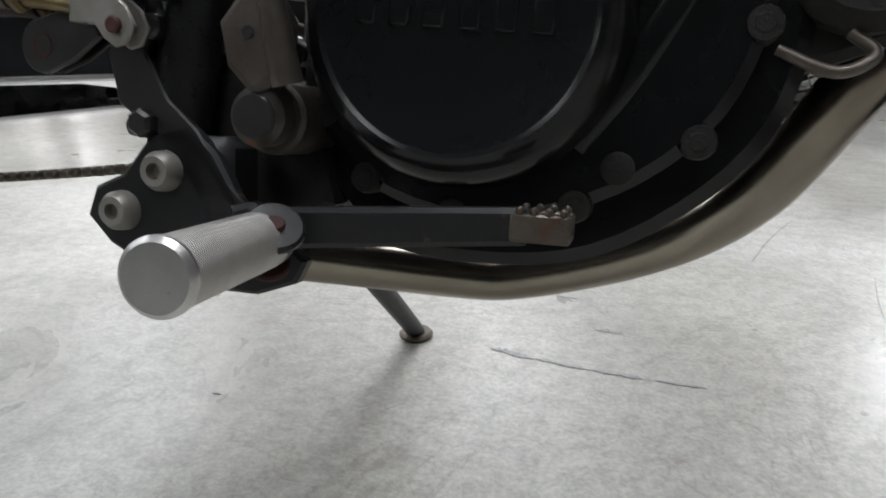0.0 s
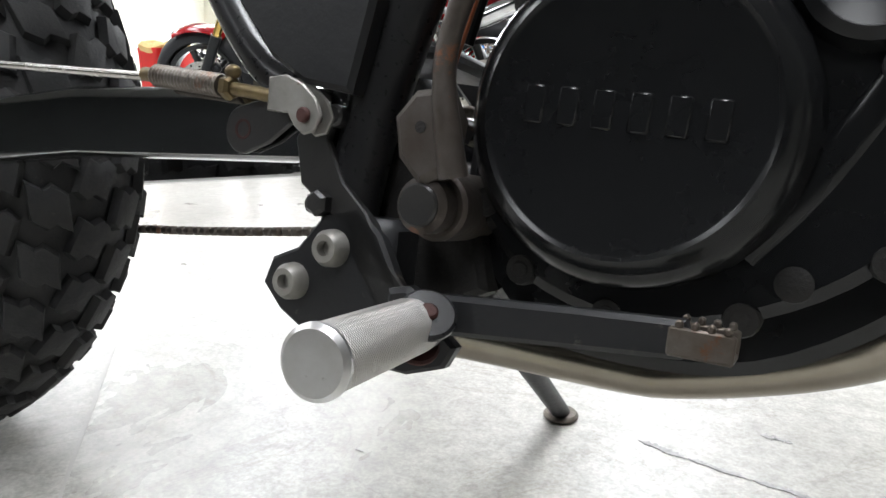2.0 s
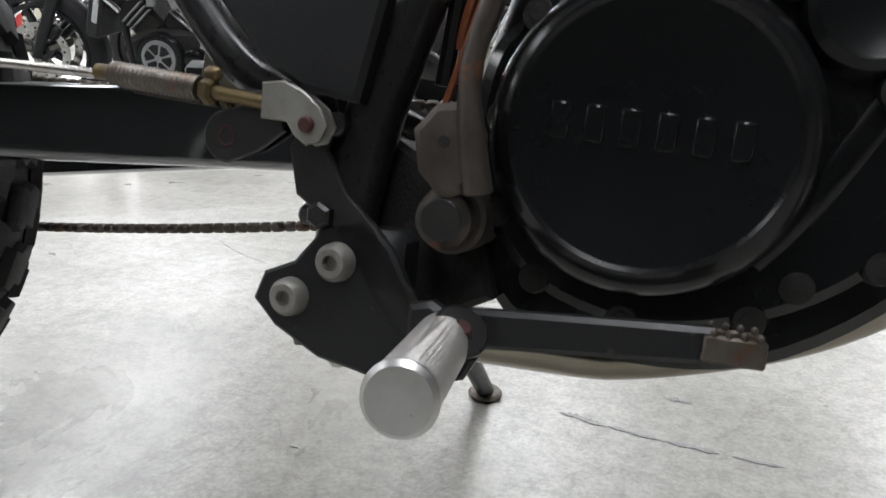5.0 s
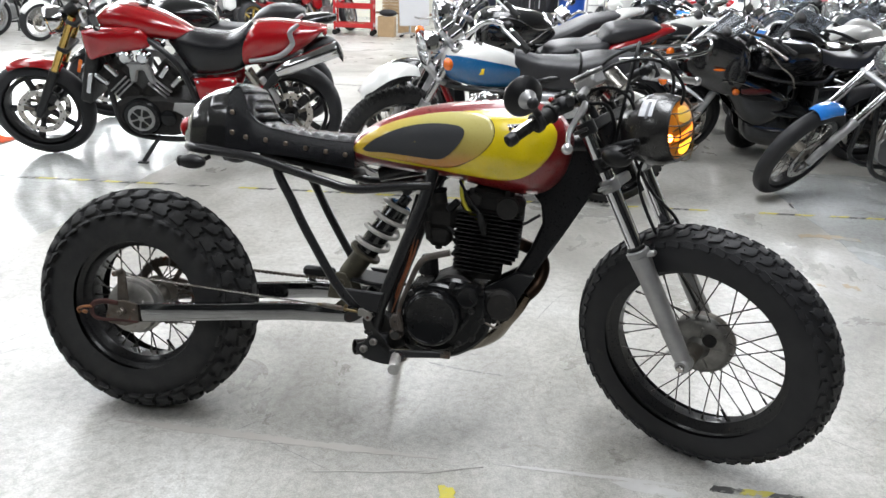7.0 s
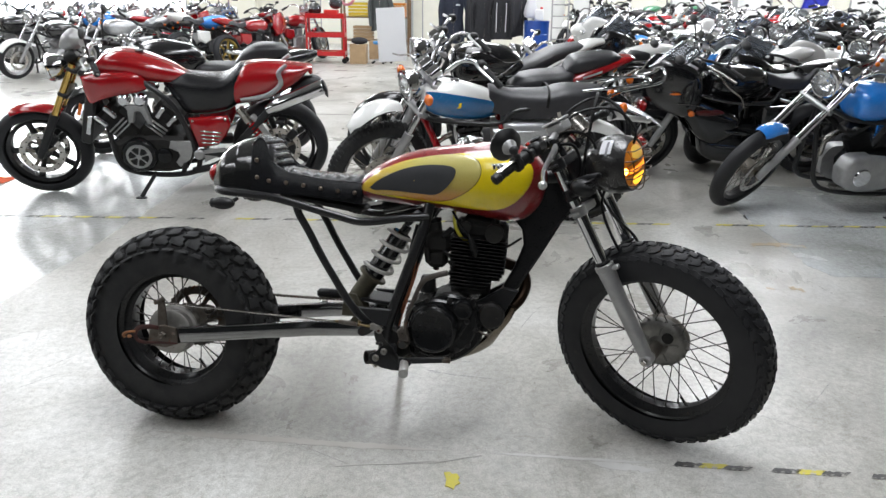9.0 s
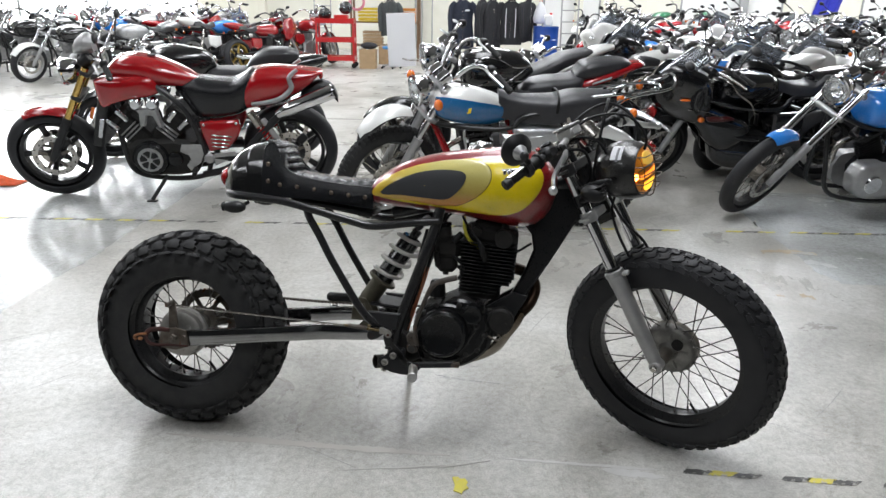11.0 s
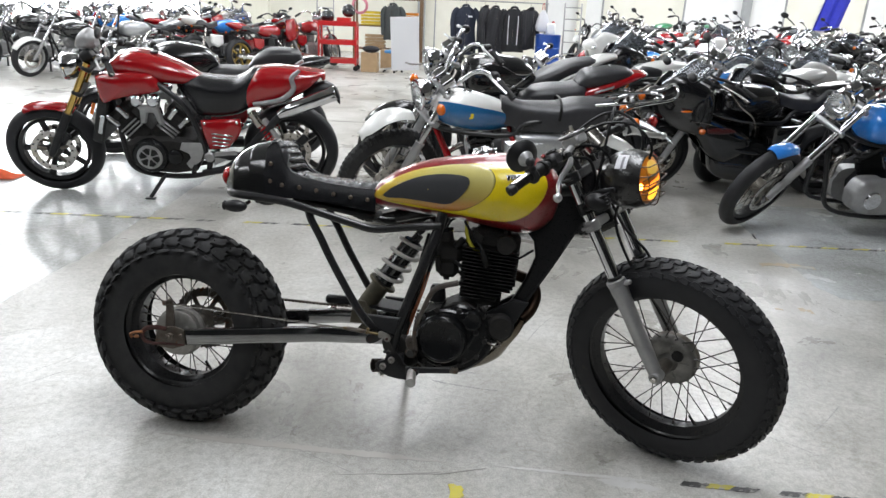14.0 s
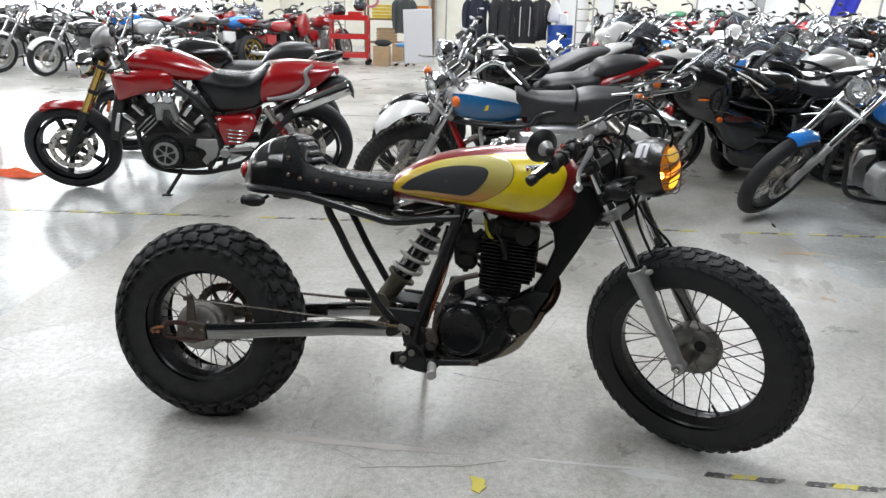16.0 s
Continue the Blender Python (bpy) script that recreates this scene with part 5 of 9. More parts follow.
part("carburettor_throat", Shape().rod((0.838, -0.02, 0.655), (0.94, -0.01, 0.662), 0.026, seg=20), ENGINE_ROUGH, carb)
part("float_bowl", Shape().box((0.884, -0.02, 0.612), (0.066, 0.065, 0.06), 0.014), ENGINE_ROUGH, carb)
part("drain_plug", Shape().rod((0.88, -0.02, 0.585), (0.88, -0.02, 0.570), 0.010, seg=6), ENGINE_ROUGH, carb)
part("slide_tower", Shape().rod((0.878, -0.02, 0.67), (0.868, -0.02, 0.728), 0.024, seg=18), ENGINE_ROUGH, carb)
part("tower_cap", Shape().rod((0.868, -0.02, 0.726), (0.866, -0.02, 0.737), 0.027, seg=18), ENGINE_BLACK, carb)
part("choke_knob", Shape().rod((0.905, -0.058, 0.685), (0.932, -0.060, 0.712), 0.011, seg=12), PLASTIC_BLACK, carb)
part("vent_tube", Shape().tube([(0.905, -0.05, 0.64), (0.935, -0.062, 0.615), (0.94, -0.064, 0.59), (0.925, -0.062, 0.565)], 0.006, seg=8), CABLE_BLACK, carb)
part("idle_screw", Shape().rod((0.850, -0.055, 0.648), (0.858, -0.055, 0.60), 0.009, seg=10), ENGINE_ROUGH, carb)
part("intake_boot", Shape().rod((0.925, -0.01, 0.662), (0.965, 0, 0.655), 0.031, seg=18), GRIP_RUBBER, bike)
af = Shape().lathe([(0.0, 0.047), (0.018, 0.047), (0.020, 0.043), (0.0255, 0.002), (0.026, 0.0)], axis="z", seg=30)
BF_M = pose(0.851, 0.02, 0.490) @ Matrix.Scale(1.12, 4)
bf = part("breather_filter", af.moved(BF_M), PLASTIC_BLACK, bike, "small black pleated breather filter")
for k in range(26):
    a = 2 * math.pi * k / 26
    part("pleat", Shape().tube([(0.0245 * math.cos(a), 0.0245 * math.sin(a), 0.003), (0.0205 * math.cos(a), 0.0205 * math.sin(a), 0.040)], 0.0015, seg=5).moved(BF_M), PLASTIC_BLACK, bf)
part("clamp", Shape().lathe([(0.027, 0), (0.028, 0.004), (0.027, 0.008)], axis="z", seg=24).moved(pose(0.855, 0.02, 0.480)), CHROME, bf)
part("filter_cap", Shape().lathe([(0.0, 0.004), (0.016, 0.003), (0.019, 0.0)], axis="z", seg=24).moved(pose(0.855, 0.02, 0.529)), CHROME, bf)
for nm, mat, pts, r in (("wire", CABLE_BLACK, [(0.82, -0.06, 0.72), (0.80, -0.09, 0.62), (0.785, -0.10, 0.52), (0.775, -0.10, 0.42)], 0.005),
                        ("wire", CABLE_BLACK, [(0.83, -0.05, 0.72), (0.818, -0.08, 0.60), (0.80, -0.095, 0.50), (0.785, -0.095, 0.44)], 0.004),
                        ("wire", WIRE_ORANGE, [(0.826, -0.085, 0.64), (0.822, -0.10, 0.59), (0.81, -0.105, 0.53), (0.79, -0.105, 0.47), (0.782, -0.10, 0.44)], 0.0028),
                        ("wire", WIRE_ORANGE, [(0.832, -0.08, 0.60), (0.824, -0.10, 0.56), (0.80, -0.108, 0.48), (0.776, -0.105, 0.40)], 0.0022),
                        ("fuel_hose", HOSE_YELLOW, [(0.935, -0.045, 0.765), (0.940, -0.06, 0.725), (0.958, -0.068, 0.692), (0.990, -0.062, 0.668)], 0.0055),
                        ("throttle_cable", CABLE_BLACK, [(0.868, -0.02, 0.735), (0.90, -0.03, 0.772), (1.00, -0.05, 0.77), (1.12, -0.06, 0.75)], 0.004),
                        ("clutch_cable", CABLE_BLACK, [(0.955, 0.02, 0.535), (0.92, 0.03, 0.585), (0.88, 0.04, 0.605)], 0.005),
                        ("breather_hose", CABLE_BLACK, [(1.06, -0.05, 0.665), (1.10, -0.05, 0.66), (1.15, -0.04, 0.69)], 0.004)):
    part(nm, Shape().tube(pts, r, seg=8), mat, bike, "yellow fuel hose" if nm == "fuel_hose" else "")

# exhaust
ex = Shape().tube([(1.130, 0.004, 0.458), (1.112, 0.006, 0.418), (1.085, 0.016, 0.376), (1.060, 0.058, 0.325), (1.027, 0.092, 0.289), (0.981, 0.110, 0.2625), (0.925, 0.117, 0.2425), (0.880, 0.117, 0.2315), (0.855, 0.111, 0.2300), (0.815, 0.092, 0.2340), (0.761, 0.062, 0.2415), (0.690, 0.008, 0.2540), (0.668, -0.009, 0.2575)], 0.0192, seg=20, n=5)
exh = part("exhaust_pipe", ex, HEADER_PIPE, bike, "straw-tinted bare steel exhaust header")
hd2 = Shape().tube([(1.05, 0.0, 0.602), (1.095, 0.012, 0.600), (1.150, 0.042, 0.575), (1.172, 0.046, 0.530), (1.158, 0.030, 0.482), (1.130, 0.006, 0.452)], 0.0192, seg=20, n=5)
part("header_bend", hd2, HEADER_BURNT, exh, "heat-browned upper header bend")
part("pipe_end", Shape().lathe([(0.0185, 0.0), (0.0225, 0.0), (0.0225, 0.048), (0.020, 0.05)], axis="x", seg=28).moved(pose(0.6555, -0.0225, 0.2592, 0, 4.5, 37)), PIPE_SOOT, exh, "sooty open exhaust end")
# dark disc closing the mouth, in place of the shaded hollow bore
part("soot", Shape().cyl((0.667, -0.0137, 0.2580), (0.669, -0.0122, 0.2578), 0.0188, seg=20), ENGINE_ROUGH, exh)
clp = Shape().lathe([(0.0228, -0.006), (0.0242, -0.006), (0.0242, 0.006), (0.0228, 0.006)], axis="x", seg=28, loop=True).box((0.0, -0.006, -0.028), (0.012, 0.02, 0.012), 0.003).rod((0, -0.022, -0.028), (0, 0.014, -0.028), 0.0045, seg=8)
part("hose_clamp", clp.moved(pose(0.6795, -0.003, 0.2560, 0, 4.5, 37)), CHROME_DULL, exh, "stainless worm-drive clamp")

# foot peg, brake pedal, brackets
DB = V(0.044, 0, 0.012)
B_OFF = Matrix.Translation((-0.0075, 0.0165, -0.0108))
br = Shape().plate([(x + DB[0], z + DB[2]) for x, z in ((0.648, 0.292), (0.654, 0.308), (0.672, 0.316), (0.690, 0.338), (0.712, 0.344), (0.728, 0.330), (0.742, 0.306), (0.765, 0.290), (0.780, 0.278), (0.774, 0.266), (0.752, 0.258), (0.725, 0.258), (0.69, 0.264), (0.662, 0.278))], -0.140, -0.150, 0.002)
brk = part("peg_bracket", br, BLACK_SATIN, bike, "matt black cut-plate foot peg bracket", m=B_OFF)
for x, z in ((0.7165, 0.3084), (0.7427, 0.3309)):
    sh = Shape().lathe([(0.0, -0.155), (0.0038, -0.155), (0.0043, -0.160), (0.0078, -0.160), (0.0104, -0.156), (0.011, -0.148)], (x, 0, z), seg=24)
    part("socket_bolt", sh, STEEL_PALE, brk, "weathered round-head socket bolt")
part("bracket_bolt", Shape().rod((0.732, -0.135, 0.355), (0.732, -0.158, 0.355), 0.0075, seg=6).rod((0.726, -0.14, 0.353), (0.714, -0.14, 0.354), 0.006), BLACK_WORN, brk)
part("bracket_arm", Shape().box((0.752, -0.125, 0.325), (0.05, 0.04, 0.05), 0.006), BLACK_SATIN, brk)
P0, P1 = V(0.8115, -0.162, 0.304), V(0.8229, -0.2543, 0.3036)
pd = unit(P1 - P0)
peg = part("foot_peg", Shape().rod(P0, P1 - pd * 0.004, 0.0142, 0.0015, seg=40), PEG_METAL, bike, "knurled aluminium foot peg", m=Matrix.Translation((-0.0072, 0.0070, -0.0116)))
part("end_cap", Shape().rod(P1 - pd * 0.006, P1, 0.0151, 0.0022, seg=40), PEG_END, peg, "scratched aluminium end cap")
cup = Shape().rod(P0 - pd * 0.010, P0 + pd * 0.004, 0.0138, 0.003, seg=24)
cup.plate([(0.790, 0.290), (0.790, 0.318), (0.802, 0.321), (0.814, 0.315), (0.818, 0.298), (0.806, 0.288)], -0.146, -0.158, 0.003)
part("peg_clevis", cup, BLACK_SATIN, peg)
EAR, EN = V(0.8225, -0.170, 0.3130), unit(V(0.45, -0.55, 0.70))
part("peg_ear", Shape().rod(EAR - EN * 0.005, EAR, 0.0142, 0.0016, seg=28), BLACK_FRAME, peg, "dark rounded hinge ear")
part("clevis_pin", Shape().rod(EAR - EN * 0.002, EAR + EN * 0.0022, 0.0046, 0.001, seg=16), RUST, peg)
part("lower_ear", Shape().rod(EAR - EN * 0.032, EAR - EN * 0.028, 0.0115, 0.0012, seg=24), RUST, peg)
bp = Shape().plate([(0.800, 0.291), (0.800, 0.311), (0.82, 0.314), (0.88, 0.3185), (0.932, 0.322), (0.936, 0.313), (0.932, 0.305), (0.88, 0.300), (0.83, 0.295)], -0.1475, -0.1585, 0.0025)
ped = part("brake_pedal", bp, BLACK_SATIN, bike, "worn black rear brake pedal", m=Matrix.Translation((-0.0052, 0.0118, -0.0062)))
pad = Shape().box((0.940, -0.157, 0.3095), (0.026, 0.020, 0.003), 0.001)
pad.box((0.940, -0.148, 0.3145), (0.026, 0.003, 0.012), 0.001).box((0.940, -0.166, 0.3145), (0.026, 0.003, 0.012), 0.001)
for k in range(4):
    for yy in (-0.148, -0.166):
        pad.box((0.931 + 0.0062 * k, yy, 0.3215), (0.0032, 0.003, 0.004), 0.001)
part("pedal_pad", pad, STEEL_OLD, ped, "toothed steel pedal pad")
lv = Shape().plate([(0.722, 0.408), (0.732, 0.412), (0.740, 0.404), (0.736, 0.391), (0.749, 0.368), (0.766, 0.353), (0.784, 0.327), (0.802, 0.309), (0.809, 0.297), (0.797, 0.291), (0.776, 0.304), (0.757, 0.331), (0.743, 0.349), (0.719, 0.365), (0.713, 0.390)], -0.1465, -0.1525, 0.0012)
lv.rod((0.740, -0.146, 0.404), (0.740, -0.156, 0.404), 0.0065, 0.0015, seg=16)
lever = part("brake_lever_arm", lv, BLACK_WORN, bike, "weathered dark steel brake lever arm", m=Matrix.Translation((-0.0118, 0.0190, -0.0110)))
part("brake_rod", Shape().cyl((0.62, -0.161, 0.4205), (0.0, -0.152, 0.446), 0.0030, seg=10), CHROME_DULL, lever)
slv = Shape().tube([(0.603 + 0.00145 * k, -0.161, 0.4225 - 0.00013 * k) for k in range(41)], [0.0066 + 0.0007 * (k % 2) for k in range(41)], seg=14, smooth=False)
part("rod_spring", slv, STEEL_OLD, lever, "dull coiled return spring")
part("spring_collar", Shape().rod((0.590, -0.161, 0.4232), (0.604, -0.161, 0.4225), 0.0045, seg=10), BRASS_OLD, lever)
part("rod_end", Shape().rod((0.661, -0.161, 0.417), (0.704, -0.161, 0.412), 0.0040, seg=10).rod((0.663, -0.161, 0.4168), (0.671, -0.161, 0.416), 0.0078, seg=6).ball((0.669, -0.161, 0.4255), 0.005, 8, (1.2, 0.8, 0.9)), BRASS_OLD, lever, "tarnished brass rod adjuster")
fan = [(0.704, 0.422), (0.716, 0.4235), (0.728, 0.419), (0.738, 0.411), (0.7425, 0.402), (0.7385, 0.3935), (0.731, 0.3915), (0.724, 0.396), (0.719, 0.403), (0.704, 0.4035)]
for y0 in (-0.158, -0.1685):
    part("rod_clevis", Shape().plate(fan, y0, y0 + 0.003, 0.0008), STEEL_PALE, lever, "pale pressed-steel clevis")
part("clevis_web", Shape().box((0.7055, -0.162, 0.4125), (0.003, 0.013, 0.018), 0.001), STEEL_PALE, lever)
part("clevis_pin", Shape().rod((0.7315, -0.150, 0.402), (0.7315, -0.1715, 0.402), 0.0042, 0.001, seg=14), RUST, lever)
# kick starter
kb = Shape().rod((0.803, -0.085, 0.357), (0.803, -0.135, 0.357), 0.0185, seg=24).rod((0.803, -0.133, 0.357), (0.803, -0.152, 0.357), 0.0145, 0.004, seg=24)
kb.plate([(0.789, 0.380), (0.785, 0.400), (0.796, 0.413), (0.812, 0.415), (0.820, 0.40), (0.817, 0.374), (0.803, 0.366)], -0.136, -0.155, 0.004)
kick = part("kick_boss", kb, KICK_STEEL, bike, "weathered kick starter boss and shaft", m=Matrix.Translation((-0.0075, 0.003, -0.007)))
part("kick_hole", Shape().cyl((0.802, -0.154, 0.395), (0.802, -0.1555, 0.395), 0.003, seg=12), ENGINE_ROUGH, kick)
part("kick_lever", Shape().tube([(0.8200, -0.150, 0.372), (0.8165, -0.153, 0.392), (0.8125, -0.155, 0.418), (0.8145, -0.155, 0.443), (0.832, -0.156, 0.495), (0.852, -0.158, 0.545), (0.868, -0.160, 0.570), (0.892, -0.162, 0.583), (0.938, -0.164, 0.597)], [0.0075, 0.0070, 0.0058, 0.0056, 0.0062, 0.0075, 0.0085, 0.009, 0.009], seg=14), KICK_STEEL, kick, "rusty grey steel kick starter lever")
part("boss_cap", Shape().rod((0.803, -0.150, 0.357), (0.803, -0.1535, 0.357), 0.0112, 0.0012, seg=24), BLACK_WORN, kick)
part("pivot_bracket", Shape().plate([(0.722, 0.36), (0.75, 0.39), (0.80, 0.36), (0.815, 0.305), (0.79, 0.292), (0.75, 0.30)], -0.055, -0.10, 0.004), ENGINE_ROUGH, bike)
# side stand
foot_w = Vector((0.735, 0.320, 0.0))
foot = Vector(bike.matrix_basis.inverted() @ foot_w)
un = (bike.matrix_basis.inverted().to_3x3() @ Vector((0, 0, 1)))
st = part("side_stand", Shape().tube([(0.722, 0.085, 0.275), tuple(foot + un * 0.008)], [0.0125, 0.0115], seg=14, smooth=False), BLACK_SATIN, bike, "black side stand propped on the floor")
part("stand_foot", Shape().rod(tuple(foot + un * 0.0005), tuple(foot + un * 0.009), 0.0225, 0.003, seg=28), STEEL_OLD, st)
part("stand_bracket", Shape().box((0.725, 0.07, 0.285), (0.05, 0.03, 0.07), 0.006), BLACK_SATIN, st)

# fork, bars, lamp: all turned with the steering
def steer_part(name, sh, mat, parent=bike, label="", sharp=38):
    return part(name, sh.moved(STEER), mat, parent, label, sharp)


for s in (-1, 1):
    lat = 0.096 * s
    leg = Shape().tube([fk(0, lat, 0.325), fk(0, lat, 0.29), fk(0, lat, 0.27), fk(0, lat, 0.08), fk(0, lat, 0.03), fk(0, lat, -0.012)], [0.0275, 0.0275, 0.0255, 0.0235, 0.022, 0.019], seg=22, smooth=False)
    leg.rod(fk(0, lat, 0.31), fk(0, lat, 0.33), 0.030, 0.003, seg=24)
    leg.box(fk(0.032, lat, 0.312), (0.03, 0.02, 0.014), 0.004, Matrix.Rotation(-RAKE, 3, "Y"))
    leg.rod(fk(0.0, lat - 0.022 * 1, 0.0), fk(0.0, lat + 0.022, 0.0), 0.020, 0.004, seg=22)
    leg.rod(fk(0.012, lat + s * 0.012, 0.045), fk(-0.028, lat + s * 0.012, 0.045), 0.004, seg=8)
    lg = steer_part("fork_slider", leg, ALLOY_SILVER, label="silver painted fork slider")
    steer_part("stanchion", Shape().cyl(fk(0, lat, 0.32), fk(0, lat, 0.70), 0.0198, seg=22), CHROME, lg, "chromed fork stanchion")
    steer_part("axle_nut", Shape().rod(fk(0, lat + s * 0.02, 0), fk(0, lat + s * 0.034, 0), 0.0105, seg=6), CHROME_DULL, lg)
    steer_part("dust_seal", Shape().rod(fk(0, lat, 0.328), fk(0, lat, 0.342), 0.0235, 0.004, seg=20), GRIP_RUBBER, lg)
for up, h, nm, mt in ((0.512, 0.026, "lower_clamp", ALLOY_SILVER), (0.668, 0.028, "upper_clamp", BLACK_SATIN)):
    cl_sh = Shape().plate([(-0.035, -0.03), (-0.035, 0.03), (-0.012, 0.115), (0.014, 0.115), (0.022, 0.06), (0.022, -0.06), (0.014, -0.115), (-0.012, -0.115)], -h / 2, h / 2, 0.004, plane="xy")
    r3 = Matrix((Vector(FWD), Vector((0, 1, 0)), Vector(UP))).transposed().to_4x4()
    r3.translation = Vector(fk(0, 0, up))
    cl_sh.moved(r3)
    for s in (-1, 1):
        cl_sh.rod(fk(0, s * 0.096, up - h / 2 - 0.004), fk(0, s * 0.096, up + h / 2 + 0.004), 0.0245, 0.003, seg=22)
        cl_sh.rod(fk(0.02, s * 0.125, up), fk(-0.02, s * 0.125, up), 0.0055, seg=8)
    steer_part(nm, cl_sh, mt, label="alloy fork clamp")
for s in (-1, 1):
    steer_part("riser", Shape().rod(fk(0.005, s * 0.05, 0.68), fk(0.0, s * 0.05, 0.728), 0.014, seg=14).box(fk(0, s * 0.05, 0.738), (0.036, 0.028, 0.022), 0.005, Matrix.Rotation(-RAKE, 3, "Y")), BLACK_SATIN)
barpts = [(0.008, -0.400, 0.722), (0.046, -0.30, 0.737), (0.055, -0.22, 0.744), (0.035, -0.12, 0.742), (0.012, -0.05, 0.738), (0.010, 0, 0.738)]
barpts = barpts + [(a, -b, c) for a, b, c in barpts[-2::-1]]
bars = steer_part("handlebar", Shape().tube([fk(*q) for q in barpts], 0.0111, seg=14), BLACK_SATIN, label="low flat black handlebar")
for s in (-1, 1):
    g = Shape().tube([fk(0.008 + 0.040 * k / 14, s * (0.398 - 0.105 * k / 14), 0.722 + 0.016 * k / 14) for k in range(15)], [(0.0118 if k < 8 else 0.0178) + 0.0012 * (k % 2) for k in range(15)], seg=18, smooth=False)
    steer_part("grip", g, GRIP_RUBBER, bars, "black rubber grip")
    for d in (0.009, -0.006):
        steer_part("end_bracket", Shape().tube([fk(0.030 + d, s * 0.345, 0.742), fk(0.018 + d, s * 0.375, 0.737), fk(0.008 + d, s * 0.402, 0.732)], 0.0042, seg=8), CHROME_DULL, bars, "dull chrome bracket on the bar end")
    steer_part("grip_flange", Shape().rod(fk(0.047, s * 0.298, 0.737), fk(0.049, s * 0.290, 0.738), 0.023, 0.002, seg=20), GRIP_RUBBER, bars)
    steer_part("bar_end", Shape().rod(fk(0.010, s * 0.396, 0.7225), fk(-0.001, s * 0.416, 0.7185), 0.0150, 0.003, seg=18).cyl(fk(-0.001, s * 0.416, 0.7185), fk(-0.002, s * 0.418, 0.718), 0.006, seg=6), BLACK_SATIN, bars)
    sw = Shape().box(fk(0.055, s * 0.245, 0.744), (0.044, 0.052, 0.040), 0.010, Matrix.Rotation(-RAKE, 3, "Y")).box(fk(0.056, s * 0.235, 0.768), (0.030, 0.026, 0.012), 0.005, Matrix.Rotation(-RAKE, 3, "Y"))
    steer_part("switch_box", sw, PLASTIC_BLACK, bars)
    steer_part("switch_button", Shape().rod(fk(0.045, s * 0.262, 0.762), fk(0.042, s * 0.262, 0.771), 0.0065, 0.0015, seg=12), RED_LENS, bars, "small red kill switch")
    steer_part("lever_perch", Shape().box(fk(0.064, s * 0.185, 0.742), (0.040, 0.034, 0.026), 0.006, Matrix.Rotation(-RAKE, 3, "Y")).rod(fk(0.082, s * 0.200, 0.712), fk(0.082, s * 0.200, 0.748), 0.010, seg=14), BLACK_SATIN, bars)
    lvr = Shape().tube([fk(0.074, s * 0.188, 0.726), fk(0.086, s * 0.215, 0.718), fk(0.086, s * 0.262, 0.702), fk(0.087, s * 0.315, 0.681), fk(0.104, s * 0.365, 0.657)], [0.0125, 0.0115, 0.0085, 0.0078, 0.0075], seg=12, squash=(1.25, 0.7))
    lvr.ball(fk(0.106, s * 0.374, 0.654), 0.0125, 14)
    steer_part("brake_lever" if s < 0 else "clutch_lever", lvr, PEG_CAP, bars, "pale aluminium hand lever")
# reservoir, mirror
steer_part("master_cylinder", Shape().box(fk(0.080, -0.135, 0.770), (0.056, 0.060, 0.030), 0.006, Matrix.Rotation(-RAKE, 3, "Y")).box(fk(0.080, -0.135, 0.789), (0.060, 0.066, 0.008), 0.003, Matrix.Rotation(-RAKE, 3, "Y")).rod(fk(0.080, -0.165, 0.755), fk(0.080, -0.205, 0.745), 0.010), ALLOY_SILVER, bars, "silver master cylinder block")
for dx, dy in ((0.062, -0.112), (0.098, -0.158)):
    steer_part("cover_screw", Shape().rod(fk(dx, dy, 0.792), fk(dx, dy, 0.796), 0.004, 0.001, seg=10), CHROME_DULL, bars)
for q0, q1 in (((0.026, -0.140, 0.745), (0.030, -0.172, 0.745)), ((0.018, -0.05, 0.742), (0.022, -0.085, 0.744))):
    steer_part("bar_clamp", Shape().rod(fk(*q0), fk(*q1), 0.0195, 0.004, seg=18), CHROME_DULL, bars, "polished bar clamp")
mir = Shape().lathe([(0.0, 0.026), (0.018, 0.024), (0.024, 0.022), (0.046, 0.008), (0.051, 0.000), (0.050, -0.006), (0.0, -0.006)], axis="x", seg=44)
M_AX = STEER.inverted().to_3x3() @ (bike.matrix_basis.inverted().to_3x3() @ Vector((0.45, -0.90, -0.15)))
mm = Matrix.Translation(fk(0.0870, -0.42, 0.792)) @ M_AX.to_track_quat("X", "Z").to_matrix().to_4x4() @ Matrix.Scale(0.87, 4)
m_ob = steer_part("mirror", mir.moved(mm), PLASTIC_BLACK, bars, "round black bar-end mirror")
steer_part("mirror_glass", Shape().lathe([(0.046, -0.0065), (0.0, -0.0065)], axis="x", seg=40).moved(mm), MIRROR, m_ob)
steer_part("mirror_boss", Shape().lathe([(0.0, 0.046), (0.009, 0.045), (0.013, 0.036), (0.021, 0.029), (0.024, 0.022)], axis="x", seg=28).moved(mm), ALLOY_SILVER, m_ob, "dull chrome mirror boss")
MB = mm @ Vector((0.050, 0.0, 0.0))
stem = Shape().tube([tuple(MB), fk(0.090, -0.40, 0.770), fk(0.062, -0.365, 0.760), fk(0.046, -0.335, 0.747)], [0.010, 0.008, 0.008, 0.009], seg=12).ball(tuple(MB), 0.0125, 14)
steer_part("mirror_stem", stem, BLACK_SATIN, m_ob)
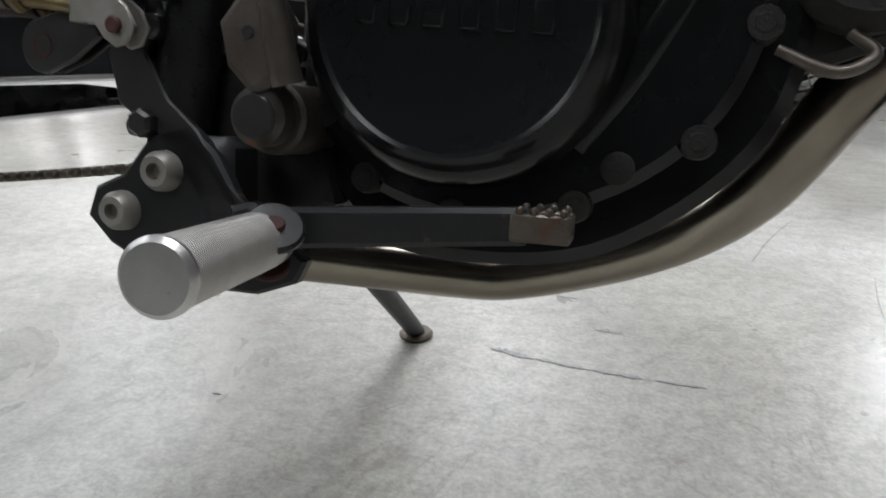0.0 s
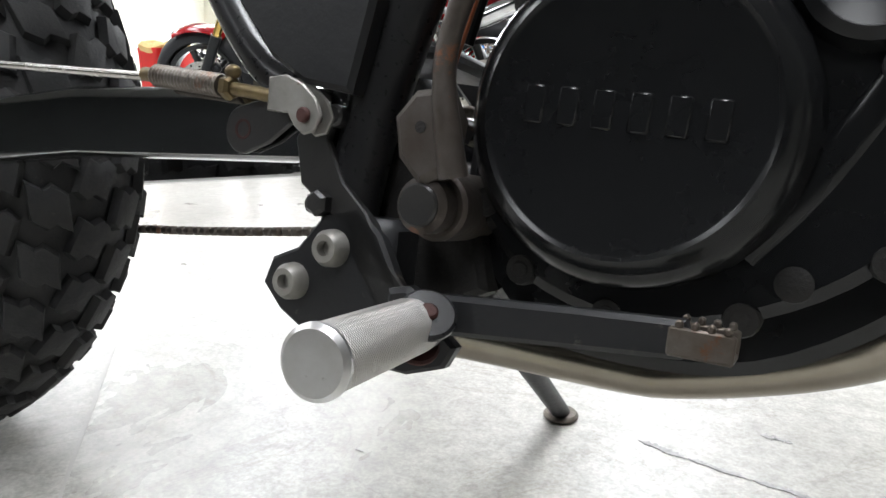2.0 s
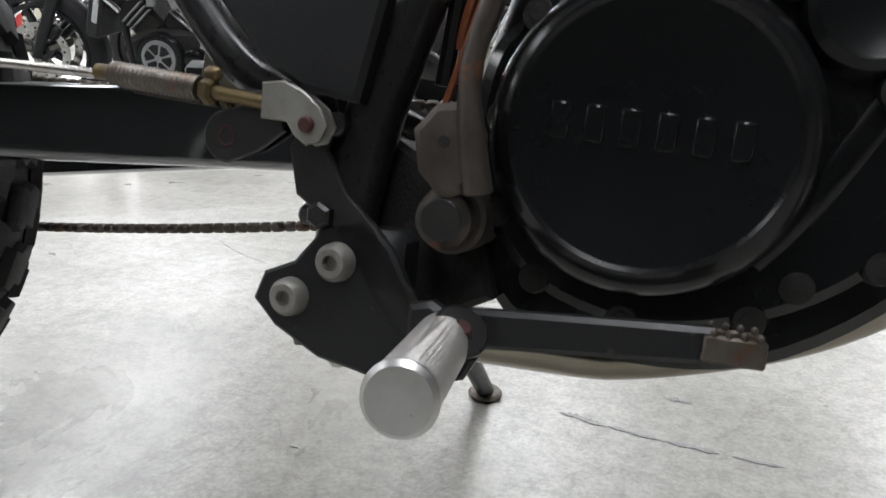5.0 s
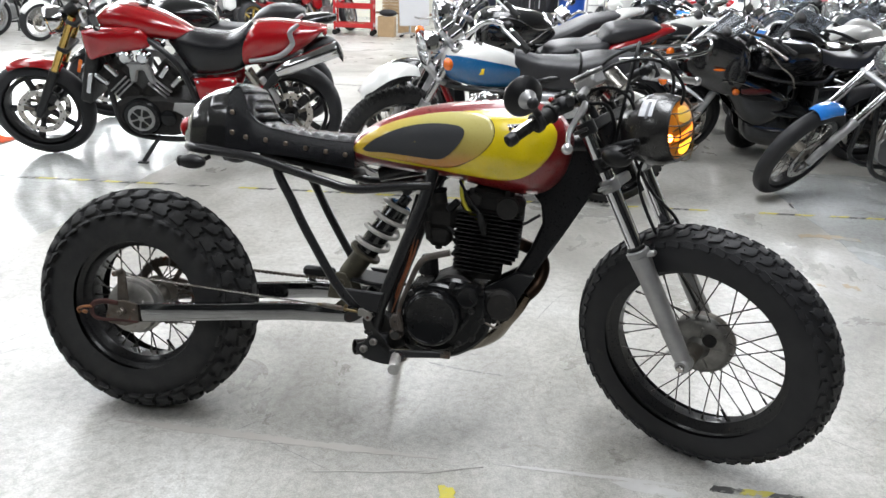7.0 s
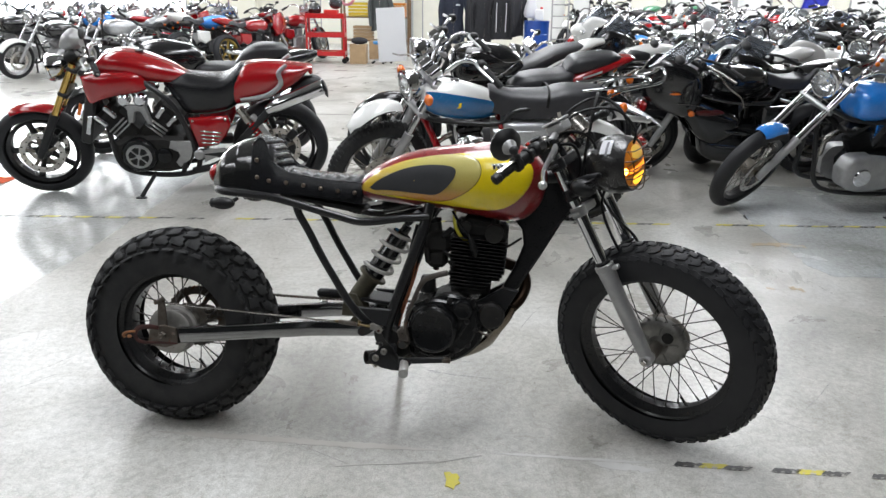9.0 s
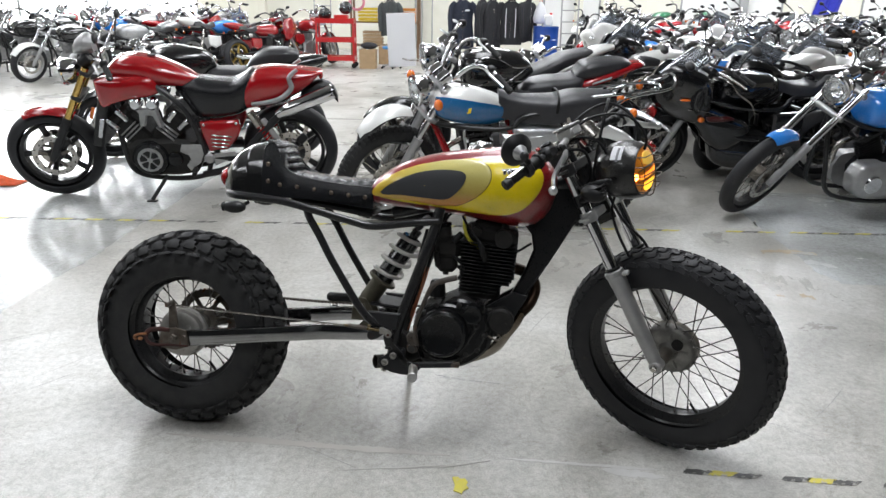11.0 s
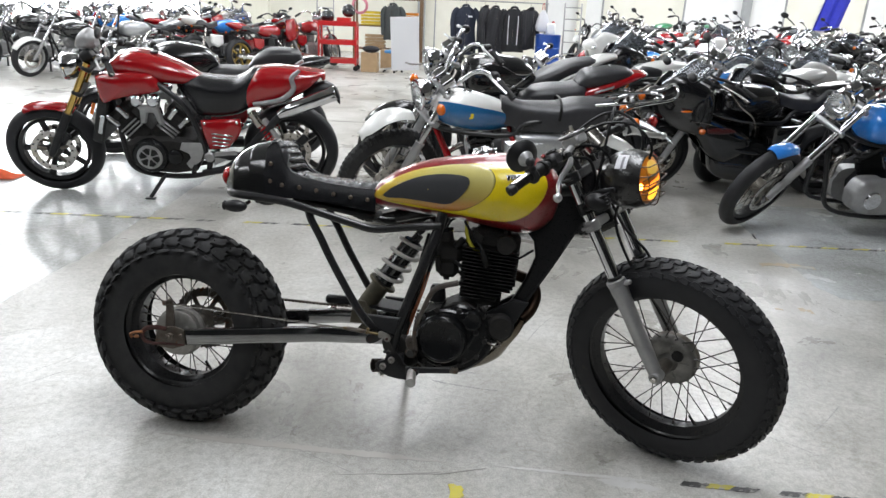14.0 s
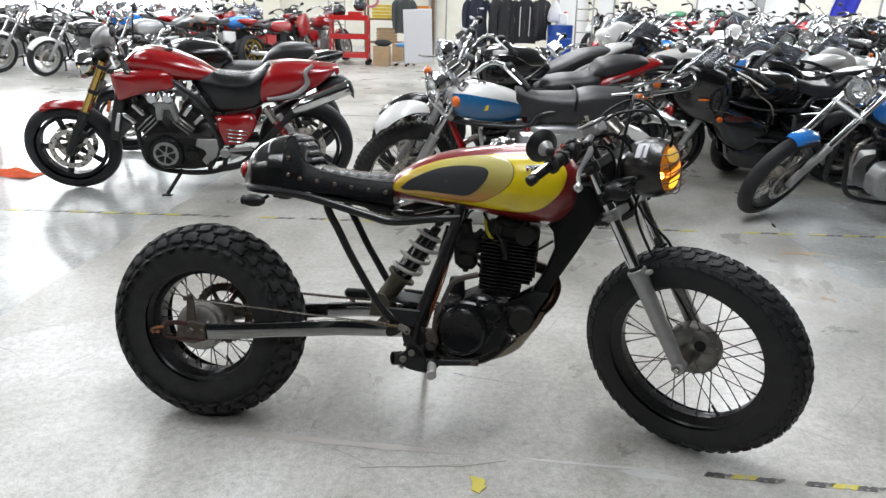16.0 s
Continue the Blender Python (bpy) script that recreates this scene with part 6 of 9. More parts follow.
steer_part("stem_clamp", Shape().rod(fk(0.036, -0.325, 0.733), fk(0.030, -0.341, 0.731), 0.0235, 0.003, seg=22), BLACK_SATIN, m_ob, "black clamp ring round the grip")
# clock
ck = Shape().rod(fk(0.06, 0.02, 0.715), fk(0.035, 0.02, 0.775), 0.036, 0.004, seg=32)
ckl = steer_part("speedometer", ck, CHROME_DULL, label="small round chrome speedometer")
steer_part("clock_face", Shape().cyl(fk(0.0349, 0.02, 0.7752), fk(0.0345, 0.02, 0.7762), 0.031, seg=28), PIN_BLACK, ckl)
# headlight bowl with yellow lens and wire guard
HD0 = fk(0.138, 0, 0.590)
hdir = unit(FWD * math.cos(RAKE) - UP * math.sin(RAKE) * 0.72)
hm = Matrix.Translation(Vector(HD0)) @ Vector(hdir).to_track_quat("X", "Z").to_matrix().to_4x4()
HS = 0.95
hm = hm @ Matrix.Scale(HS, 4)
bowl = [(0.0, -0.105), (0.034, -0.102), (0.064, -0.088), (0.084, -0.058), (0.0935, -0.020), (0.0925, 0.012), (0.087, 0.034), (0.084, 0.044), (0.076, 0.046)]
hf = hm @ Matrix.Diagonal((1.0, 0.88, 0.88, 1.0))
hl = steer_part("headlight", Shape().lathe(bowl, axis="x", seg=48).moved(hm), LAMP_SHELL, label="round black headlight with amber lens and wire guard")
steer_part("lens", Shape().lathe([(0.086, 0.044), (0.07, 0.056), (0.045, 0.066), (0.02, 0.070), (0.0, 0.071)], axis="x", seg=40).moved(hf), AMBER, hl, "amber tinted lens")
steer_part("lamp_rim", Shape().lathe([(0.083, 0.045), (0.088, 0.047), (0.092, 0.049), (0.094, 0.046), (0.094, 0.038)], axis="x", seg=48).moved(hf), BLACK_SATIN, hl)


def lens_patch(name, mat, outline, label):
    """A thin pane that follows the lens, inside an outline of (across, up)."""
    edge = smooth_line([V(*q) for q in outline + outline[:1]], 5)[:-1]
    c = sum(edge) / len(edge)
    bow = lambda q: float(np.interp(math.hypot(*q), [0, 0.02, 0.045, 0.07, 0.086], [0.0718, 0.0708, 0.0668, 0.0568, 0.0448]))
    rings = [[(bow(p), p[0], p[1]) for p in [c + (e - c) * k for e in edge]] for k in (0.02, 0.3, 0.6, 0.85, 1.0)]
    rings.append([(bow(e) - 0.004, e[0], e[1]) for e in edge])
    steer_part(name, Shape().rings(rings, caps=False).moved(hf), mat, hl, label, 60)


lens_patch("lit_band", LAMP_BAND, [(-0.066, -0.004), (-0.030, 0.004), (0.020, 0.012), (0.060, 0.016), (0.062, 0.000), (0.020, -0.006), (-0.030, -0.014), (-0.066, -0.018)], "lit orange band in the lens")
lens_patch("lit_lower_pane", LAMP_YELLOW, [(-0.048, -0.032), (-0.010, -0.026), (0.024, -0.030), (0.020, -0.062), (-0.014, -0.068), (-0.042, -0.056)], "lit yellow pane")
# this upper patch paints a reflection onto the amber lens
lens_patch("upper_pane", LENS_SHEEN, [(-0.046, 0.036), (-0.020, 0.026), (0.010, 0.030), (0.030, 0.040), (0.016, 0.066), (-0.016, 0.072), (-0.038, 0.060)], "pale yellow pane of the lens")
for q in ([(-0.074, 0.012), (-0.040, 0.020), (0.0, 0.022), (0.060, 0.032)], [(-0.074, -0.026), (-0.030, -0.020), (0.020, -0.018), (0.066, -0.012)], [(-0.052, 0.060), (-0.050, 0.0), (-0.052, -0.058)]):
    steer_part("lens_divider", Shape().tube([(float(np.interp(math.hypot(y, z), [0, 0.02, 0.045, 0.07, 0.086], [0.0722, 0.0712, 0.0672, 0.0572, 0.0452])), y, z) for y, z in q], 0.0021, seg=6).moved(hf), BRASS_OLD, hl)
# small glowing ball added where the bowl edge catches a reflection
steer_part("pilot_bulb", Shape().ball((0.046, -0.078, -0.006), 0.0125, 14, (0.7, 1.0, 1.0)).moved(hf), HOT_GLINT, hl, "lit orange pilot lamp")
for k in range(5):
    z = -0.062 + 0.031 * k
    w = math.sqrt(0.092 ** 2 - z * z)
    bar = Shape().tube([(0.036, -w, z), (0.068, -w * 0.96, z), (0.075, -w * 0.85, z), (0.080, 0, z), (0.075, w * 0.85, z), (0.068, w * 0.96, z), (0.036, w, z)], 0.0021, seg=8, n=3)
    steer_part("guard_wire", bar.moved(hf), STEEL_OLD, hl, "dark steel guard wire")
steer_part("guard_upright", Shape().tube([(0.036, 0, -0.092), (0.070, 0, -0.085), (0.0825, 0, 0), (0.070, 0, 0.085), (0.036, 0, 0.092)], 0.0021, seg=8, n=3).moved(hf), STEEL_OLD, hl)
tagp = Shape().lathe([(0.0942, -0.030), (0.0952, -0.014), (0.0946, 0.006), (0.0938, 0.006), (0.0944, -0.014), (0.0934, -0.030)], axis="x", seg=14, loop=True, a0=radians(114), a1=radians(146)).moved(hm)
steer_part("paper_tag", tagp, PAPER, hl, "white paper tag with plain print")
steer_part("tag_print", Shape().lathe([(0.0957, -0.012), (0.0956, -0.004), (0.0950, -0.004), (0.0951, -0.012)], axis="x", seg=8, loop=True, a0=radians(120), a1=radians(150)).moved(hm), CLAMP_GREY, hl)
for s in (-1, 1):
    steer_part("lamp_bracket", Shape().tube([fk(0.02, s * 0.112, 0.60), fk(0.07, s * 0.105, 0.60), fk(0.108, s * 0.084, 0.59)], 0.009, seg=8, squash=(1, 0.4)).rod(fk(0.110, s * 0.074, 0.59), fk(0.110, s * 0.096, 0.59), 0.009, seg=6), BLACK_SATIN, hl)
    ind = Shape().ball(fk(0.080, s * 0.150, 0.580), 0.029, 18, (1.4, 0.95, 0.9)).rod(fk(0.0, s * 0.10, 0.568), fk(0.066, s * 0.142, 0.576), 0.0115)
    for k in range(4):
        ind.box(fk(0.106, s * 0.150, 0.566 + 0.009 * k), (0.024, 0.034, 0.003), 0.001, Matrix.Rotation(-RAKE, 3, "Y"))
    io = steer_part("front_indicator", ind, PLASTIC_BLACK, label="black bullet indicator with ribbed end")
    steer_part("clamp_band", Shape().rod(fk(0, s * 0.096, 0.550), fk(0, s * 0.096, 0.588), 0.0215, seg=18), PLASTIC_BLACK, io)
# cables
for pts, r in (([(0.02, -0.15, 0.745), (0.10, -0.06, 0.80), (0.16, 0.03, 0.79), (0.20, 0.03, 0.70), (0.14, 0.0, 0.60), (0.04, -0.02, 0.50), (0.03, -0.03, 0.35), (0.02, 0.03, 0.20), (0.02, 0.055, 0.06)], 0.0045),
               ([(0.02, -0.16, 0.74), (0.12, -0.08, 0.782), (0.205, -0.02, 0.745), (0.225, 0.0, 0.66), (0.17, -0.01, 0.60)], 0.0042),
               ([(0.02, 0.17, 0.745), (0.11, 0.10, 0.80), (0.16, 0.0, 0.80), (0.12, -0.05, 0.72), (0.05, -0.06, 0.62), (0.0, -0.05, 0.55)], 0.0045),
               ([(0.045, 0.02, 0.715), (0.10, 0.0, 0.70), (0.06, -0.03, 0.60), (0.045, 0.0, 0.46), (0.06, 0.04, 0.36), (0.05, 0.06, 0.30)], 0.0045),
               ([(0.0, -0.12, 0.735), (0.05, -0.05, 0.70), (0.03, -0.04, 0.62), (-0.04, -0.04, 0.58)], 0.005),
               ([(0.02, -0.18, 0.735), (0.09, -0.11, 0.745), (0.12, -0.06, 0.69), (0.09, -0.04, 0.60)], 0.004)):
    steer_part("control_cable", Shape().tube([fk(*q) for q in pts], r, seg=8), CABLE_BLACK)
fb = Shape().lathe([(0.022, -0.016), (0.032, -0.002), (0.068, 0.0), (0.079, 0.006), (0.0865, 0.020), (0.0865, 0.028)], seg=44)
for k in range(5):
    a = k * 1.2566 + 0.2
    fb.box((0.050 * math.cos(a), -0.001, 0.050 * math.sin(a)), (0.030, 0.006, 0.008), 0.002, Matrix.Rotation(-a, 3, "Y"))
for k in range(18):
    a = 2 * math.pi * k / 18
    fb.ball((0.083 * math.cos(a), 0.012, 0.083 * math.sin(a)), 0.0045, 6)
part("hub_plate", fb, HUB_DARK, front, "weathered cast brake hub plate")
part("hub_cap", Shape().lathe([(0.006, -0.002), (0.018, -0.0025), (0.018, -0.010), (0.0, -0.010)], (0.030, 0, 0.034), seg=20), ENGINE_ROUGH, front)

# ---- the other motorcycles ----
PAINTS = {
    "red": material("red bike paint", (0.33, 0.004, 0.008), 0.22, 0, (0.27, 0.003, 0.006), scale=6, bump=0.01, coat=1.0),
    "black": material("black bike paint", (0.006, 0.006, 0.007), 0.2, 0, (0.009, 0.009, 0.010), scale=6, bump=0.01, coat=1.0),
    "blue": material("blue bike paint", (0.01, 0.12, 0.30), 0.25, 0, (0.01, 0.10, 0.26), scale=6, bump=0.01, coat=1.0),
    "sky": material("bright blue bike paint", (0.02, 0.22, 0.68), 0.25, 0, (0.02, 0.19, 0.62), scale=6, bump=0.01, coat=1.0),
    "white": material("white bike paint", (0.74, 0.74, 0.72), 0.3, 0, (0.66, 0.66, 0.64), scale=6, bump=0.01, coat=0.8),
    "silver": material("silver bike paint", (0.45, 0.46, 0.47), 0.3, 0.6, (0.38, 0.39, 0.4), scale=6, bump=0.01, coat=0.8),
    "green": material("green bike paint", (0.01, 0.16, 0.06), 0.3, 0, (0.01, 0.13, 0.05), scale=6, bump=0.01, coat=0.9),
    "orange": material("orange bike paint", (0.6, 0.13, 0.015), 0.3, 0, (0.52, 0.11, 0.012), scale=6, bump=0.01, coat=0.9),
}
SEAT_VINYL = material("grey-black seat vinyl", (0.021, 0.021, 0.024), 0.38, 0, (0.032, 0.032, 0.035), scale=30, bump=0.25, fine=500)
GOLD_FORK = material("gold anodised fork", (0.66, 0.45, 0.14), 0.22, 1, (0.55, 0.36, 0.10), scale=20, bump=0.05)
GOLD_RIM = material("gold wheel paint", (0.36, 0.25, 0.06), 0.35, 0.7, (0.28, 0.2, 0.05), scale=20)
ENGINE_GREY = material("grey engine castings", (0.09, 0.09, 0.092), 0.42, 0.6, (0.05, 0.05, 0.052), scale=30, bump=0.2)
RADIATOR = material("radiator core", (0.02, 0.02, 0.02), 0.6, 0.3, (0.035, 0.035, 0.035), scale=90, bump=0.6, fine=300)
def translucent(mat, amount):
    t = mat.node_tree
    n, l = t.nodes, t.links
    tr, mx = n.new("ShaderNodeBsdfTranslucent"), n.new("ShaderNodeMixShader")
    tr.inputs[0].default_value = (0.9, 0.9, 0.9, 1)
    mx.inputs[0].default_value = amount
    l.new(n["Principled BSDF"].outputs[0], mx.inputs[1])
    l.new(tr.outputs[0], mx.inputs[2])
    l.new(mx.outputs[0], n["Material Output"].inputs[0])


LAMP_GLASS = lens_glass("headlamp glass", (0.95, 0.97, 0.97), 0.03)
SCREEN = lens_glass("smoked screen", (0.25, 0.27, 0.3), 0.05)
SCREEN_WHITE = material("milky white screen", (0.88, 0.88, 0.90), 0.35, 0, (0.82, 0.82, 0.85), scale=5, coat=0.4)
REFLECTOR = material("lamp reflector", (0.85, 0.86, 0.87), 0.12, 1, bump=0.0)
translucent(SCREEN_WHITE, 0.5)


FAIRING_BLACK = material("scuffed black fairing", (0.005, 0.005, 0.006), 0.14, 0, (0.008, 0.008, 0.009), scale=8, bump=0.02, coat=0.8, spec=0.5)


DECAL_RED = material("dark red graphic", (0.07, 0.006, 0.006), 0.3, 0, (0.05, 0.005, 0.005), scale=10, coat=0.3)


def moto(label, m, wb=1.42, rf=0.305, rr=0.31, wf=0.115, wr=0.15, rake=26, steer=8, paint="red", fork="chrome", slider=None, wheel="cast", rim="black", tank=(0.47, 1.02, 0.62, 0.86, 0.15),
         tank_paint=None, seat=(0.02, 0.50, 0.80), step=0.05, tail="cowl", fender="paint", rear_fender=False, engine="twin", metal="grey", bars=0.12, bar_w=0.37, lamp="round", fairing=None, muffler="low",
         side=True, shocks=True, screen=None, mirrors=True, rail=False, panel=None, group="parked motorcycles", lean=8, bulk=1.0, tank_panel2=None, rack=False, stand_y=0.26, lite=False, skirt=False, tail_size=1.0, tilt=0.0, body=None, span=(38, 132), blinkers=True, pad=0.085, frame_paint=None, knobs=False, flames=False, saddle=None, extra=None):
    """A parked motorcycle on its side stand, facing +x, its rear axle over the origin."""
    FR_ = PAINTS[frame_paint] if frame_paint else BLACK_FRAME
    PT = PAINTS[paint]
    TP_ = PAINTS[tank_paint] if tank_paint else PT
    FK = {"chrome": CHROME, "gold": GOLD_FORK, "black": BLACK_FRAME}[fork]
    SL = {None: ALLOY_SILVER, "black": BLACK_SATIN, "chrome": CHROME}[slider]
    RM = {"black": BLACK_FRAME, "silver": ALLOY_SILVER, "gold": GOLD_RIM, "chrome": CHROME}[rim]
    EM = {"grey": ENGINE_GREY, "black": ENGINE_BLACK, "silver": ALLOY}[metal]
    b = thing("motorcycle", label, "motorcycle", m @ pose(0, 0, 0, -lean, 0, 0), group)
    rk = radians(rake)
    up, fw = V(-math.sin(rk), 0, math.cos(rk)), V(math.cos(rk), 0, math.sin(rk))
    fc = V(wb, 0, rf)
    ST = Matrix.Translation(fc) @ Matrix.Rotation(radians(steer), 4, Vector(up)) @ Matrix.Translation(-Vector(fc))
    F = lambda f_, l_, u_: fc + fw * f_ + V(0, l_, 0) + up * u_
    neck = (0.93 - rf) / up[2] if lamp != "chop" else (1.0 - rf) / up[2]
    head = F(-0.02, 0, neck)

    def P(name, sh, mat, parent=b, lab="", turn=False, sharp=38):
        return part(name, sh.moved(ST) if turn else sh, mat, parent, lab, sharp)

    def wheel_at(name, c, mtx, r, w, disc):
        rimr = r * (0.74 if wheel == "wire" else 0.70)
        hub = Shape().lathe([(0.02, -0.06), (0.05, -0.05), (0.055, 0), (0.05, 0.05), (0.02, 0.06)], seg=20)
        if wheel == "cast":
            for k in range(5):
                a = 2 * math.pi * k / 5
                d = V(math.cos(a), 0, math.sin(a))
                hub.tube([d * 0.03, d * 0.10 + V(0, 0, 0), d * (rimr - 0.005)], [0.032, 0.024, 0.030], seg=8, squash=(0.8, 0.6))
        wh = part(name, hub, RM if wheel == "cast" else ALLOY_DIRTY, b, m=mtx)
        prof = []
        for k in range(17):
            a = -1.95 + 3.9 * k / 16
            prof.append((rimr + (r - rimr) * (0.30 + 0.70 * math.cos(a)) if math.cos(a) > 0 else rimr + (r - rimr) * 0.30 * (1 + math.cos(a)), w / 2 * math.sin(a) * (1 if abs(a) < 1.6 else 1.04)))
        ty_ = Shape().lathe(prof, seg=48)
        if knobs:
            for i in range(60):
                a = 2 * math.pi * i / 60
                block(ty_, prof, 0.0, a, w * 0.30, r * 0.060, 0.007, 0.0, 0.85)
                for s in (-1, 1):
                    block(ty_, prof, s * w * 0.30, a + math.pi / 60, w * 0.22, r * 0.058, 0.007, 0.0, 0.85)
        part("tyre", ty_, RUBBER_WORN if knobs else RUBBER, wh)
        hw = w * 0.36
        part("rim", Shape().lathe([(rimr - 0.02, 0), (rimr - 0.018, -hw * 0.7), (rimr + 0.006, -hw), (rimr + 0.008, -hw + 0.006), (rimr - 0.006, 0), (rimr + 0.008, hw - 0.006), (rimr + 0.006, hw), (rimr - 0.018, hw * 0.7)], seg=48, loop=True), RM, wh)
        if wheel == "wire":
            n = 28
            for k in range(n):
                a = 2 * math.pi * k / n
                s = 1 if k % 2 else -1
                l2 = (1 if (k // 2) % 2 else -1) * 0.4
                p0 = V(0.05 * math.cos(a - l2), s * 0.035, 0.05 * math.sin(a - l2))
                p1 = V((rimr - 0.018) * math.cos(a), 0, (rimr - 0.018) * math.sin(a))
                d = Vector(p1 - p0)
                if k == 0:
                    spm = Shape().cyl((0, 0, 0), (0, 0, d.length), 0.0024, seg=4).mesh("spoke")
                part("spoke", spm, CHROME_DULL, wh, m=Matrix.Translation(p0) @ d.to_track_quat("Z", "Y").to_matrix().to_4x4())
        for s in ((-1, 1) if disc == 2 else (1,) if disc else ()):
            part("brake_disc", Shape().lathe([(0.108, s * 0.068), (0.148, s * 0.068), (0.148, s * 0.073), (0.108, s * 0.073)], seg=40, loop=True), CHROME_DULL, wh)
            for k in range(0 if lite else 5):
                a = 2 * math.pi * k / 5 + 0.3
                part("disc_arm", Shape().box((0.082 * math.cos(a), s * 0.069, 0.082 * math.sin(a)), (0.07, 0.006, 0.022), 0.002, Matrix.Rotation(-a, 3, "Y")), ALLOY_DIRTY, wh)
            for k in range(0 if lite else 16):
                a = 2 * math.pi * k / 16
                rr_ = 0.120 + 0.014 * (k % 2)
                part("disc_hole", Shape().cyl((rr_ * math.cos(a), s * 0.0675, rr_ * math.sin(a)), (rr_ * math.cos(a), s * 0.0736, rr_ * math.sin(a)), 0.006, seg=8), ENGINE_ROUGH, wh)
            if lite:
                continue
            cal = Shape().box((-0.09, s * 0.075, 0.10), (0.08, 0.045, 0.06), 0.012, Matrix.Rotation(0.8, 3, "Y"))
            part("caliper", cal, BLACK_SATIN, wh)
        return wh

    wheel_at("rear_wheel", (0, 0, rr), Matrix.Translation((0, 0, rr)), rr, wr, 1)
    wheel_at("front_wheel", fc, ST @ Matrix.Translation(fc), rf, wf, 2 if wheel == "cast" else 1)
    fo = wf / 2 + 0.045
    for s in (-1, 1):
        lo = P("fork_slider", Shape().tube([F(0, s * fo, -0.02), F(0, s * fo, 0.03), F(0, s * fo, 0.30), F(0, s * fo, 0.33)], [0.02, 0.026, 0.029, 0.031], seg=14, smooth=False), SL, turn=True)
        P("stanchion", Shape().cyl(F(0, s * fo, 0.30), F(0, s * fo, neck + 0.04), 0.023, seg=14), FK, lo, turn=True)
    for u in (neck - 0.19, neck):
        P("fork_clamp", Shape().box(F(-0.01, 0, u), (0.07, 2 * fo + 0.06, 0.032), 0.010, Matrix.Rotation(-rk, 3, "Y")), BLACK_SATIN if fork != "chrome" else ALLOY_SILVER, turn=True)

    def fender_arc(c, r, w, a0, a1, t=0.004, drop=0.35):
        rings = []
        n = 18
        for i in range(n + 1):
            a = radians(a0 + (a1 - a0) * i / n)
            ring = []
            tip = 1 - 0.25 * (abs(2 * i / n - 1) ** 4)
            for rad in (r, r - t):
                row = []
                for k in range(9):
                    q = -1 + 2 * k / 8
                    rr_ = rad - (abs(q) ** 2.6) * w * drop
                    row.append(V(*c) + V(rr_ * math.cos(a), q * w / 2 * tip, rr_ * math.sin(a)))
                ring += row if rad == r else row[::-1]
            rings.append(ring)
        return Shape().rings(rings)

    if fender:
        if fender == "high":
            fl = Shape()
            rings = []
            for i in range(13):
                u = i / 12
                x = -0.13 + 0.34 * u
                z = 0.45 + 0.05 * math.sin(math.pi * min(1, u * 0.9)) - 0.11 * u * u
                w = 0.055 + 0.02 * math.sin(math.pi * u) if u < 0.9 else 0.04
                p = fc + V(x, 0, z)
                rings.append([p + V(0, -w, -0.022), p + V(0, -w * 0.7, 0), p + V(0, 0, 0.008), p + V(0, w * 0.7, 0), p + V(0, w, -0.022), p + V(0, w * 0.6, -0.006), p + V(0, 0, 0.002), p + V(0, -w * 0.6, -0.006)])
            P("front_fender", fl.rings(rings), PAINTS["white"] if fender == "high" else PT, turn=True, sharp=60)
        else:
            P("front_fender", fender_arc(fc, rf + 0.022, wf + 0.03, span[0], span[1], drop=0.22), CHROME if fender == "chrome" else PT, turn=True, sharp=60)
    # bars, clocks, lamp
    hb = head + up * 0.05
    def H(f_, l_, u_):
        return F(-0.02 + f_, l_, neck + u_)
    bp_ = [(-0.16, bar_w, 0.05 + bars * 0.85), (-0.09, bar_w * 0.62, 0.055 + bars), (-0.02, bar_w * 0.36, 0.05 + bars * 0.8), (0.0, 0.06, 0.055), (0.0, -0.06, 0.055), (-0.02, -bar_w * 0.36, 0.05 + bars * 0.8), (-0.09, -bar_w * 0.62, 0.055 + bars), (-0.16, -bar_w, 0.05 + bars * 0.85)]
    hbar = P("handlebar", Shape().tube([H(*q) for q in bp_], 0.0125, seg=10), CHROME if fork != "black" else BLACK_SATIN, turn=True)
    for s in (-1, 1):
        g0, g1 = H(-0.16, s * bar_w, 0.05 + bars * 0.85), H(-0.105, s * bar_w * 0.70, 0.053 + bars * 0.97)
        P("grip", Shape().tube([g0 + (g1 - g0) * k / 8 for k in range(9)], [0.019 + 0.0018 * (k % 2) for k in range(9)], seg=12, smooth=False), GRIP_RUBBER, hbar, turn=True)
        if not lite:
          P("lever", Shape().tube([H(-0.05, s * bar_w * 0.6, 0.05 + bars), H(-0.04, s * bar_w * 0.75, 0.045 + bars), H(-0.09, s * bar_w * 1.0, 0.03 + bars)], [0.009, 0.008, 0.007], seg=8), PEG_CAP if fork != "black" else BLACK_SATIN, hbar, turn=True)
          P("switch_box", Shape().box(H(-0.085, s * bar_w * 0.60, 0.058 + bars), (0.05, 0.05, 0.045), 0.01), PLASTIC_BLACK, hbar, turn=True)
        if mirrors:
            mo = P("mirror", Shape().ball(H(0.0, s * (bar_w * 0.95), (0.15 if lite else 0.26) + bars * 0.8), 0.044 if lite else 0.058, 14, (0.3, 1.0, 0.62)), BLACK_SATIN if paint != "white" else CHROME, hbar, turn=True)
            P("mirror_stem", Shape().tube([H(-0.07, s * bar_w * 0.62, 0.07 + bars), H(-0.03, s * bar_w * 0.72, (0.10 if lite else 0.17) + bars * 0.9), H(0.0, s * bar_w * 0.9, (0.14 if lite else 0.25) + bars * 0.8)], 0.006, seg=6), BLACK_SATIN, mo, turn=True)
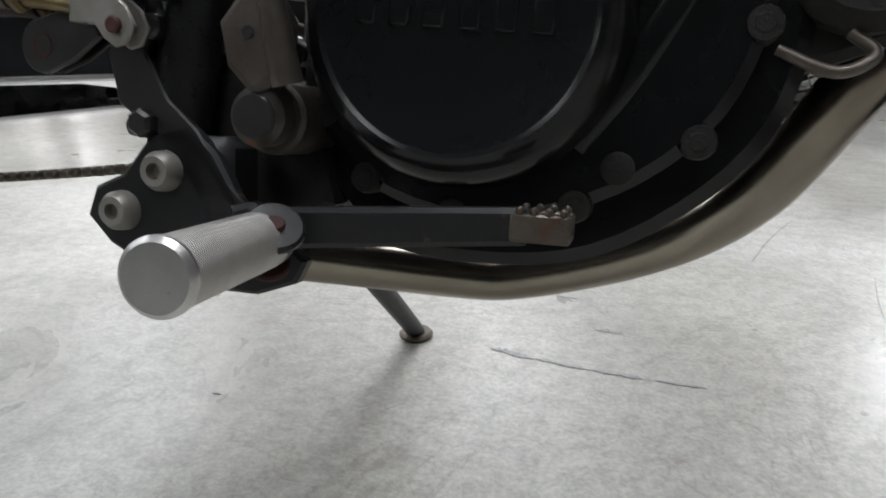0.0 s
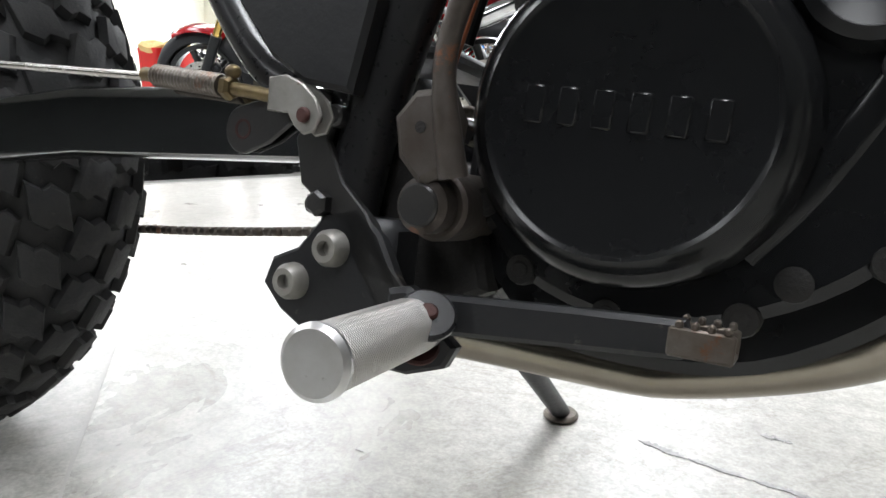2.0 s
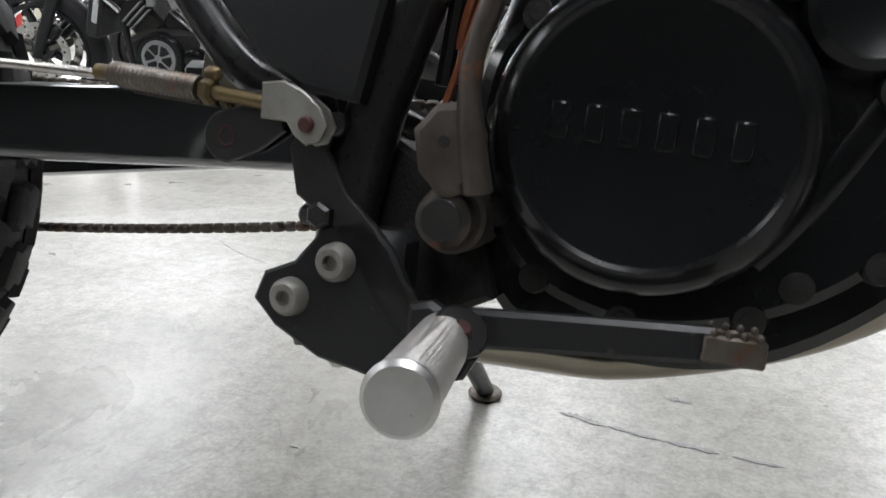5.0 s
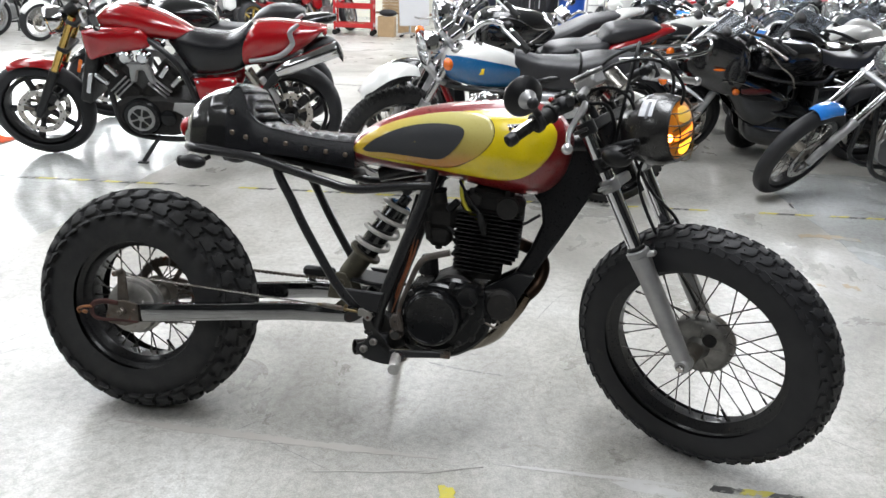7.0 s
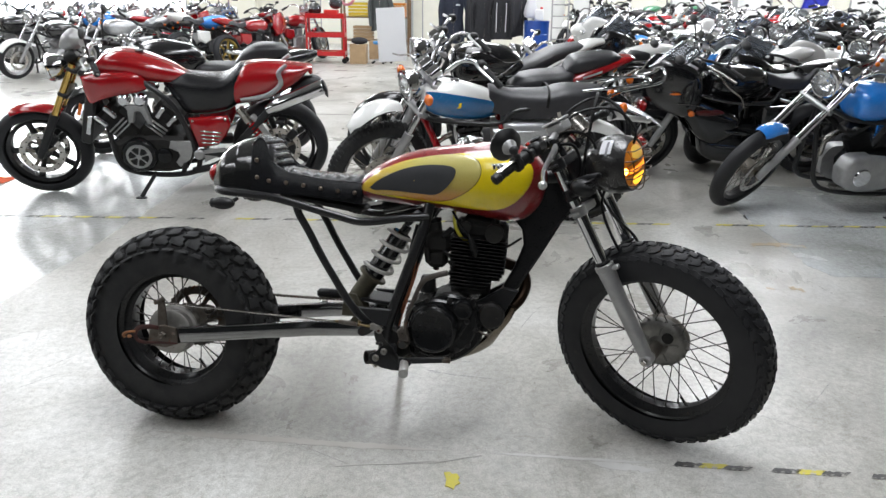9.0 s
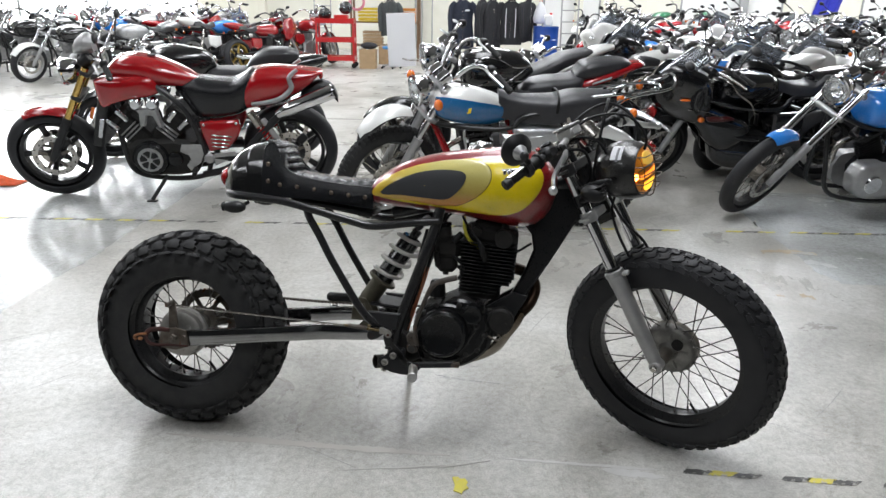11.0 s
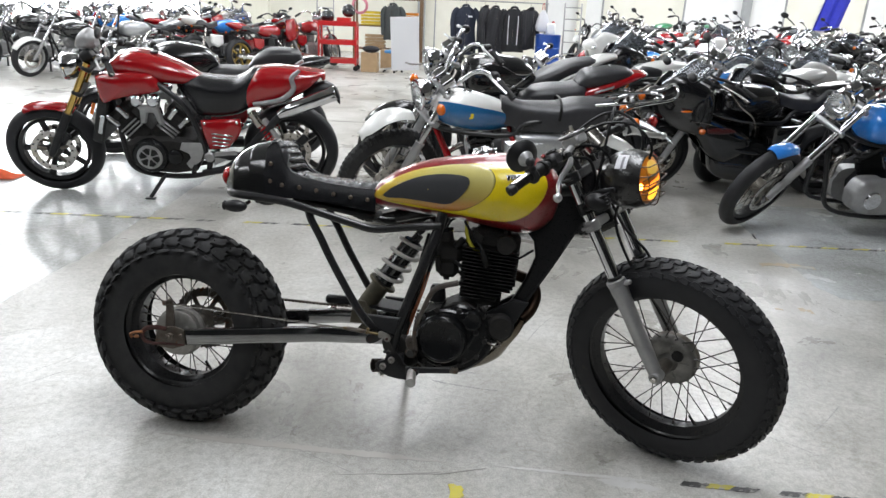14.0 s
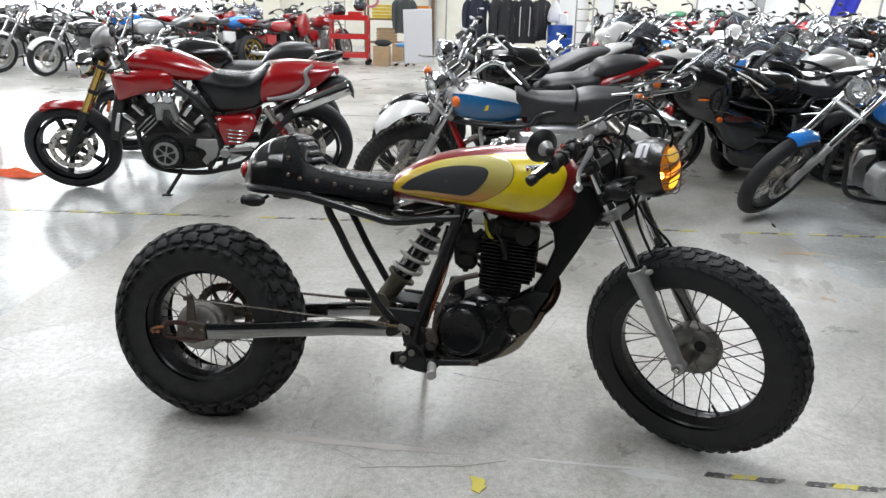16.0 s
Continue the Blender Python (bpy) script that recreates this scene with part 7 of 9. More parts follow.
    if fairing is None:
        for s in (-1, 1):
            ck_ = P("instrument", Shape().rod(H(0.06, s * 0.05, 0.03), H(0.02, s * 0.05, 0.10), 0.042, 0.006, seg=20), CHROME if fork == "chrome" else PLASTIC_BLACK, turn=True)
            if not lite:
              P("dial", Shape().cyl(H(0.0198, s * 0.05, 0.1003), H(0.0194, s * 0.05, 0.1012), 0.036, seg=18), PIN_BLACK, ck_, turn=True)
        hd_ = unit(V(1, 0, -0.08))
        hm_ = Matrix.Translation(Vector(F(0.10, 0, neck - 0.07))) @ Vector(hd_).to_track_quat("X", "Z").to_matrix().to_4x4()
        bw = P("headlight", Shape().lathe([(0.0, -0.095), (0.04, -0.09), (0.07, -0.06), (0.086, -0.01), (0.09, 0.02), (0.095, 0.024), (0.094, 0.038), (0.084, 0.04)], axis="x", seg=32).moved(hm_), CHROME if fork != "black" else BLACK_FRAME, lab="round headlight", turn=True)
        P("reflector", Shape().lathe([(0.084, 0.03), (0.06, 0.0), (0.02, -0.02), (0.0, -0.022)], axis="x", seg=28).moved(hm_), REFLECTOR, bw, turn=True)
        P("lens", Shape().lathe([(0.085, 0.036), (0.06, 0.048), (0.03, 0.054), (0.0, 0.055)], axis="x", seg=28).moved(hm_), LAMP_GLASS, bw, turn=True)
        for s in (-1, 1) if blinkers else ():
            ii = P("front_indicator", Shape().ball(F(0.07, s * (fo + 0.10), neck - (0.10 if lite else 0.06)), 0.020 if lite else 0.035, 14, (0.75, 1, 1)), AMBER_OFF, turn=True)
            if not lite:
              P("stem", Shape().cyl(F(0.03, s * fo, neck - 0.06), F(0.06, s * (fo + 0.09), neck - 0.06), 0.008, seg=8), CHROME_DULL, ii, turn=True)
    if body:
        body(P, PT, b)
        return b
    # tank
    x0, x1, zb, zt, hwid = tank
    st_ = [(0.0, 0.42, 0.30, 0.55), (0.06, 0.30, 0.45, 0.72), (0.2, 0.12, 0.66, 0.9), (0.4, 0.03, 0.86, 0.97), (0.62, 0.0, 1.0, 1.0), (0.82, 0.04, 0.98, 0.97), (0.94, 0.16, 0.82, 0.86), (1.0, 0.40, 0.45, 0.70)]
    ln = smooth_line([V(x0 + (x1 - x0) * u, zb + (zt - zb) * lo_, hwid * wd) for u, lo_, wd, hi in st_], 4)
    hi_ = smooth_line([V(x0 + (x1 - x0) * u, zb + (zt - zb) * hi, 0) for u, lo_, wd, hi in st_], 4)
    rings = []
    for p_, q_ in zip(ln, hi_):
        c_, h_ = (p_[1] + q_[1]) / 2, max(0.01, (q_[1] - p_[1]) / 2)
        rings.append([(p_[0], p_[2] * math.copysign(abs(math.cos(a)) ** 0.8, math.cos(a)), c_ + h_ * math.copysign(abs(math.sin(a)) ** 0.8, math.sin(a))) for a in [2 * math.pi * k / 28 for k in range(28)]])
    if tilt:
        ca_, sa2 = math.cos(radians(tilt)), math.sin(radians(tilt))
        px_, pz_ = (x0 + x1) / 2, (zb + zt) / 2
        rings = [[(px_ + (q[0] - px_) * ca_ - (q[2] - pz_) * sa2, q[1], pz_ + (q[0] - px_) * sa2 + (q[2] - pz_) * ca_) for q in r] for r in rings]
    tk = P("fuel_tank", Shape().rings(rings), TP_, sharp=60)
    P("filler_cap", Shape().rod((x0 + 0.60 * (x1 - x0), 0, zt - 0.006), (x0 + 0.60 * (x1 - x0), 0, zt + 0.012), 0.035, 0.004, seg=20), CHROME, tk)
    if tank_panel2:
        for s in (-1, 1):
            ol = []
            n = len(rings)
            i0, i1 = int(n * 0.16), int(n * 0.90)
            rows = []
            for i in range(i0, i1):
                r_ = rings[i]
                idx = range(12, 19) if s < 0 else [k % 28 for k in range(24, 31)]
                rows.append([V(*r_[k]) + V(0, s * 0.003, 0) for k in idx])
            P("tank_stripe", Shape().rings(rows, closed=False, caps=False), PAINTS[tank_panel2], tk, sharp=60)
            ew = rings[len(rings) // 2][14 if s < 0 else 0]
            P("emblem", Shape().plate([(ew[0] + 0.005, ew[2] - 0.014), (ew[0] + 0.045, ew[2] - 0.018), (ew[0] + 0.065, ew[2] + 0.004), (ew[0] + 0.050, ew[2] + 0.008), (ew[0], ew[2] + 0.018)], s * (abs(ew[1]) + 0.001), s * (abs(ew[1]) + 0.006), 0.001), TANK_YELLOW, tk, "plain yellow wing-shaped tank emblem")
    if flames:
        n = len(rings)
        for s in (-1, 1):
            for shift, amp, ph in ((0, 1.6, 0.0), (2, 1.2, 1.4), (-2, 1.4, 2.6)):
                pts_ = []
                for q in range(9):
                    u = 0.18 + 0.66 * q / 8
                    k = (14 if s < 0 else 28) + shift + amp * math.sin(5.5 * u * 2 + ph) * s
                    r_ = rings[int(n * u)]
                    k0 = int(math.floor(k))
                    p_ = V(*r_[k0 % 28]) * (1 - (k - k0)) + V(*r_[(k0 + 1) % 28]) * (k - k0)
                    pts_.append(p_ + V(0, s * 0.003, 0.001))
                P("flame_line", Shape().tube(pts_, 0.004, seg=5, n=3), CHROME, tk, "pale flame outline")
    # seat and tail
    sx0, sx1, sz = seat
    rows = []
    for i in range(25):
        u = i / 24
        x = sx0 + (sx1 - sx0) * u
        t = sz + step / (1 + math.exp((u - 0.42) * 26)) + 0.03 * max(0, u - 0.8) / 0.2
        w = 0.075 + 0.055 * math.sin(math.pi * min(1, 0.25 + u * 0.8)) if u > 0.05 else 0.07
        lo_ = t - pad
        rows.append([(x, w * math.copysign(abs(math.cos(a)) ** 0.5, math.cos(a)), lo_ + (t - lo_) * math.sin(a) ** 0.45) for a in [math.pi * k / 16 for k in range(17)]])
    if saddle:
        saddle(P)
    else:
        P("seat", Shape().rings(rows), SEAT_VINYL, lab="grey-black padded seat", sharp=60)
    if extra:
        extra(P, b)
    if skirt:
        for s in (-1, 1):
            P("seat_skirt", Shape().plate([(sx0 + 0.20, sz + 0.02), (sx0 + 0.34, sz - 0.01), (sx1 - 0.02, sz - 0.03), (sx1 - 0.04, sz - 0.10), (sx0 + 0.34, sz - 0.20), (sx0 + 0.18, sz - 0.18)], s * 0.10, s * 0.145, 0.02), SEAT_VINYL)
    if tail == "cowl":
        rows = []
        for i in range(19):
            u = i / 18
            x = sx0 + 0.26 - 0.48 * (0.75 + 0.25 * tail_size) * u
            g = math.sin(math.pi * min(1.0, 0.10 + 0.9 * u)) ** 0.6
            zc = sz - 0.045 + step * 0.7 + 0.085 * u * tail_size
            w, h = 0.035 + 0.095 * g * (1 - 0.35 * u), tail_size * 0.072 * g * (1 - 0.25 * u) + 0.010
            rows.append([(x, w * math.copysign(abs(math.cos(a)) ** 0.8, math.cos(a)), zc + h * math.sin(a)) for a in [2 * math.pi * k / 20 for k in range(20)]])
        tc = P("tail_cowl", Shape().rings(rows), PT, sharp=60)
        P("tail_light", Shape().ball((sx0 - 0.20, 0, sz + 0.03 + step * 0.7), 0.035, 12, (0.5, 1.4, 0.8)), RED_LENS, tc)
    if rear_fender:
        P("rear_fender", fender_arc((0, 0, rr), rr + 0.05, wr + 0.04, 40, 168), CHROME if rear_fender == "chrome" else PAINTS["white"] if rear_fender == "white" else PT, sharp=60)
        P("tail_light", Shape().box((-rr * 0.93 - 0.07, 0, rr + 0.22), (0.05, 0.11, 0.08), 0.02), RED_LENS)
    for s in (-1, 1):
        ii = P("rear_indicator", Shape().ball((sx0 - 0.12, s * 0.16, sz - 0.06), 0.020 if lite else 0.032, 12, (0.8, 1, 1)), AMBER_OFF)
        if not lite:
          P("stem", Shape().cyl((sx0 - 0.08, s * 0.08, sz - 0.06), (sx0 - 0.115, s * 0.14, sz - 0.06), 0.008, seg=8), BLACK_SATIN, ii)
    if rail:
        for s in (-1, 1):
            P("grab_rail", Shape().tube([(sx0 + 0.22, s * 0.14, sz - 0.02), (sx0 + 0.05, s * 0.16, sz - 0.01), (sx0 - 0.08, s * 0.15, sz + 0.06), (sx0 - 0.14, s * 0.11, sz + 0.13)], [0.013, 0.016, 0.016, 0.012], seg=10), ALLOY_SILVER, lab="silver grab rail")
    if rack:
        P("rack_loop", Shape().tube([(sx0 + 0.06, -0.12, sz - 0.10), (sx0 - 0.08, -0.125, sz + 0.02), (sx0 - 0.33, -0.115, sz + 0.08), (sx0 - 0.37, -0.05, sz + 0.13), (sx0 - 0.37, 0.05, sz + 0.13), (sx0 - 0.33, 0.115, sz + 0.08), (sx0 - 0.08, 0.125, sz + 0.02), (sx0 + 0.06, 0.12, sz - 0.10)], 0.008, seg=8), CHROME)
        P("rear_rack", Shape().tube([(sx0 + 0.12, -0.10, sz + 0.02), (sx0 - 0.10, -0.11, sz + 0.05), (sx0 - 0.28, -0.06, sz + 0.07), (sx0 - 0.28, 0.06, sz + 0.07), (sx0 - 0.10, 0.11, sz + 0.05), (sx0 + 0.12, 0.10, sz + 0.02)], 0.008, seg=8), CHROME)
    # frame, engine
    ex_ = wb * 0.50
    for s in (-1, 1):
        P("frame_tube", Shape().tube([head - up * 0.16, (x1 - 0.04, s * 0.07, zb + 0.02), (x0 + 0.04, s * 0.11, zb + 0.0), (x0 - 0.10, s * 0.10, sz - 0.10), (sx0 - 0.02, s * 0.08, sz - 0.07)], 0.016, seg=10), BLACK_FRAME)
        P("frame_tube", Shape().tube([head - up * 0.17, (wb - 0.40, s * 0.08, 0.44), (wb - 0.48, s * 0.12, 0.22), (ex_ - 0.12, s * 0.13, 0.17), (ex_ - 0.27, s * 0.12, 0.25), (x0 + 0.02, s * 0.115, zb)], 0.016, seg=10), FR_)
        sw_ = P("swing_arm", Shape().tube([(-0.02, s * (wr / 2 + 0.03), rr), (ex_ - 0.25, s * 0.10, 0.36)], [0.02, 0.026], seg=10, smooth=False), BLACK_SATIN if metal != "silver" else ALLOY_SILVER)
        if shocks:
            a0, a1 = V(0.06, s * (wr / 2 + 0.06), rr + 0.04), V(0.20, s * (wr / 2 + 0.055), sz - 0.10)
            d_ = unit(a1 - a0)
            so_ = P("shock", Shape().cyl(a0, a1, 0.018, seg=12).rod(a0 + d_ * 0.02, a0 + d_ * 0.10, 0.026, seg=12), CHROME_DULL)
            e1_, e2_ = V(0, 1, 0), np.cross(d_, V(0, 1, 0))
            ll = np.linalg.norm(a1 - a0)
            P("spring", Shape().tube([a0 + d_ * (0.09 + (ll - 0.13) * k / 84) + 0.030 * (math.cos(k * math.pi / 6) * e1_ + math.sin(k * math.pi / 6) * e2_) for k in range(85)], 0.0055, seg=5, smooth=False), CHROME_DULL, so_)
        if not lite:
          P("foot_peg", Shape().rod((ex_ - 0.22, s * 0.14, 0.31), (ex_ - 0.24, s * 0.24, 0.31), 0.012, seg=10), GRIP_RUBBER)
    cs = Shape().plate([(ex_ - 0.24, 0.27), (ex_ - 0.22, 0.43), (ex_ - 0.08, 0.47), (ex_ + 0.14, 0.45), (ex_ + 0.20, 0.37), (ex_ + 0.17, 0.24), (ex_ + 0.05, 0.19), (ex_ - 0.12, 0.19)], -0.15 * bulk, 0.15 * bulk, 0.03)
    eng = P("crankcase", cs, EM)
    for s in (-1, 1):
        P("engine_cover", Shape().lathe([(0.100, s * 0.145 * bulk), (0.098, s * (0.145 * bulk + 0.022)), (0.084, s * (0.145 * bulk + 0.032)), (0.0, s * (0.145 * bulk + 0.034))], (ex_ + 0.06, 0, 0.335), seg=28), EM, eng)
        if not lite:
          P("engine_cover", Shape().lathe([(0.070, s * 0.145 * bulk), (0.068, s * (0.145 * bulk + 0.016)), (0.055, s * (0.145 * bulk + 0.022)), (0.0, s * (0.145 * bulk + 0.024))], (ex_ - 0.12, 0, 0.325), seg=24), EM, eng)
    banks = {"twin": [(0.04, 14)], "single": [(0.05, 8)], "vtwin": [(0.07, 28), (-0.05, -28)]}[engine]
    for dx_, tilt in banks:
        rot = Matrix.Rotation(radians(tilt), 3, "Y")
        ud = V(*(rot @ Vector((0, 0, 1))))
        base = V(ex_ + dx_, 0, 0.43)
        wide = 0.30 * bulk if engine == "twin" else 0.17
        prof_ = [(0.0, 0.5)]
        for k in range(8):
            h0 = 0.022 + 0.018 * k
            prof_ += [(h0, 0.5), (h0 + 0.001, 0.64), (h0 + 0.006, 0.64), (h0 + 0.007, 0.5)]
        prof_ += [(0.22, 0.5)]
        rx_, ry_ = V(*(rot @ Vector((1, 0, 0)))), V(0, 1, 0)
        cyl_sh = Shape().rings([[base + ud * h_ + rx_ * (0.26 * q * cx) + ry_ * (wide * 0.78 * q * cy) for cx, cy in ((-0.5, -0.42), (-0.42, -0.5), (0.42, -0.5), (0.5, -0.42), (0.5, 0.42), (0.42, 0.5), (-0.42, 0.5), (-0.5, 0.42))] for h_, q in prof_])
        P("cylinder", cyl_sh, EM, eng)
        P("cylinder_head", Shape().box(base + ud * 0.215, (0.17, wide * 0.95, 0.06), 0.02, rot), EM, eng)
    if side:
        for s in (-1, 1):
            P("side_panel", Shape().plate([(x0 - 0.20, zb - 0.01), (x0 + 0.06, zb - 0.03), (x0 + 0.05, zb - 0.17), (x0 - 0.08, zb - 0.22), (x0 - 0.20, zb - 0.16)], s * 0.10, s * 0.15, 0.018), PAINTS[panel] if panel else PT)
    # exhausts
    for s in ((-1, 1) if muffler in ("both", "twin_up") else (-1,)):
        hx = P("exhaust_pipe", Shape().tube([(ex_ + 0.18, s * 0.09, 0.56), (ex_ + 0.28, s * 0.10, 0.48), (ex_ + 0.25, s * 0.12, 0.28), (ex_ + 0.10, s * 0.15, 0.20), (ex_ - 0.20, s * 0.17, 0.23)], 0.02, seg=12), CHROME if metal != "black" else CHROME_DULL)
        if muffler in ("up", "twin_up"):
            P("muffler", Shape().tube([(ex_ - 0.20, s * 0.17, 0.23), (0.20, s * 0.19, 0.42), (-0.05, s * 0.19, 0.58), (-0.22, s * 0.19, 0.66)], [0.022, 0.035, 0.052, 0.052], seg=18, n=4), CHROME, hx)
        elif muffler == "low" or muffler == "both":
            P("muffler", Shape().tube([(ex_ - 0.20, s * 0.17, 0.23), (0.28, s * 0.18, 0.25), (-0.05, s * 0.19, 0.29), (-0.20, s * 0.19, 0.32)], [0.022, 0.045, 0.048, 0.04], seg=18, n=4), CHROME if metal != "black" else BLACK_SATIN, hx)
    # fairings
    if fairing:
        outs = [[(wb + 0.14, 0.80), (wb - 0.02, 0.98), (wb - 0.28, 0.90), (wb - 0.34, 0.70), (wb - 0.26, 0.55), (wb - 0.05, 0.58), (wb + 0.10, 0.68)]]
        if fairing == "full" and lite:
            outs.append([(wb - 0.08, 0.60), (wb - 0.30, 0.66), (ex_ + 0.10, 0.60), (ex_ - 0.10, 0.50), (ex_ - 0.14, 0.26), (ex_ + 0.06, 0.17), (wb - 0.46, 0.22), (wb - 0.36, 0.44)])
        if fairing == "full" and not lite:
            outs.append([(wb - 0.10, 0.66), (wb - 0.20, 0.72), (wb - 0.42, 0.66), (ex_ + 0.02, 0.52), (ex_ + 0.04, 0.40), (wb - 0.52, 0.30), (wb - 0.36, 0.38), (wb - 0.26, 0.50)])
        for j, ol in enumerate(outs):
            for s in (-1, 1):
                e_ = smooth_line([V(*q) for q in ol + ol[:1]], 5)[:-1]
                c_ = sum(e_) / len(e_)
                base_y = (0.03 if j == 0 else 0.16)
                rr_ = []
                for k in (0.02, 0.35, 0.6, 0.8, 0.92, 1.0):
                    row = []
                    for e in e_:
                        q = c_ + (e - c_) * k
                        nose = max(0.0, min(1.0, (wb + 0.15 - q[0]) / 0.40)) if j == 0 else 1.0
                        row.append((q[0], s * (base_y + 0.16 * nose ** 0.7 * (1 if j == 0 else 0.0) + 0.05 * math.sqrt(max(0, 1 - k * k))), q[1]))
                    rr_.append(row)
                rr_.append([(q[0], q[1] - s * 0.03, q[2]) for q in rr_[-1]])
                P("fairing_panel", Shape().rings(rr_), FAIRING_BLACK if paint == "black" and j else PT, sharp=60)
            if j == 1 and not lite:
                for s in (-1, 1):
                    P("belly_pan", pillow([(wb - 0.40, 0.34), (wb - 0.56, 0.33), (wb - 0.80, 0.30), (wb - 0.84, 0.20), (wb - 0.66, 0.15), (wb - 0.46, 0.20)], s, 0.12, 0.19), FAIRING_BLACK, lab="scuffed black belly pan", sharp=60)
                    P("vent", Shape().plate([(wb - 0.30, 0.55), (wb - 0.44, 0.57), (wb - 0.60, 0.52), (wb - 0.46, 0.515)], s * 0.19, s * 0.216, 0.003), GRIP_RUBBER, lab="black air vent")
                    P("fairing_line", Shape().tube([(wb - 0.14, s * 0.222, 0.66), (wb - 0.30, s * 0.224, 0.645), (wb - 0.50, s * 0.222, 0.575)], 0.004, seg=6), CHROME_DULL, lab="thin bright trim line")
                    P("mirror", Shape().ball((wb - 0.06, s * 0.30, 1.02), 0.06, 14, (0.5, 1.2, 0.6)), BLACK_SATIN)
        P("fairing_nose", Shape().ball((wb + 0.04, 0, 0.80), 0.12, 18, (1.35, 1.0, 0.70)), PT, sharp=60)
        for s in (-1, 1):
            P("headlight", Shape().ball((wb + 0.095, s * 0.075, 0.79), 0.055, 14, (0.8, 1.1, 0.55)), REFLECTOR)
            P("front_indicator", Shape().ball((wb - 0.10, s * 0.23, 0.74), 0.018, 10, (2.6, 0.7, 0.5)), AMBER_OFF)
        scr = []
        for i in range(7):
            u = i / 6
            scr.append([(wb + 0.06 - 0.24 * u - 0.10 * q * q, 0.17 * q, 0.90 + 0.20 * u - 0.05 * q * q) for q in np.linspace(-1, 1, 11)])
        rows2 = [r + [(x - 0.006, y, z - 0.003) for x, y, z in r[::-1]] for r in scr]
        P("windscreen", Shape().rings(rows2), SCREEN, sharp=60)
    if screen:
        P("windscreen", Shape().box((1.43, -0.235, 0.965), (0.195, 0.008, 0.36), 0.003, Matrix.Rotation(0.03, 3, "X") @ Matrix.Rotation(0.05, 3, "Y")), SCREEN_WHITE, lab="flat milky white wind board")
        P("board_stay", Shape().tube([(1.42, -0.228, 0.84), (1.36, -0.10, 0.86), head], 0.006, seg=8), CHROME_DULL)
    # stand
    inv = b.matrix_basis.inverted()
    top_ = V(ex_ - 0.16, 0.12, 0.24)
    ft = b.matrix_basis @ Vector((ex_ - 0.10, 0.10 + stand_y * 0.6, 0))
    ft.z = 0.0
    ft = inv @ ft
    un_ = inv.to_3x3() @ Vector((0, 0, 1))
    so = P("side_stand", Shape().tube([top_, tuple(ft + un_ * 0.012)], 0.013, seg=10, smooth=False), BLACK_SATIN)
    P("stand_foot", Shape().box(tuple(ft + un_ * 0.006), (0.06, 0.035, 0.010), 0.004, (inv.to_3x3())), BLACK_SATIN, so)
    return b


def at(front, rear_or_heading, wb=None):
    """Pose of a motorcycle from where its front tyre stands and its heading in degrees."""
    a = radians(rear_or_heading)
    return pose(front[0] - wb * math.cos(a), front[1] - wb * math.sin(a), 0, 0, 0, rear_or_heading)


def loft(stations, power=0.75, seg=28):
    """A full-width body from stations of (x, lower z, upper z, half width)."""
    line = smooth_line([V(*q) for q in stations], 4) if len(stations) > 2 else stations
    ex2 = smooth_line([V(q[0], q[3], 0) for q in stations], 4)
    rings = []
    for q, w in zip(line, ex2):
        c, h = (q[1] + q[2]) / 2, max(0.004, (q[2] - q[1]) / 2)
        rings.append([(q[0], w[1] * math.copysign(abs(math.cos(a)) ** power, math.cos(a)), c + h * math.copysign(abs(math.sin(a)) ** power, math.sin(a))) for a in [2 * math.pi * k / seg for k in range(seg)]])
    return Shape().rings(rings)


def pillow(outline, s, inner, outer, n=5):
    """A bulging side panel inside an outline of (x, z)."""
    e_ = smooth_line([V(*q) for q in outline + outline[:1]], n)[:-1]
    c_ = sum(e_) / len(e_)
    rr_ = [[(q[0], s * (inner + (outer - inner) * (0.35 + 0.65 * math.sqrt(max(0, 1 - k ** 3)))), q[1]) for q in [c_ + (e - c_) * k for e in e_]] for k in (0.02, 0.4, 0.7, 0.86, 0.95, 1.0)]
    return Shape().rings(rr_ + [[(e[0], s * inner * 0.5, e[1]) for e in e_]])


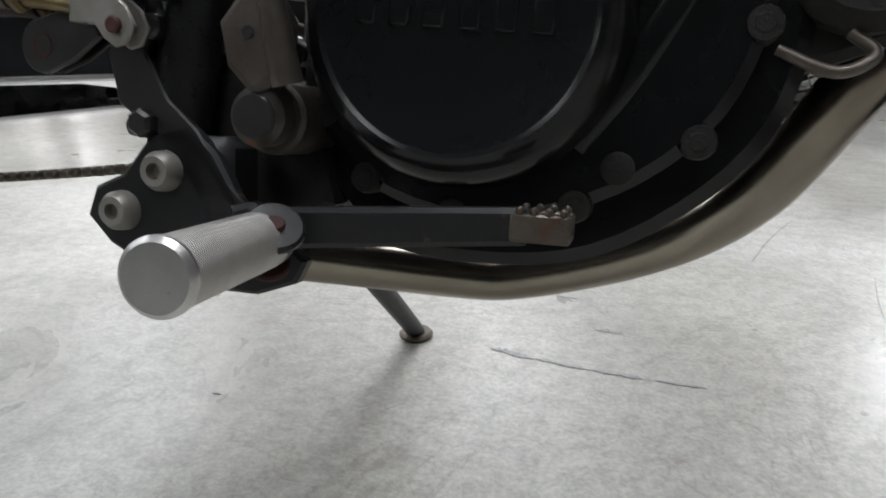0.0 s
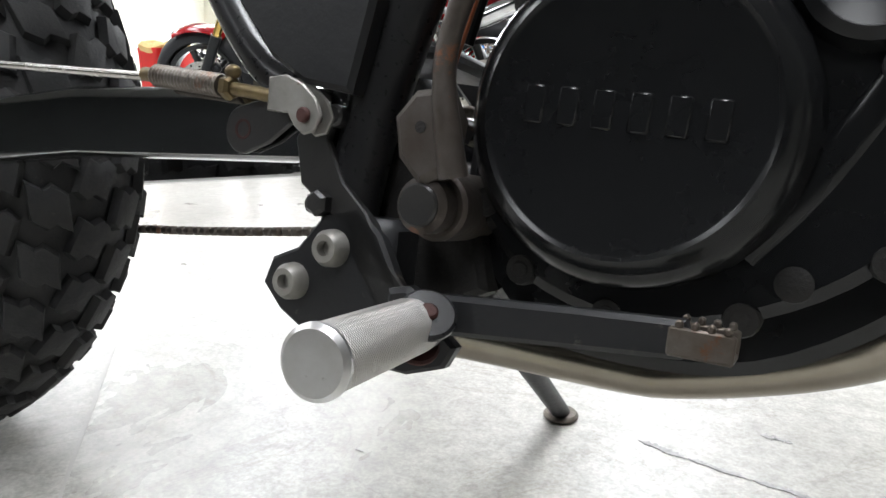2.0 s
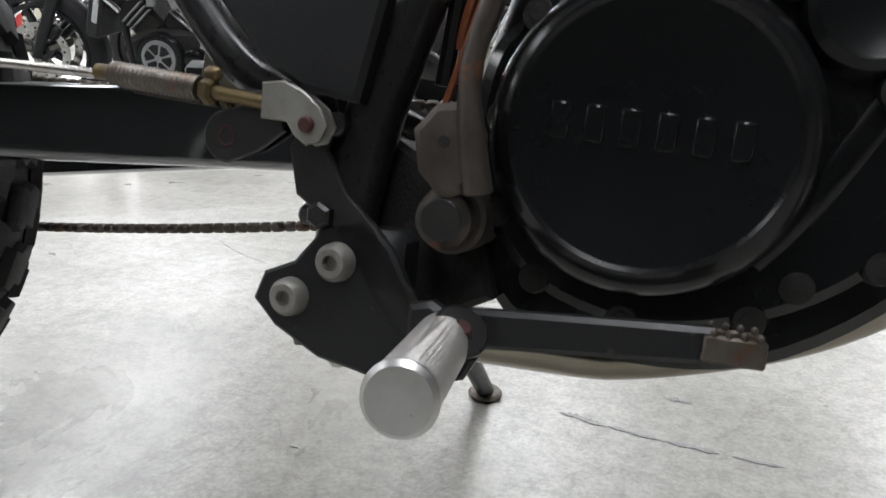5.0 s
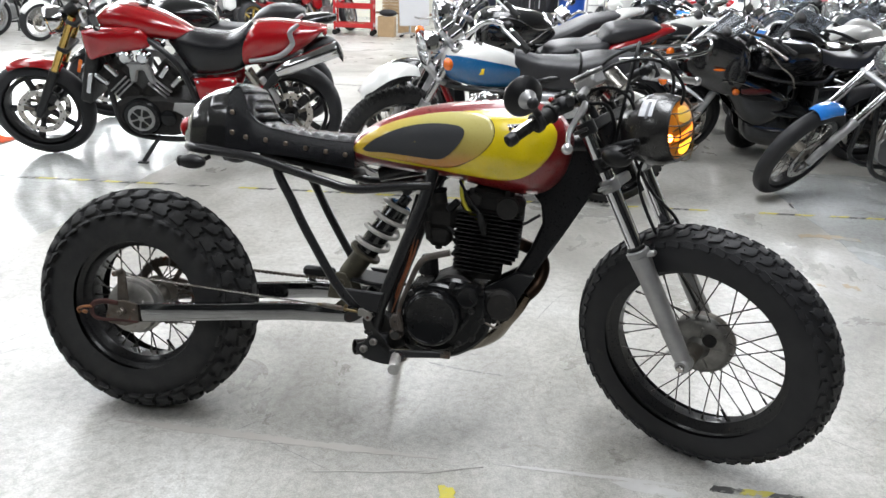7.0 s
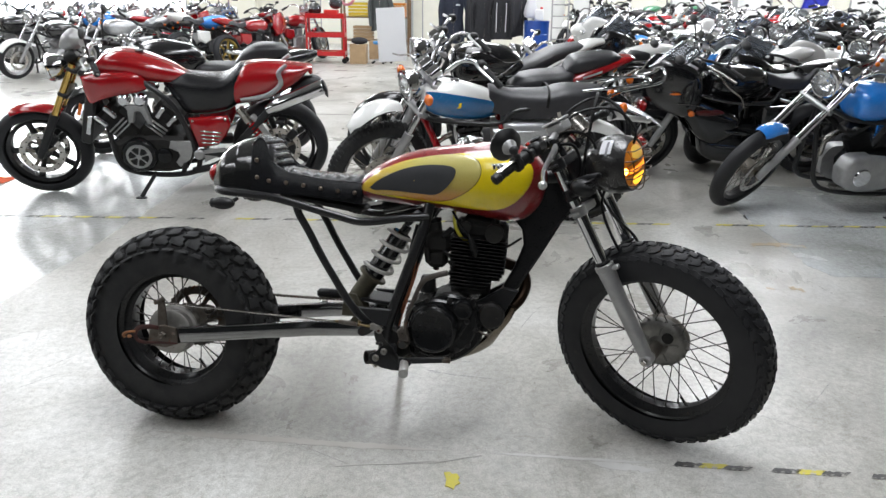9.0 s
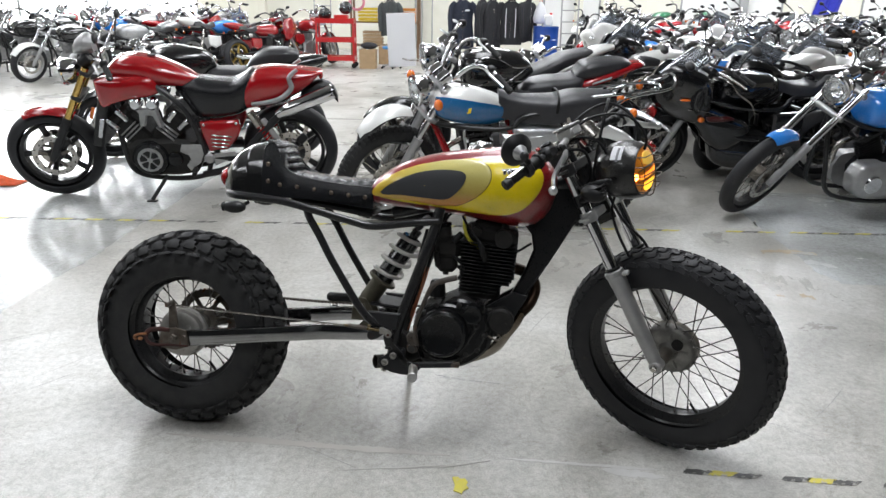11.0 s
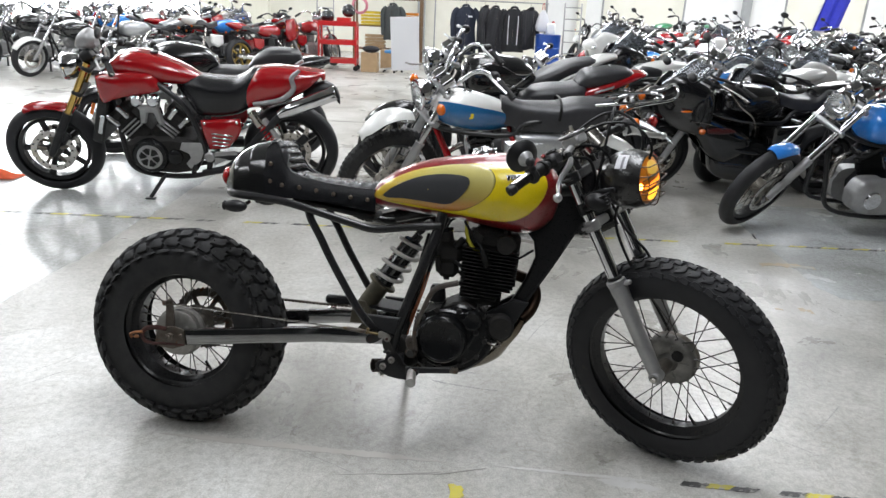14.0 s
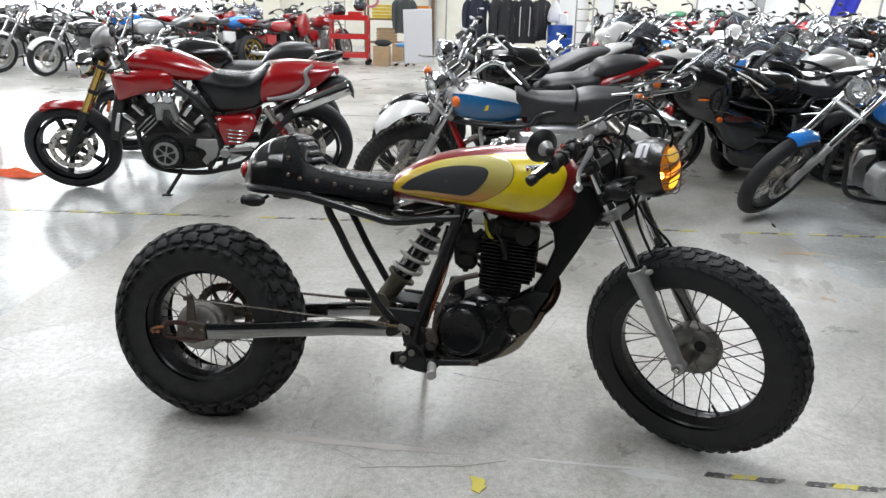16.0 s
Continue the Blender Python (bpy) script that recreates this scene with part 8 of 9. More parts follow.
def muscle_body(P, PT, b):
    """Tank, scoops, V-four engine, seat and tail of the red muscle bike."""
    tk = P("fuel_tank", loft([(0.60, 0.83, 0.880, 0.06), (0.68, 0.82, 0.930, 0.11), (0.80, 0.82, 0.988, 0.145), (0.92, 0.83, 1.026, 0.155), (1.02, 0.86, 1.040, 0.15), (1.11, 0.88, 1.022, 0.14), (1.18, 0.91, 0.965, 0.10)]), PT, lab="long sloping red tank cover", sharp=60)
    P("filler_cap", Shape().rod((0.90, 0, 1.016), (0.90, 0, 1.032), 0.03, 0.004, seg=20), BLACK_SATIN, tk)
    P("seat", loft([(0.19, 0.80, 0.950, 0.085), (0.24, 0.70, 0.945, 0.135), (0.30, 0.65, 0.900, 0.155), (0.37, 0.62, 0.870, 0.165), (0.46, 0.605, 0.868, 0.168), (0.55, 0.60, 0.876, 0.162), (0.63, 0.61, 0.884, 0.14), (0.70, 0.72, 0.865, 0.11), (0.76, 0.80, 0.83, 0.06)], 0.6), LEATHER, lab="black leather seat with deep side skirts", sharp=60)
    tc = P("tail_cowl", loft([(0.315, 0.665, 0.76, 0.13), (0.28, 0.665, 0.87, 0.15), (0.21, 0.675, 0.945, 0.155), (0.10, 0.69, 0.965, 0.15), (-0.04, 0.75, 0.957, 0.14), (-0.15, 0.82, 0.945, 0.12), (-0.22, 0.89, 0.937, 0.09), (-0.255, 0.91, 0.93, 0.05)], 0.7), PT, lab="tall red tail cowl", sharp=60)
    P("tail_light", Shape().box((-0.245, 0, 0.90), (0.03, 0.13, 0.045), 0.012), RED_LENS, tc)
    P("rear_fender", loft([(-0.10, 0.70, 0.80, 0.07), (-0.22, 0.72, 0.86, 0.07), (-0.31, 0.74, 0.84, 0.06), (-0.36, 0.70, 0.74, 0.05)], 0.8), BLACK_SATIN)
    case = P("crankcase", Shape().plate([(0.62, 0.30), (0.66, 0.44), (0.80, 0.475), (1.05, 0.465), (1.13, 0.42), (1.13, 0.30), (1.05, 0.205), (0.80, 0.195), (0.66, 0.22)], -0.165, 0.165, 0.03), ENGINE_ROUGH, lab="black V-four engine crankcase")
    for s in (-1, 1):
        P("air_scoop", pillow([(1.262, 0.885), (1.18, 0.905), (1.02, 0.916), (0.91, 0.910), (0.862, 0.868), (0.850, 0.805), (0.92, 0.776), (1.05, 0.755), (1.16, 0.725), (1.236, 0.703), (1.258, 0.79)], s, 0.13, 0.205), PT, lab="large red side air scoop", sharp=60)
        P("frame_tube", Shape().tube([(1.06, s * 0.10, 0.93), (0.87, s * 0.15, 0.845), (0.72, s * 0.168, 0.725), (0.65, s * 0.172, 0.605), (0.605, s * 0.168, 0.45), (0.575, s * 0.16, 0.30)], 0.019, seg=12), BLACK_FRAME, lab="glossy black frame rail")
        P("frame_tube", Shape().tube([(1.24, s * 0.05, 0.86), (1.17, s * 0.10, 0.62), (1.15, s * 0.12, 0.40), (1.09, s * 0.13, 0.225), (0.86, s * 0.13, 0.17), (0.62, s * 0.13, 0.19), (0.56, s * 0.15, 0.30)], 0.019, seg=12), BLACK_FRAME)
        P("grab_rail", Shape().tube([(0.235, s * 0.155, 0.725), (0.13, s * 0.17, 0.742), (0.03, s * 0.175, 0.772), (-0.045, s * 0.17, 0.842), (-0.035, s * 0.165, 0.915), (-0.09, s * 0.15, 0.968)], [0.013, 0.017, 0.018, 0.017, 0.016, 0.012], seg=12), ALLOY_SILVER, lab="bent silver grab rail")
        sp = P("side_panel", Shape().plate([(0.606, 0.598), (0.50, 0.608), (0.337, 0.615), (0.325, 0.545), (0.36, 0.47), (0.425, 0.402), (0.560, 0.384), (0.592, 0.50)], s * 0.12, s * 0.185, 0.016), PT, lab="red side panel with chrome louvres", sharp=60)
        for k in range(4):
            P("louvre", Shape().box((0.46 + 0.006 * k, s * 0.186, 0.505 - 0.027 * k), (0.145 - 0.012 * k, 0.010, 0.008), 0.003, Matrix.Rotation(-0.10, 3, "Y")), CHROME, sp)
        for x, z in ((0.575, 0.585), (0.352, 0.595)):
            P("panel_bolt", Shape().rod((x, s * 0.180, z), (x, s * 0.190, z), 0.010, seg=12), CHROME, sp)
        cv = P("engine_cover", Shape().lathe([(0.125, s * 0.14), (0.123, s * 0.182), (0.110, s * 0.198), (0.094, s * 0.201), (0.0, s * 0.201)], (0.965, 0, 0.335), seg=40), ENGINE_BLACK, case)
        P("cover_disc", Shape().lathe([(0.088, s * 0.198), (0.086, s * 0.207), (0.080, s * 0.209), (0.0, s * 0.210)], (0.965, 0, 0.335), seg=36), ALLOY, cv, "silver six-spoke cover disc")
        for k in range(6):
            a = k * math.pi / 3 + 0.25
            P("cover_slot", Shape().plate([(0.965 + r_ * math.cos(a + d_), 0.335 + r_ * math.sin(a + d_)) for r_, d_ in ((0.020, -0.30), (0.066, -0.42), (0.070, 0.0), (0.066, 0.42), (0.020, 0.30))], s * 0.206, s * 0.2125), ENGINE_BLACK, cv)
        P("water_pump", Shape().lathe([(0.055, s * 0.15), (0.052, s * 0.185), (0.036, s * 0.195), (0.0, s * 0.196)], (0.80, 0, 0.33), seg=24), ENGINE_BLACK, case)
        P("heel_plate", Shape().plate([(0.742, 0.440), (0.606, 0.440), (0.600, 0.37), (0.625, 0.305), (0.70, 0.245), (0.725, 0.285), (0.69, 0.33), (0.70, 0.36), (0.76, 0.39)], s * 0.172, s * 0.188, 0.004), ALLOY_SILVER, lab="silver foot-rest plate")
        P("rear_plate", Shape().plate([(0.53, 0.365), (0.38, 0.385), (0.36, 0.345), (0.44, 0.315), (0.53, 0.275)], s * 0.160, s * 0.174, 0.004), ALLOY_SILVER)
        P("pivot_cap", Shape().rod((0.562, s * 0.160, 0.335), (0.562, s * 0.192, 0.335), 0.036, 0.008, seg=24), ALLOY_SILVER)
        P("foot_peg", Shape().rod((0.665, s * 0.18, 0.262), (0.655, s * 0.29, 0.255), 0.017, 0.005, seg=14), GRIP_RUBBER)
        P("swing_arm", Shape().tube([(-0.03, s * 0.145, 0.345), (0.30, s * 0.15, 0.335), (0.56, s * 0.14, 0.335)], [0.024, 0.03, 0.034], seg=12), BLACK_SATIN)
        a0, a1 = V(0.085, s * 0.185, 0.42), V(0.250, s * 0.18, 0.675)
        d_ = unit(a1 - a0)
        e1_, e2_ = V(0, 1, 0), np.cross(d_, V(0, 1, 0))
        so = P("shock", Shape().cyl(a0, a1, 0.016, seg=12).rod(a0 - d_ * 0.02, a0 + d_ * 0.035, 0.026, seg=14).rod(a1 - d_ * 0.12, a1, 0.032, 0.006, seg=16), CHROME_DULL)
        P("reservoir", Shape().rod(a0 + d_ * 0.05 + V(-0.05, s * 0.0, 0), a1 - d_ * 0.06 + V(-0.05, 0, 0), 0.022, 0.006, seg=14), ALLOY_SILVER, so)
        P("spring", Shape().tube([a0 + d_ * (0.04 + 0.15 * k / 72) + 0.028 * (math.cos(k * math.pi / 6) * e1_ + math.sin(k * math.pi / 6) * e2_) for k in range(73)], 0.006, seg=5, smooth=False), PT, so, "red coil spring")
        if s > 0:
            pipe = P("exhaust_pipe", Shape().tube([(0.62, s * 0.14, 0.20), (0.42, s * 0.17, 0.27), (0.20, s * 0.185, 0.50), (0.02, s * 0.19, 0.685)], 0.026, seg=14), BLACK_SATIN)
            P("muffler", Shape().tube([(0.06, s * 0.19, 0.66), (-0.02, s * 0.19, 0.70), (-0.18, s * 0.19, 0.765), (-0.32, s * 0.19, 0.822), (-0.335, s * 0.19, 0.828)], [0.030, 0.046, 0.050, 0.050, 0.045], seg=22), CHROME, pipe)
            P("muffler_end", Shape().rod((-0.325, s * 0.19, 0.824), (-0.352, s * 0.19, 0.835), 0.047, 0.006, seg=22), BLACK_SATIN, pipe)
        for dx in (1.004, 0.898):
            P("carburettor_top", Shape().rod((dx, s * 0.13, 0.735), (dx, s * 0.215, 0.735), 0.039, 0.010, seg=20), CHROME, case)
        P("intake_bridge", Shape().plate([(1.02, 0.70), (0.88, 0.70), (0.865, 0.665), (0.845, 0.57), (0.875, 0.56), (0.905, 0.65), (0.945, 0.65), (0.965, 0.575), (1.00, 0.575), (0.995, 0.665)], s * 0.15, s * 0.19, 0.008), ALLOY, case, "bright alloy intake bridge")
        for sg, bx in ((1, 0.985), (-1, 0.925)):
            tilt_ = radians(42 * sg)
            rot = Matrix.Rotation(tilt_, 3, "Y")
            ud, rx = V(*(rot @ Vector((0, 0, 1)))), V(*(rot @ Vector((1, 0, 0))))
            base = V(bx, 0, 0.42)
            if s < 0:
                P("cylinder", Shape().box(base + ud * 0.13, (0.16, 0.27, 0.22), 0.02, rot), ENGINE_ROUGH, case)
                P("cylinder_head", Shape().box(base + ud * 0.255, (0.19, 0.29, 0.09), 0.03, rot), ENGINE_ROUGH, case)
            for k in range(3):
                P("cooling_strip", Shape().box(base + ud * (0.115 + 0.026 * k) + rx * (-0.004 * sg) + V(0, s * 0.140, 0), (0.145, 0.03, 0.011), 0.004, rot), ALLOY, case, "bright machined cooling fin")
            for dx2 in (-0.045, 0.04):
                P("plug_cap", Shape().rod(base + ud * 0.205 + rx * dx2 + V(0, s * 0.145, 0), base + ud * 0.305 + rx * dx2 * 1.15 + V(0, s * 0.16, 0), 0.019, 0.006, seg=14), CHROME, case)
        P("side_reflector", Shape().box((1.305, s * 0.165, 0.665), (0.022, 0.012, 0.085), 0.004, Matrix.Rotation(-0.35, 3, "Y")), AMBER_OFF)
        P("radiator_trim", Shape().box((1.265, s * 0.170, 0.555), (0.030, 0.012, 0.14), 0.005, Matrix.Rotation(-0.30, 3, "Y")), CHROME)
    P("radiator", Shape().box((1.265, 0, 0.60), (0.075, 0.32, 0.38), 0.015, Matrix.Rotation(-0.28, 3, "Y")), RADIATOR)
    P("fly_screen", loft([(1.26, 1.05, 1.13, 0.06), (1.31, 1.03, 1.17, 0.09), (1.37, 1.03, 1.13, 0.07), (1.40, 1.04, 1.07, 0.03)], 0.9), ALLOY_SILVER, lab="small silver instrument cowl")
    inv = b.matrix_basis.inverted()
    ft = b.matrix_basis @ Vector((0.985, 0.25, 0))
    ft.z = 0.0
    ft = inv @ ft
    un_ = inv.to_3x3() @ Vector((0, 0, 1))
    so = P("side_stand", Shape().tube([(0.885, 0.13, 0.19), tuple(ft + un_ * 0.012)], 0.014, seg=10, smooth=False), BLACK_SATIN)
    P("stand_foot", Shape().box(tuple(ft + un_ * 0.006), (0.07, 0.04, 0.010), 0.004, (inv.to_3x3())), BLACK_SATIN, so)


def stepped_saddle(P):
    """Two-level seat over a red tail."""
    P("seat", loft([(0.64, 0.655, 0.69, 0.06), (0.58, 0.65, 0.745, 0.115), (0.46, 0.66, 0.772, 0.14), (0.34, 0.68, 0.780, 0.145), (0.24, 0.70, 0.795, 0.14), (0.19, 0.72, 0.80, 0.08)], 0.6), SEAT_VINYL, lab="grey rider seat", sharp=60)
    P("pillion_seat", loft([(0.25, 0.78, 0.82, 0.07), (0.20, 0.77, 0.880, 0.115), (0.10, 0.79, 0.902, 0.122), (-0.02, 0.83, 0.910, 0.112), (-0.10, 0.86, 0.905, 0.085), (-0.13, 0.875, 0.89, 0.05)], 0.6), SEAT_VINYL, lab="raised grey passenger seat", sharp=60)
    tc = P("tail_cowl", loft([(0.27, 0.705, 0.735, 0.10), (0.15, 0.715, 0.805, 0.126), (0.0, 0.765, 0.855, 0.122), (-0.12, 0.815, 0.885, 0.098), (-0.20, 0.845, 0.892, 0.066), (-0.24, 0.862, 0.880, 0.03)], 0.8), PAINTS["red"], lab="red pointed tail cowl", sharp=60)
    for s in (-1, 1):
        P("tail_mark", Shape().plate([(0.15, 0.752), (0.02, 0.795), (0.02, 0.808), (0.15, 0.765)], s * 0.122, s * 0.129, 0.001), PAINTS["silver"], tc, "pale marking on the tail")
        P("grab_rail", Shape().tube([(0.10, s * 0.14, 0.70), (-0.10, s * 0.145, 0.76), (-0.24, s * 0.11, 0.82)], 0.010, seg=8), CHROME_DULL)


def grey_saddle(P):
    """Low rider seat and tall passenger seat over a black tail."""
    P("seat", loft([(0.72, 0.74, 0.77, 0.06), (0.66, 0.70, 0.822, 0.115), (0.54, 0.69, 0.828, 0.145), (0.42, 0.70, 0.825, 0.15), (0.33, 0.74, 0.845, 0.145), (0.29, 0.78, 0.86, 0.08)], 0.6), SEAT_VINYL, lab="grey rider seat", sharp=60)
    P("pillion_seat", loft([(0.36, 0.80, 0.85, 0.07), (0.30, 0.80, 0.925, 0.12), (0.20, 0.83, 0.985, 0.13), (0.10, 0.86, 1.0, 0.128), (-0.02, 0.88, 0.992, 0.115), (-0.09, 0.90, 0.965, 0.07)], 0.6), SEAT_VINYL, lab="tall grey passenger seat", sharp=60)
    P("tail_cowl", loft([(0.34, 0.745, 0.80, 0.10), (0.20, 0.76, 0.865, 0.135), (0.0, 0.79, 0.905, 0.130), (-0.15, 0.82, 0.935, 0.105), (-0.27, 0.85, 0.940, 0.07), (-0.345, 0.885, 0.935, 0.03)], 0.8), PAINTS["black"], lab="black pointed tail cowl", sharp=60)


def white_saddle(P):
    """One swept-up seat over a slim white tail."""
    P("seat", loft([(0.54, 0.76, 0.80, 0.06), (0.47, 0.77, 0.875, 0.115), (0.36, 0.80, 0.935, 0.14), (0.26, 0.85, 0.985, 0.145), (0.18, 0.90, 1.018, 0.14), (0.06, 0.95, 1.040, 0.13), (-0.06, 1.0, 1.055, 0.10), (-0.10, 1.02, 1.04, 0.05)], 0.6), SEAT_VINYL, lab="dark swept-up seat", sharp=60)
    P("tail_cowl", loft([(0.42, 0.775, 0.81, 0.11), (0.26, 0.83, 0.895, 0.138), (0.12, 0.905, 0.965, 0.138), (-0.02, 0.975, 1.045, 0.12), (-0.14, 1.02, 1.085, 0.09), (-0.24, 1.05, 1.09, 0.05)], 0.8), PAINTS["white"], lab="slim white tail cowl", sharp=60)


def trail_extra(P, b):
    """Long rear fender tip, seat strap and side cover of the trail bike."""
    P("fender_tip", loft([(-0.10, 0.775, 0.795, 0.06), (-0.22, 0.765, 0.79, 0.075), (-0.32, 0.735, 0.758, 0.08), (-0.42, 0.685, 0.704, 0.075), (-0.475, 0.652, 0.664, 0.05)], 0.9), PAINTS["silver"], lab="pale rear fender tip", sharp=60)
    P("seat_strap", Shape().tube([(0.27, -0.132, 0.80), (0.265, -0.122, 0.885), (0.26, 0.0, 0.905), (0.265, 0.122, 0.885), (0.27, 0.132, 0.80)], 0.008, seg=8, squash=(1.0, 0.4)), GRIP_RUBBER)
    for s in (-1, 1):
        P("number_board", pillow([(0.53, 0.70), (0.24, 0.695), (0.20, 0.60), (0.30, 0.56), (0.50, 0.58)], s, 0.11, 0.15), PAINTS["silver"], lab="pale grey side cover", sharp=60)


def sports_extra(P, b):
    """Red side mark, indicator, clip-on bar and bright cockpit fittings of the sports bike."""
    for s in (-1, 1):
        P("side_mark", pillow([(1.12, 0.600), (1.02, 0.608), (0.92, 0.602), (0.89, 0.580), (1.00, 0.563), (1.10, 0.566)], s, 0.20, 0.230), DECAL_RED, lab="dark red side marking", sharp=60)
        P("side_indicator", Shape().ball((1.165, s * 0.235, 0.585), 0.026, 12, (1.1, 0.8, 0.9)), AMBER_OFF)
        P("clip_on", Shape().tube([(1.07, s * 0.08, 0.93), (0.98, s * 0.22, 0.90), (0.90, s * 0.33, 0.855)], [0.012, 0.012, 0.016], seg=10), CHROME_DULL)
        P("brake_hose", Shape().tube([(1.0, s * 0.2, 0.90), (0.92, s * 0.27, 0.80), (0.80, s * 0.25, 0.72), (0.73, s * 0.2, 0.62)], 0.008, seg=8), CHROME_DULL)
        P("air_slot", pillow([(1.16, 0.735), (1.02, 0.725), (0.84, 0.685), (0.66, 0.668), (0.80, 0.655), (1.02, 0.69)], s, 0.20, 0.236), PAINTS["black"], lab="glossy black intake edge", sharp=60)
        P("lower_edge", pillow([(0.86, 0.44), (0.70, 0.425), (0.62, 0.40), (0.72, 0.395), (0.84, 0.41)], s, 0.17, 0.215), PAINTS["black"], sharp=60)


def cruiser_extra(P, b):
    """Polished engine covers of the blue cruiser."""
    for s in (-1, 1):
        P("primary_cover", pillow([(1.15, 0.36), (1.10, 0.44), (0.98, 0.455), (0.78, 0.44), (0.66, 0.38), (0.66, 0.28), (0.78, 0.22), (1.00, 0.20), (1.12, 0.25)], s, 0.13, 0.20), ALLOY_SILVER, lab="silver engine side cover", sharp=60)
        P("cover_cap", Shape().rod((1.02, s * 0.19, 0.32), (1.02, s * 0.212, 0.32), 0.062, 0.008, seg=24), CHROME, lab="round chrome cover cap")


moto("red muscle motorcycle with gold forks and black stepped seat", at((-2.08, 2.70), 190, 1.66), wb=1.66, rf=0.325, rr=0.345, wf=0.13, wr=0.20, rake=28, steer=6, paint="red", fork="gold", slider="black", wheel="cast", rim="black", bars=0.10, body=muscle_body, span=(62, 122), blinkers=False)
moto("glossy black motorcycle with grey padded seat", at((-2.35, 3.95), 191, 1.60), wb=1.60, paint="black", tank=(0.62, 1.18, 0.70, 1.015, 0.16), seat=(0.02, 0.62, 0.80), step=0.06, saddle=grey_saddle, tail=None, fork="chrome", wheel="cast", rim="black", engine="twin", metal="black", muffler="twin_up", mirrors=False, blinkers=False, tail_size=1.2, bars=0.12)
moto("blue and white trail motorcycle with white fenders", at((0.385, 2.285), 184, 1.30), wb=1.30, rf=0.345, rr=0.325, wf=0.10, wr=0.12, rake=28, steer=30, knobs=True, frame_paint="red", paint="red", fork="chrome", wheel="wire", rim="chrome", tank=(0.53, 1.03, 0.69, 0.92, 0.135), tank_paint="white",
     tank_panel2="blue", seat=(-0.06, 0.62, 0.875), step=0.035, tail=None, extra=trail_extra, fender="high", tilt=9, pad=0.15, mirrors=False, rear_fender="white", engine="single", metal="black", bars=0.20, bar_w=0.40, muffler="low", panel="silver", rack=True)
moto("black naked motorcycle with red tail and milky windscreen", at((0.33, 3.34), 190, 1.45 * 1.12) @ Matrix.Scale(1.12, 4), wb=1.45, rf=0.31, wf=0.12, steer=12, paint="black", fork="chrome", wheel="cast", rim="black", tank=(0.55, 1.06, 0.69, 0.968, 0.165), seat=(-0.05, 0.55, 0.82), step=0.06, tail=None, saddle=stepped_saddle, engine="twin", mirrors=False, blinkers=False, bars=0.14, screen=True, flames=True, rear_fender="paint", muffler="both")
moto("white-tailed motorcycle with dark swept-up seat", at((0.41, 3.88), 190, 1.40), wb=1.40, saddle=white_saddle, paint="white", tank_paint="black", fork="black", wheel="cast", rim="black", seat=(-0.06, 0.52, 0.86), step=0.08, tail=None, engine="single", metal="black", bars=0.10, muffler="low", mirrors=False, blinkers=False)
moto("black faired sports motorcycle with orange indicators", at((2.42, 3.78), 186, 1.42), wb=1.42, rf=0.30, steer=14, paint="black", fork="black", wheel="cast", rim="black", seat=(-0.02, 0.52, 0.84), step=0.09, tank=(0.47, 1.02, 0.64, 0.93, 0.16), engine="twin", metal="black", fairing="full", bars=0.03, muffler="up", shocks=False, extra=sports_extra)
moto("bright blue cruiser with long chrome forks", at((2.87, 2.67), 190, 1.72), wb=1.72, rf=0.33, rr=0.33, wf=0.10, wr=0.16, rake=38, steer=32, paint="sky", fork="chrome", slider=None, wheel="wire", rim="black", tank=(0.70, 1.14, 0.66, 0.92, 0.15), seat=(0.08, 0.72, 0.70), step=0.09,
     tail=None, rear_fender="paint", engine="vtwin", metal="black", bars=0.16, bar_w=0.40, muffler="low", extra=cruiser_extra, span=(72, 116), mirrors=False, blinkers=False)
moto("white motorcycle with long black seat", at((1.15, 4.75), 190, 1.42), paint="white", fork="chrome", wheel="cast", rim="silver", seat=(-0.10, 0.55, 0.86), step=0.10, tail="cowl", engine="twin", metal="black", bars=0.12, mirrors=False, blinkers=False)
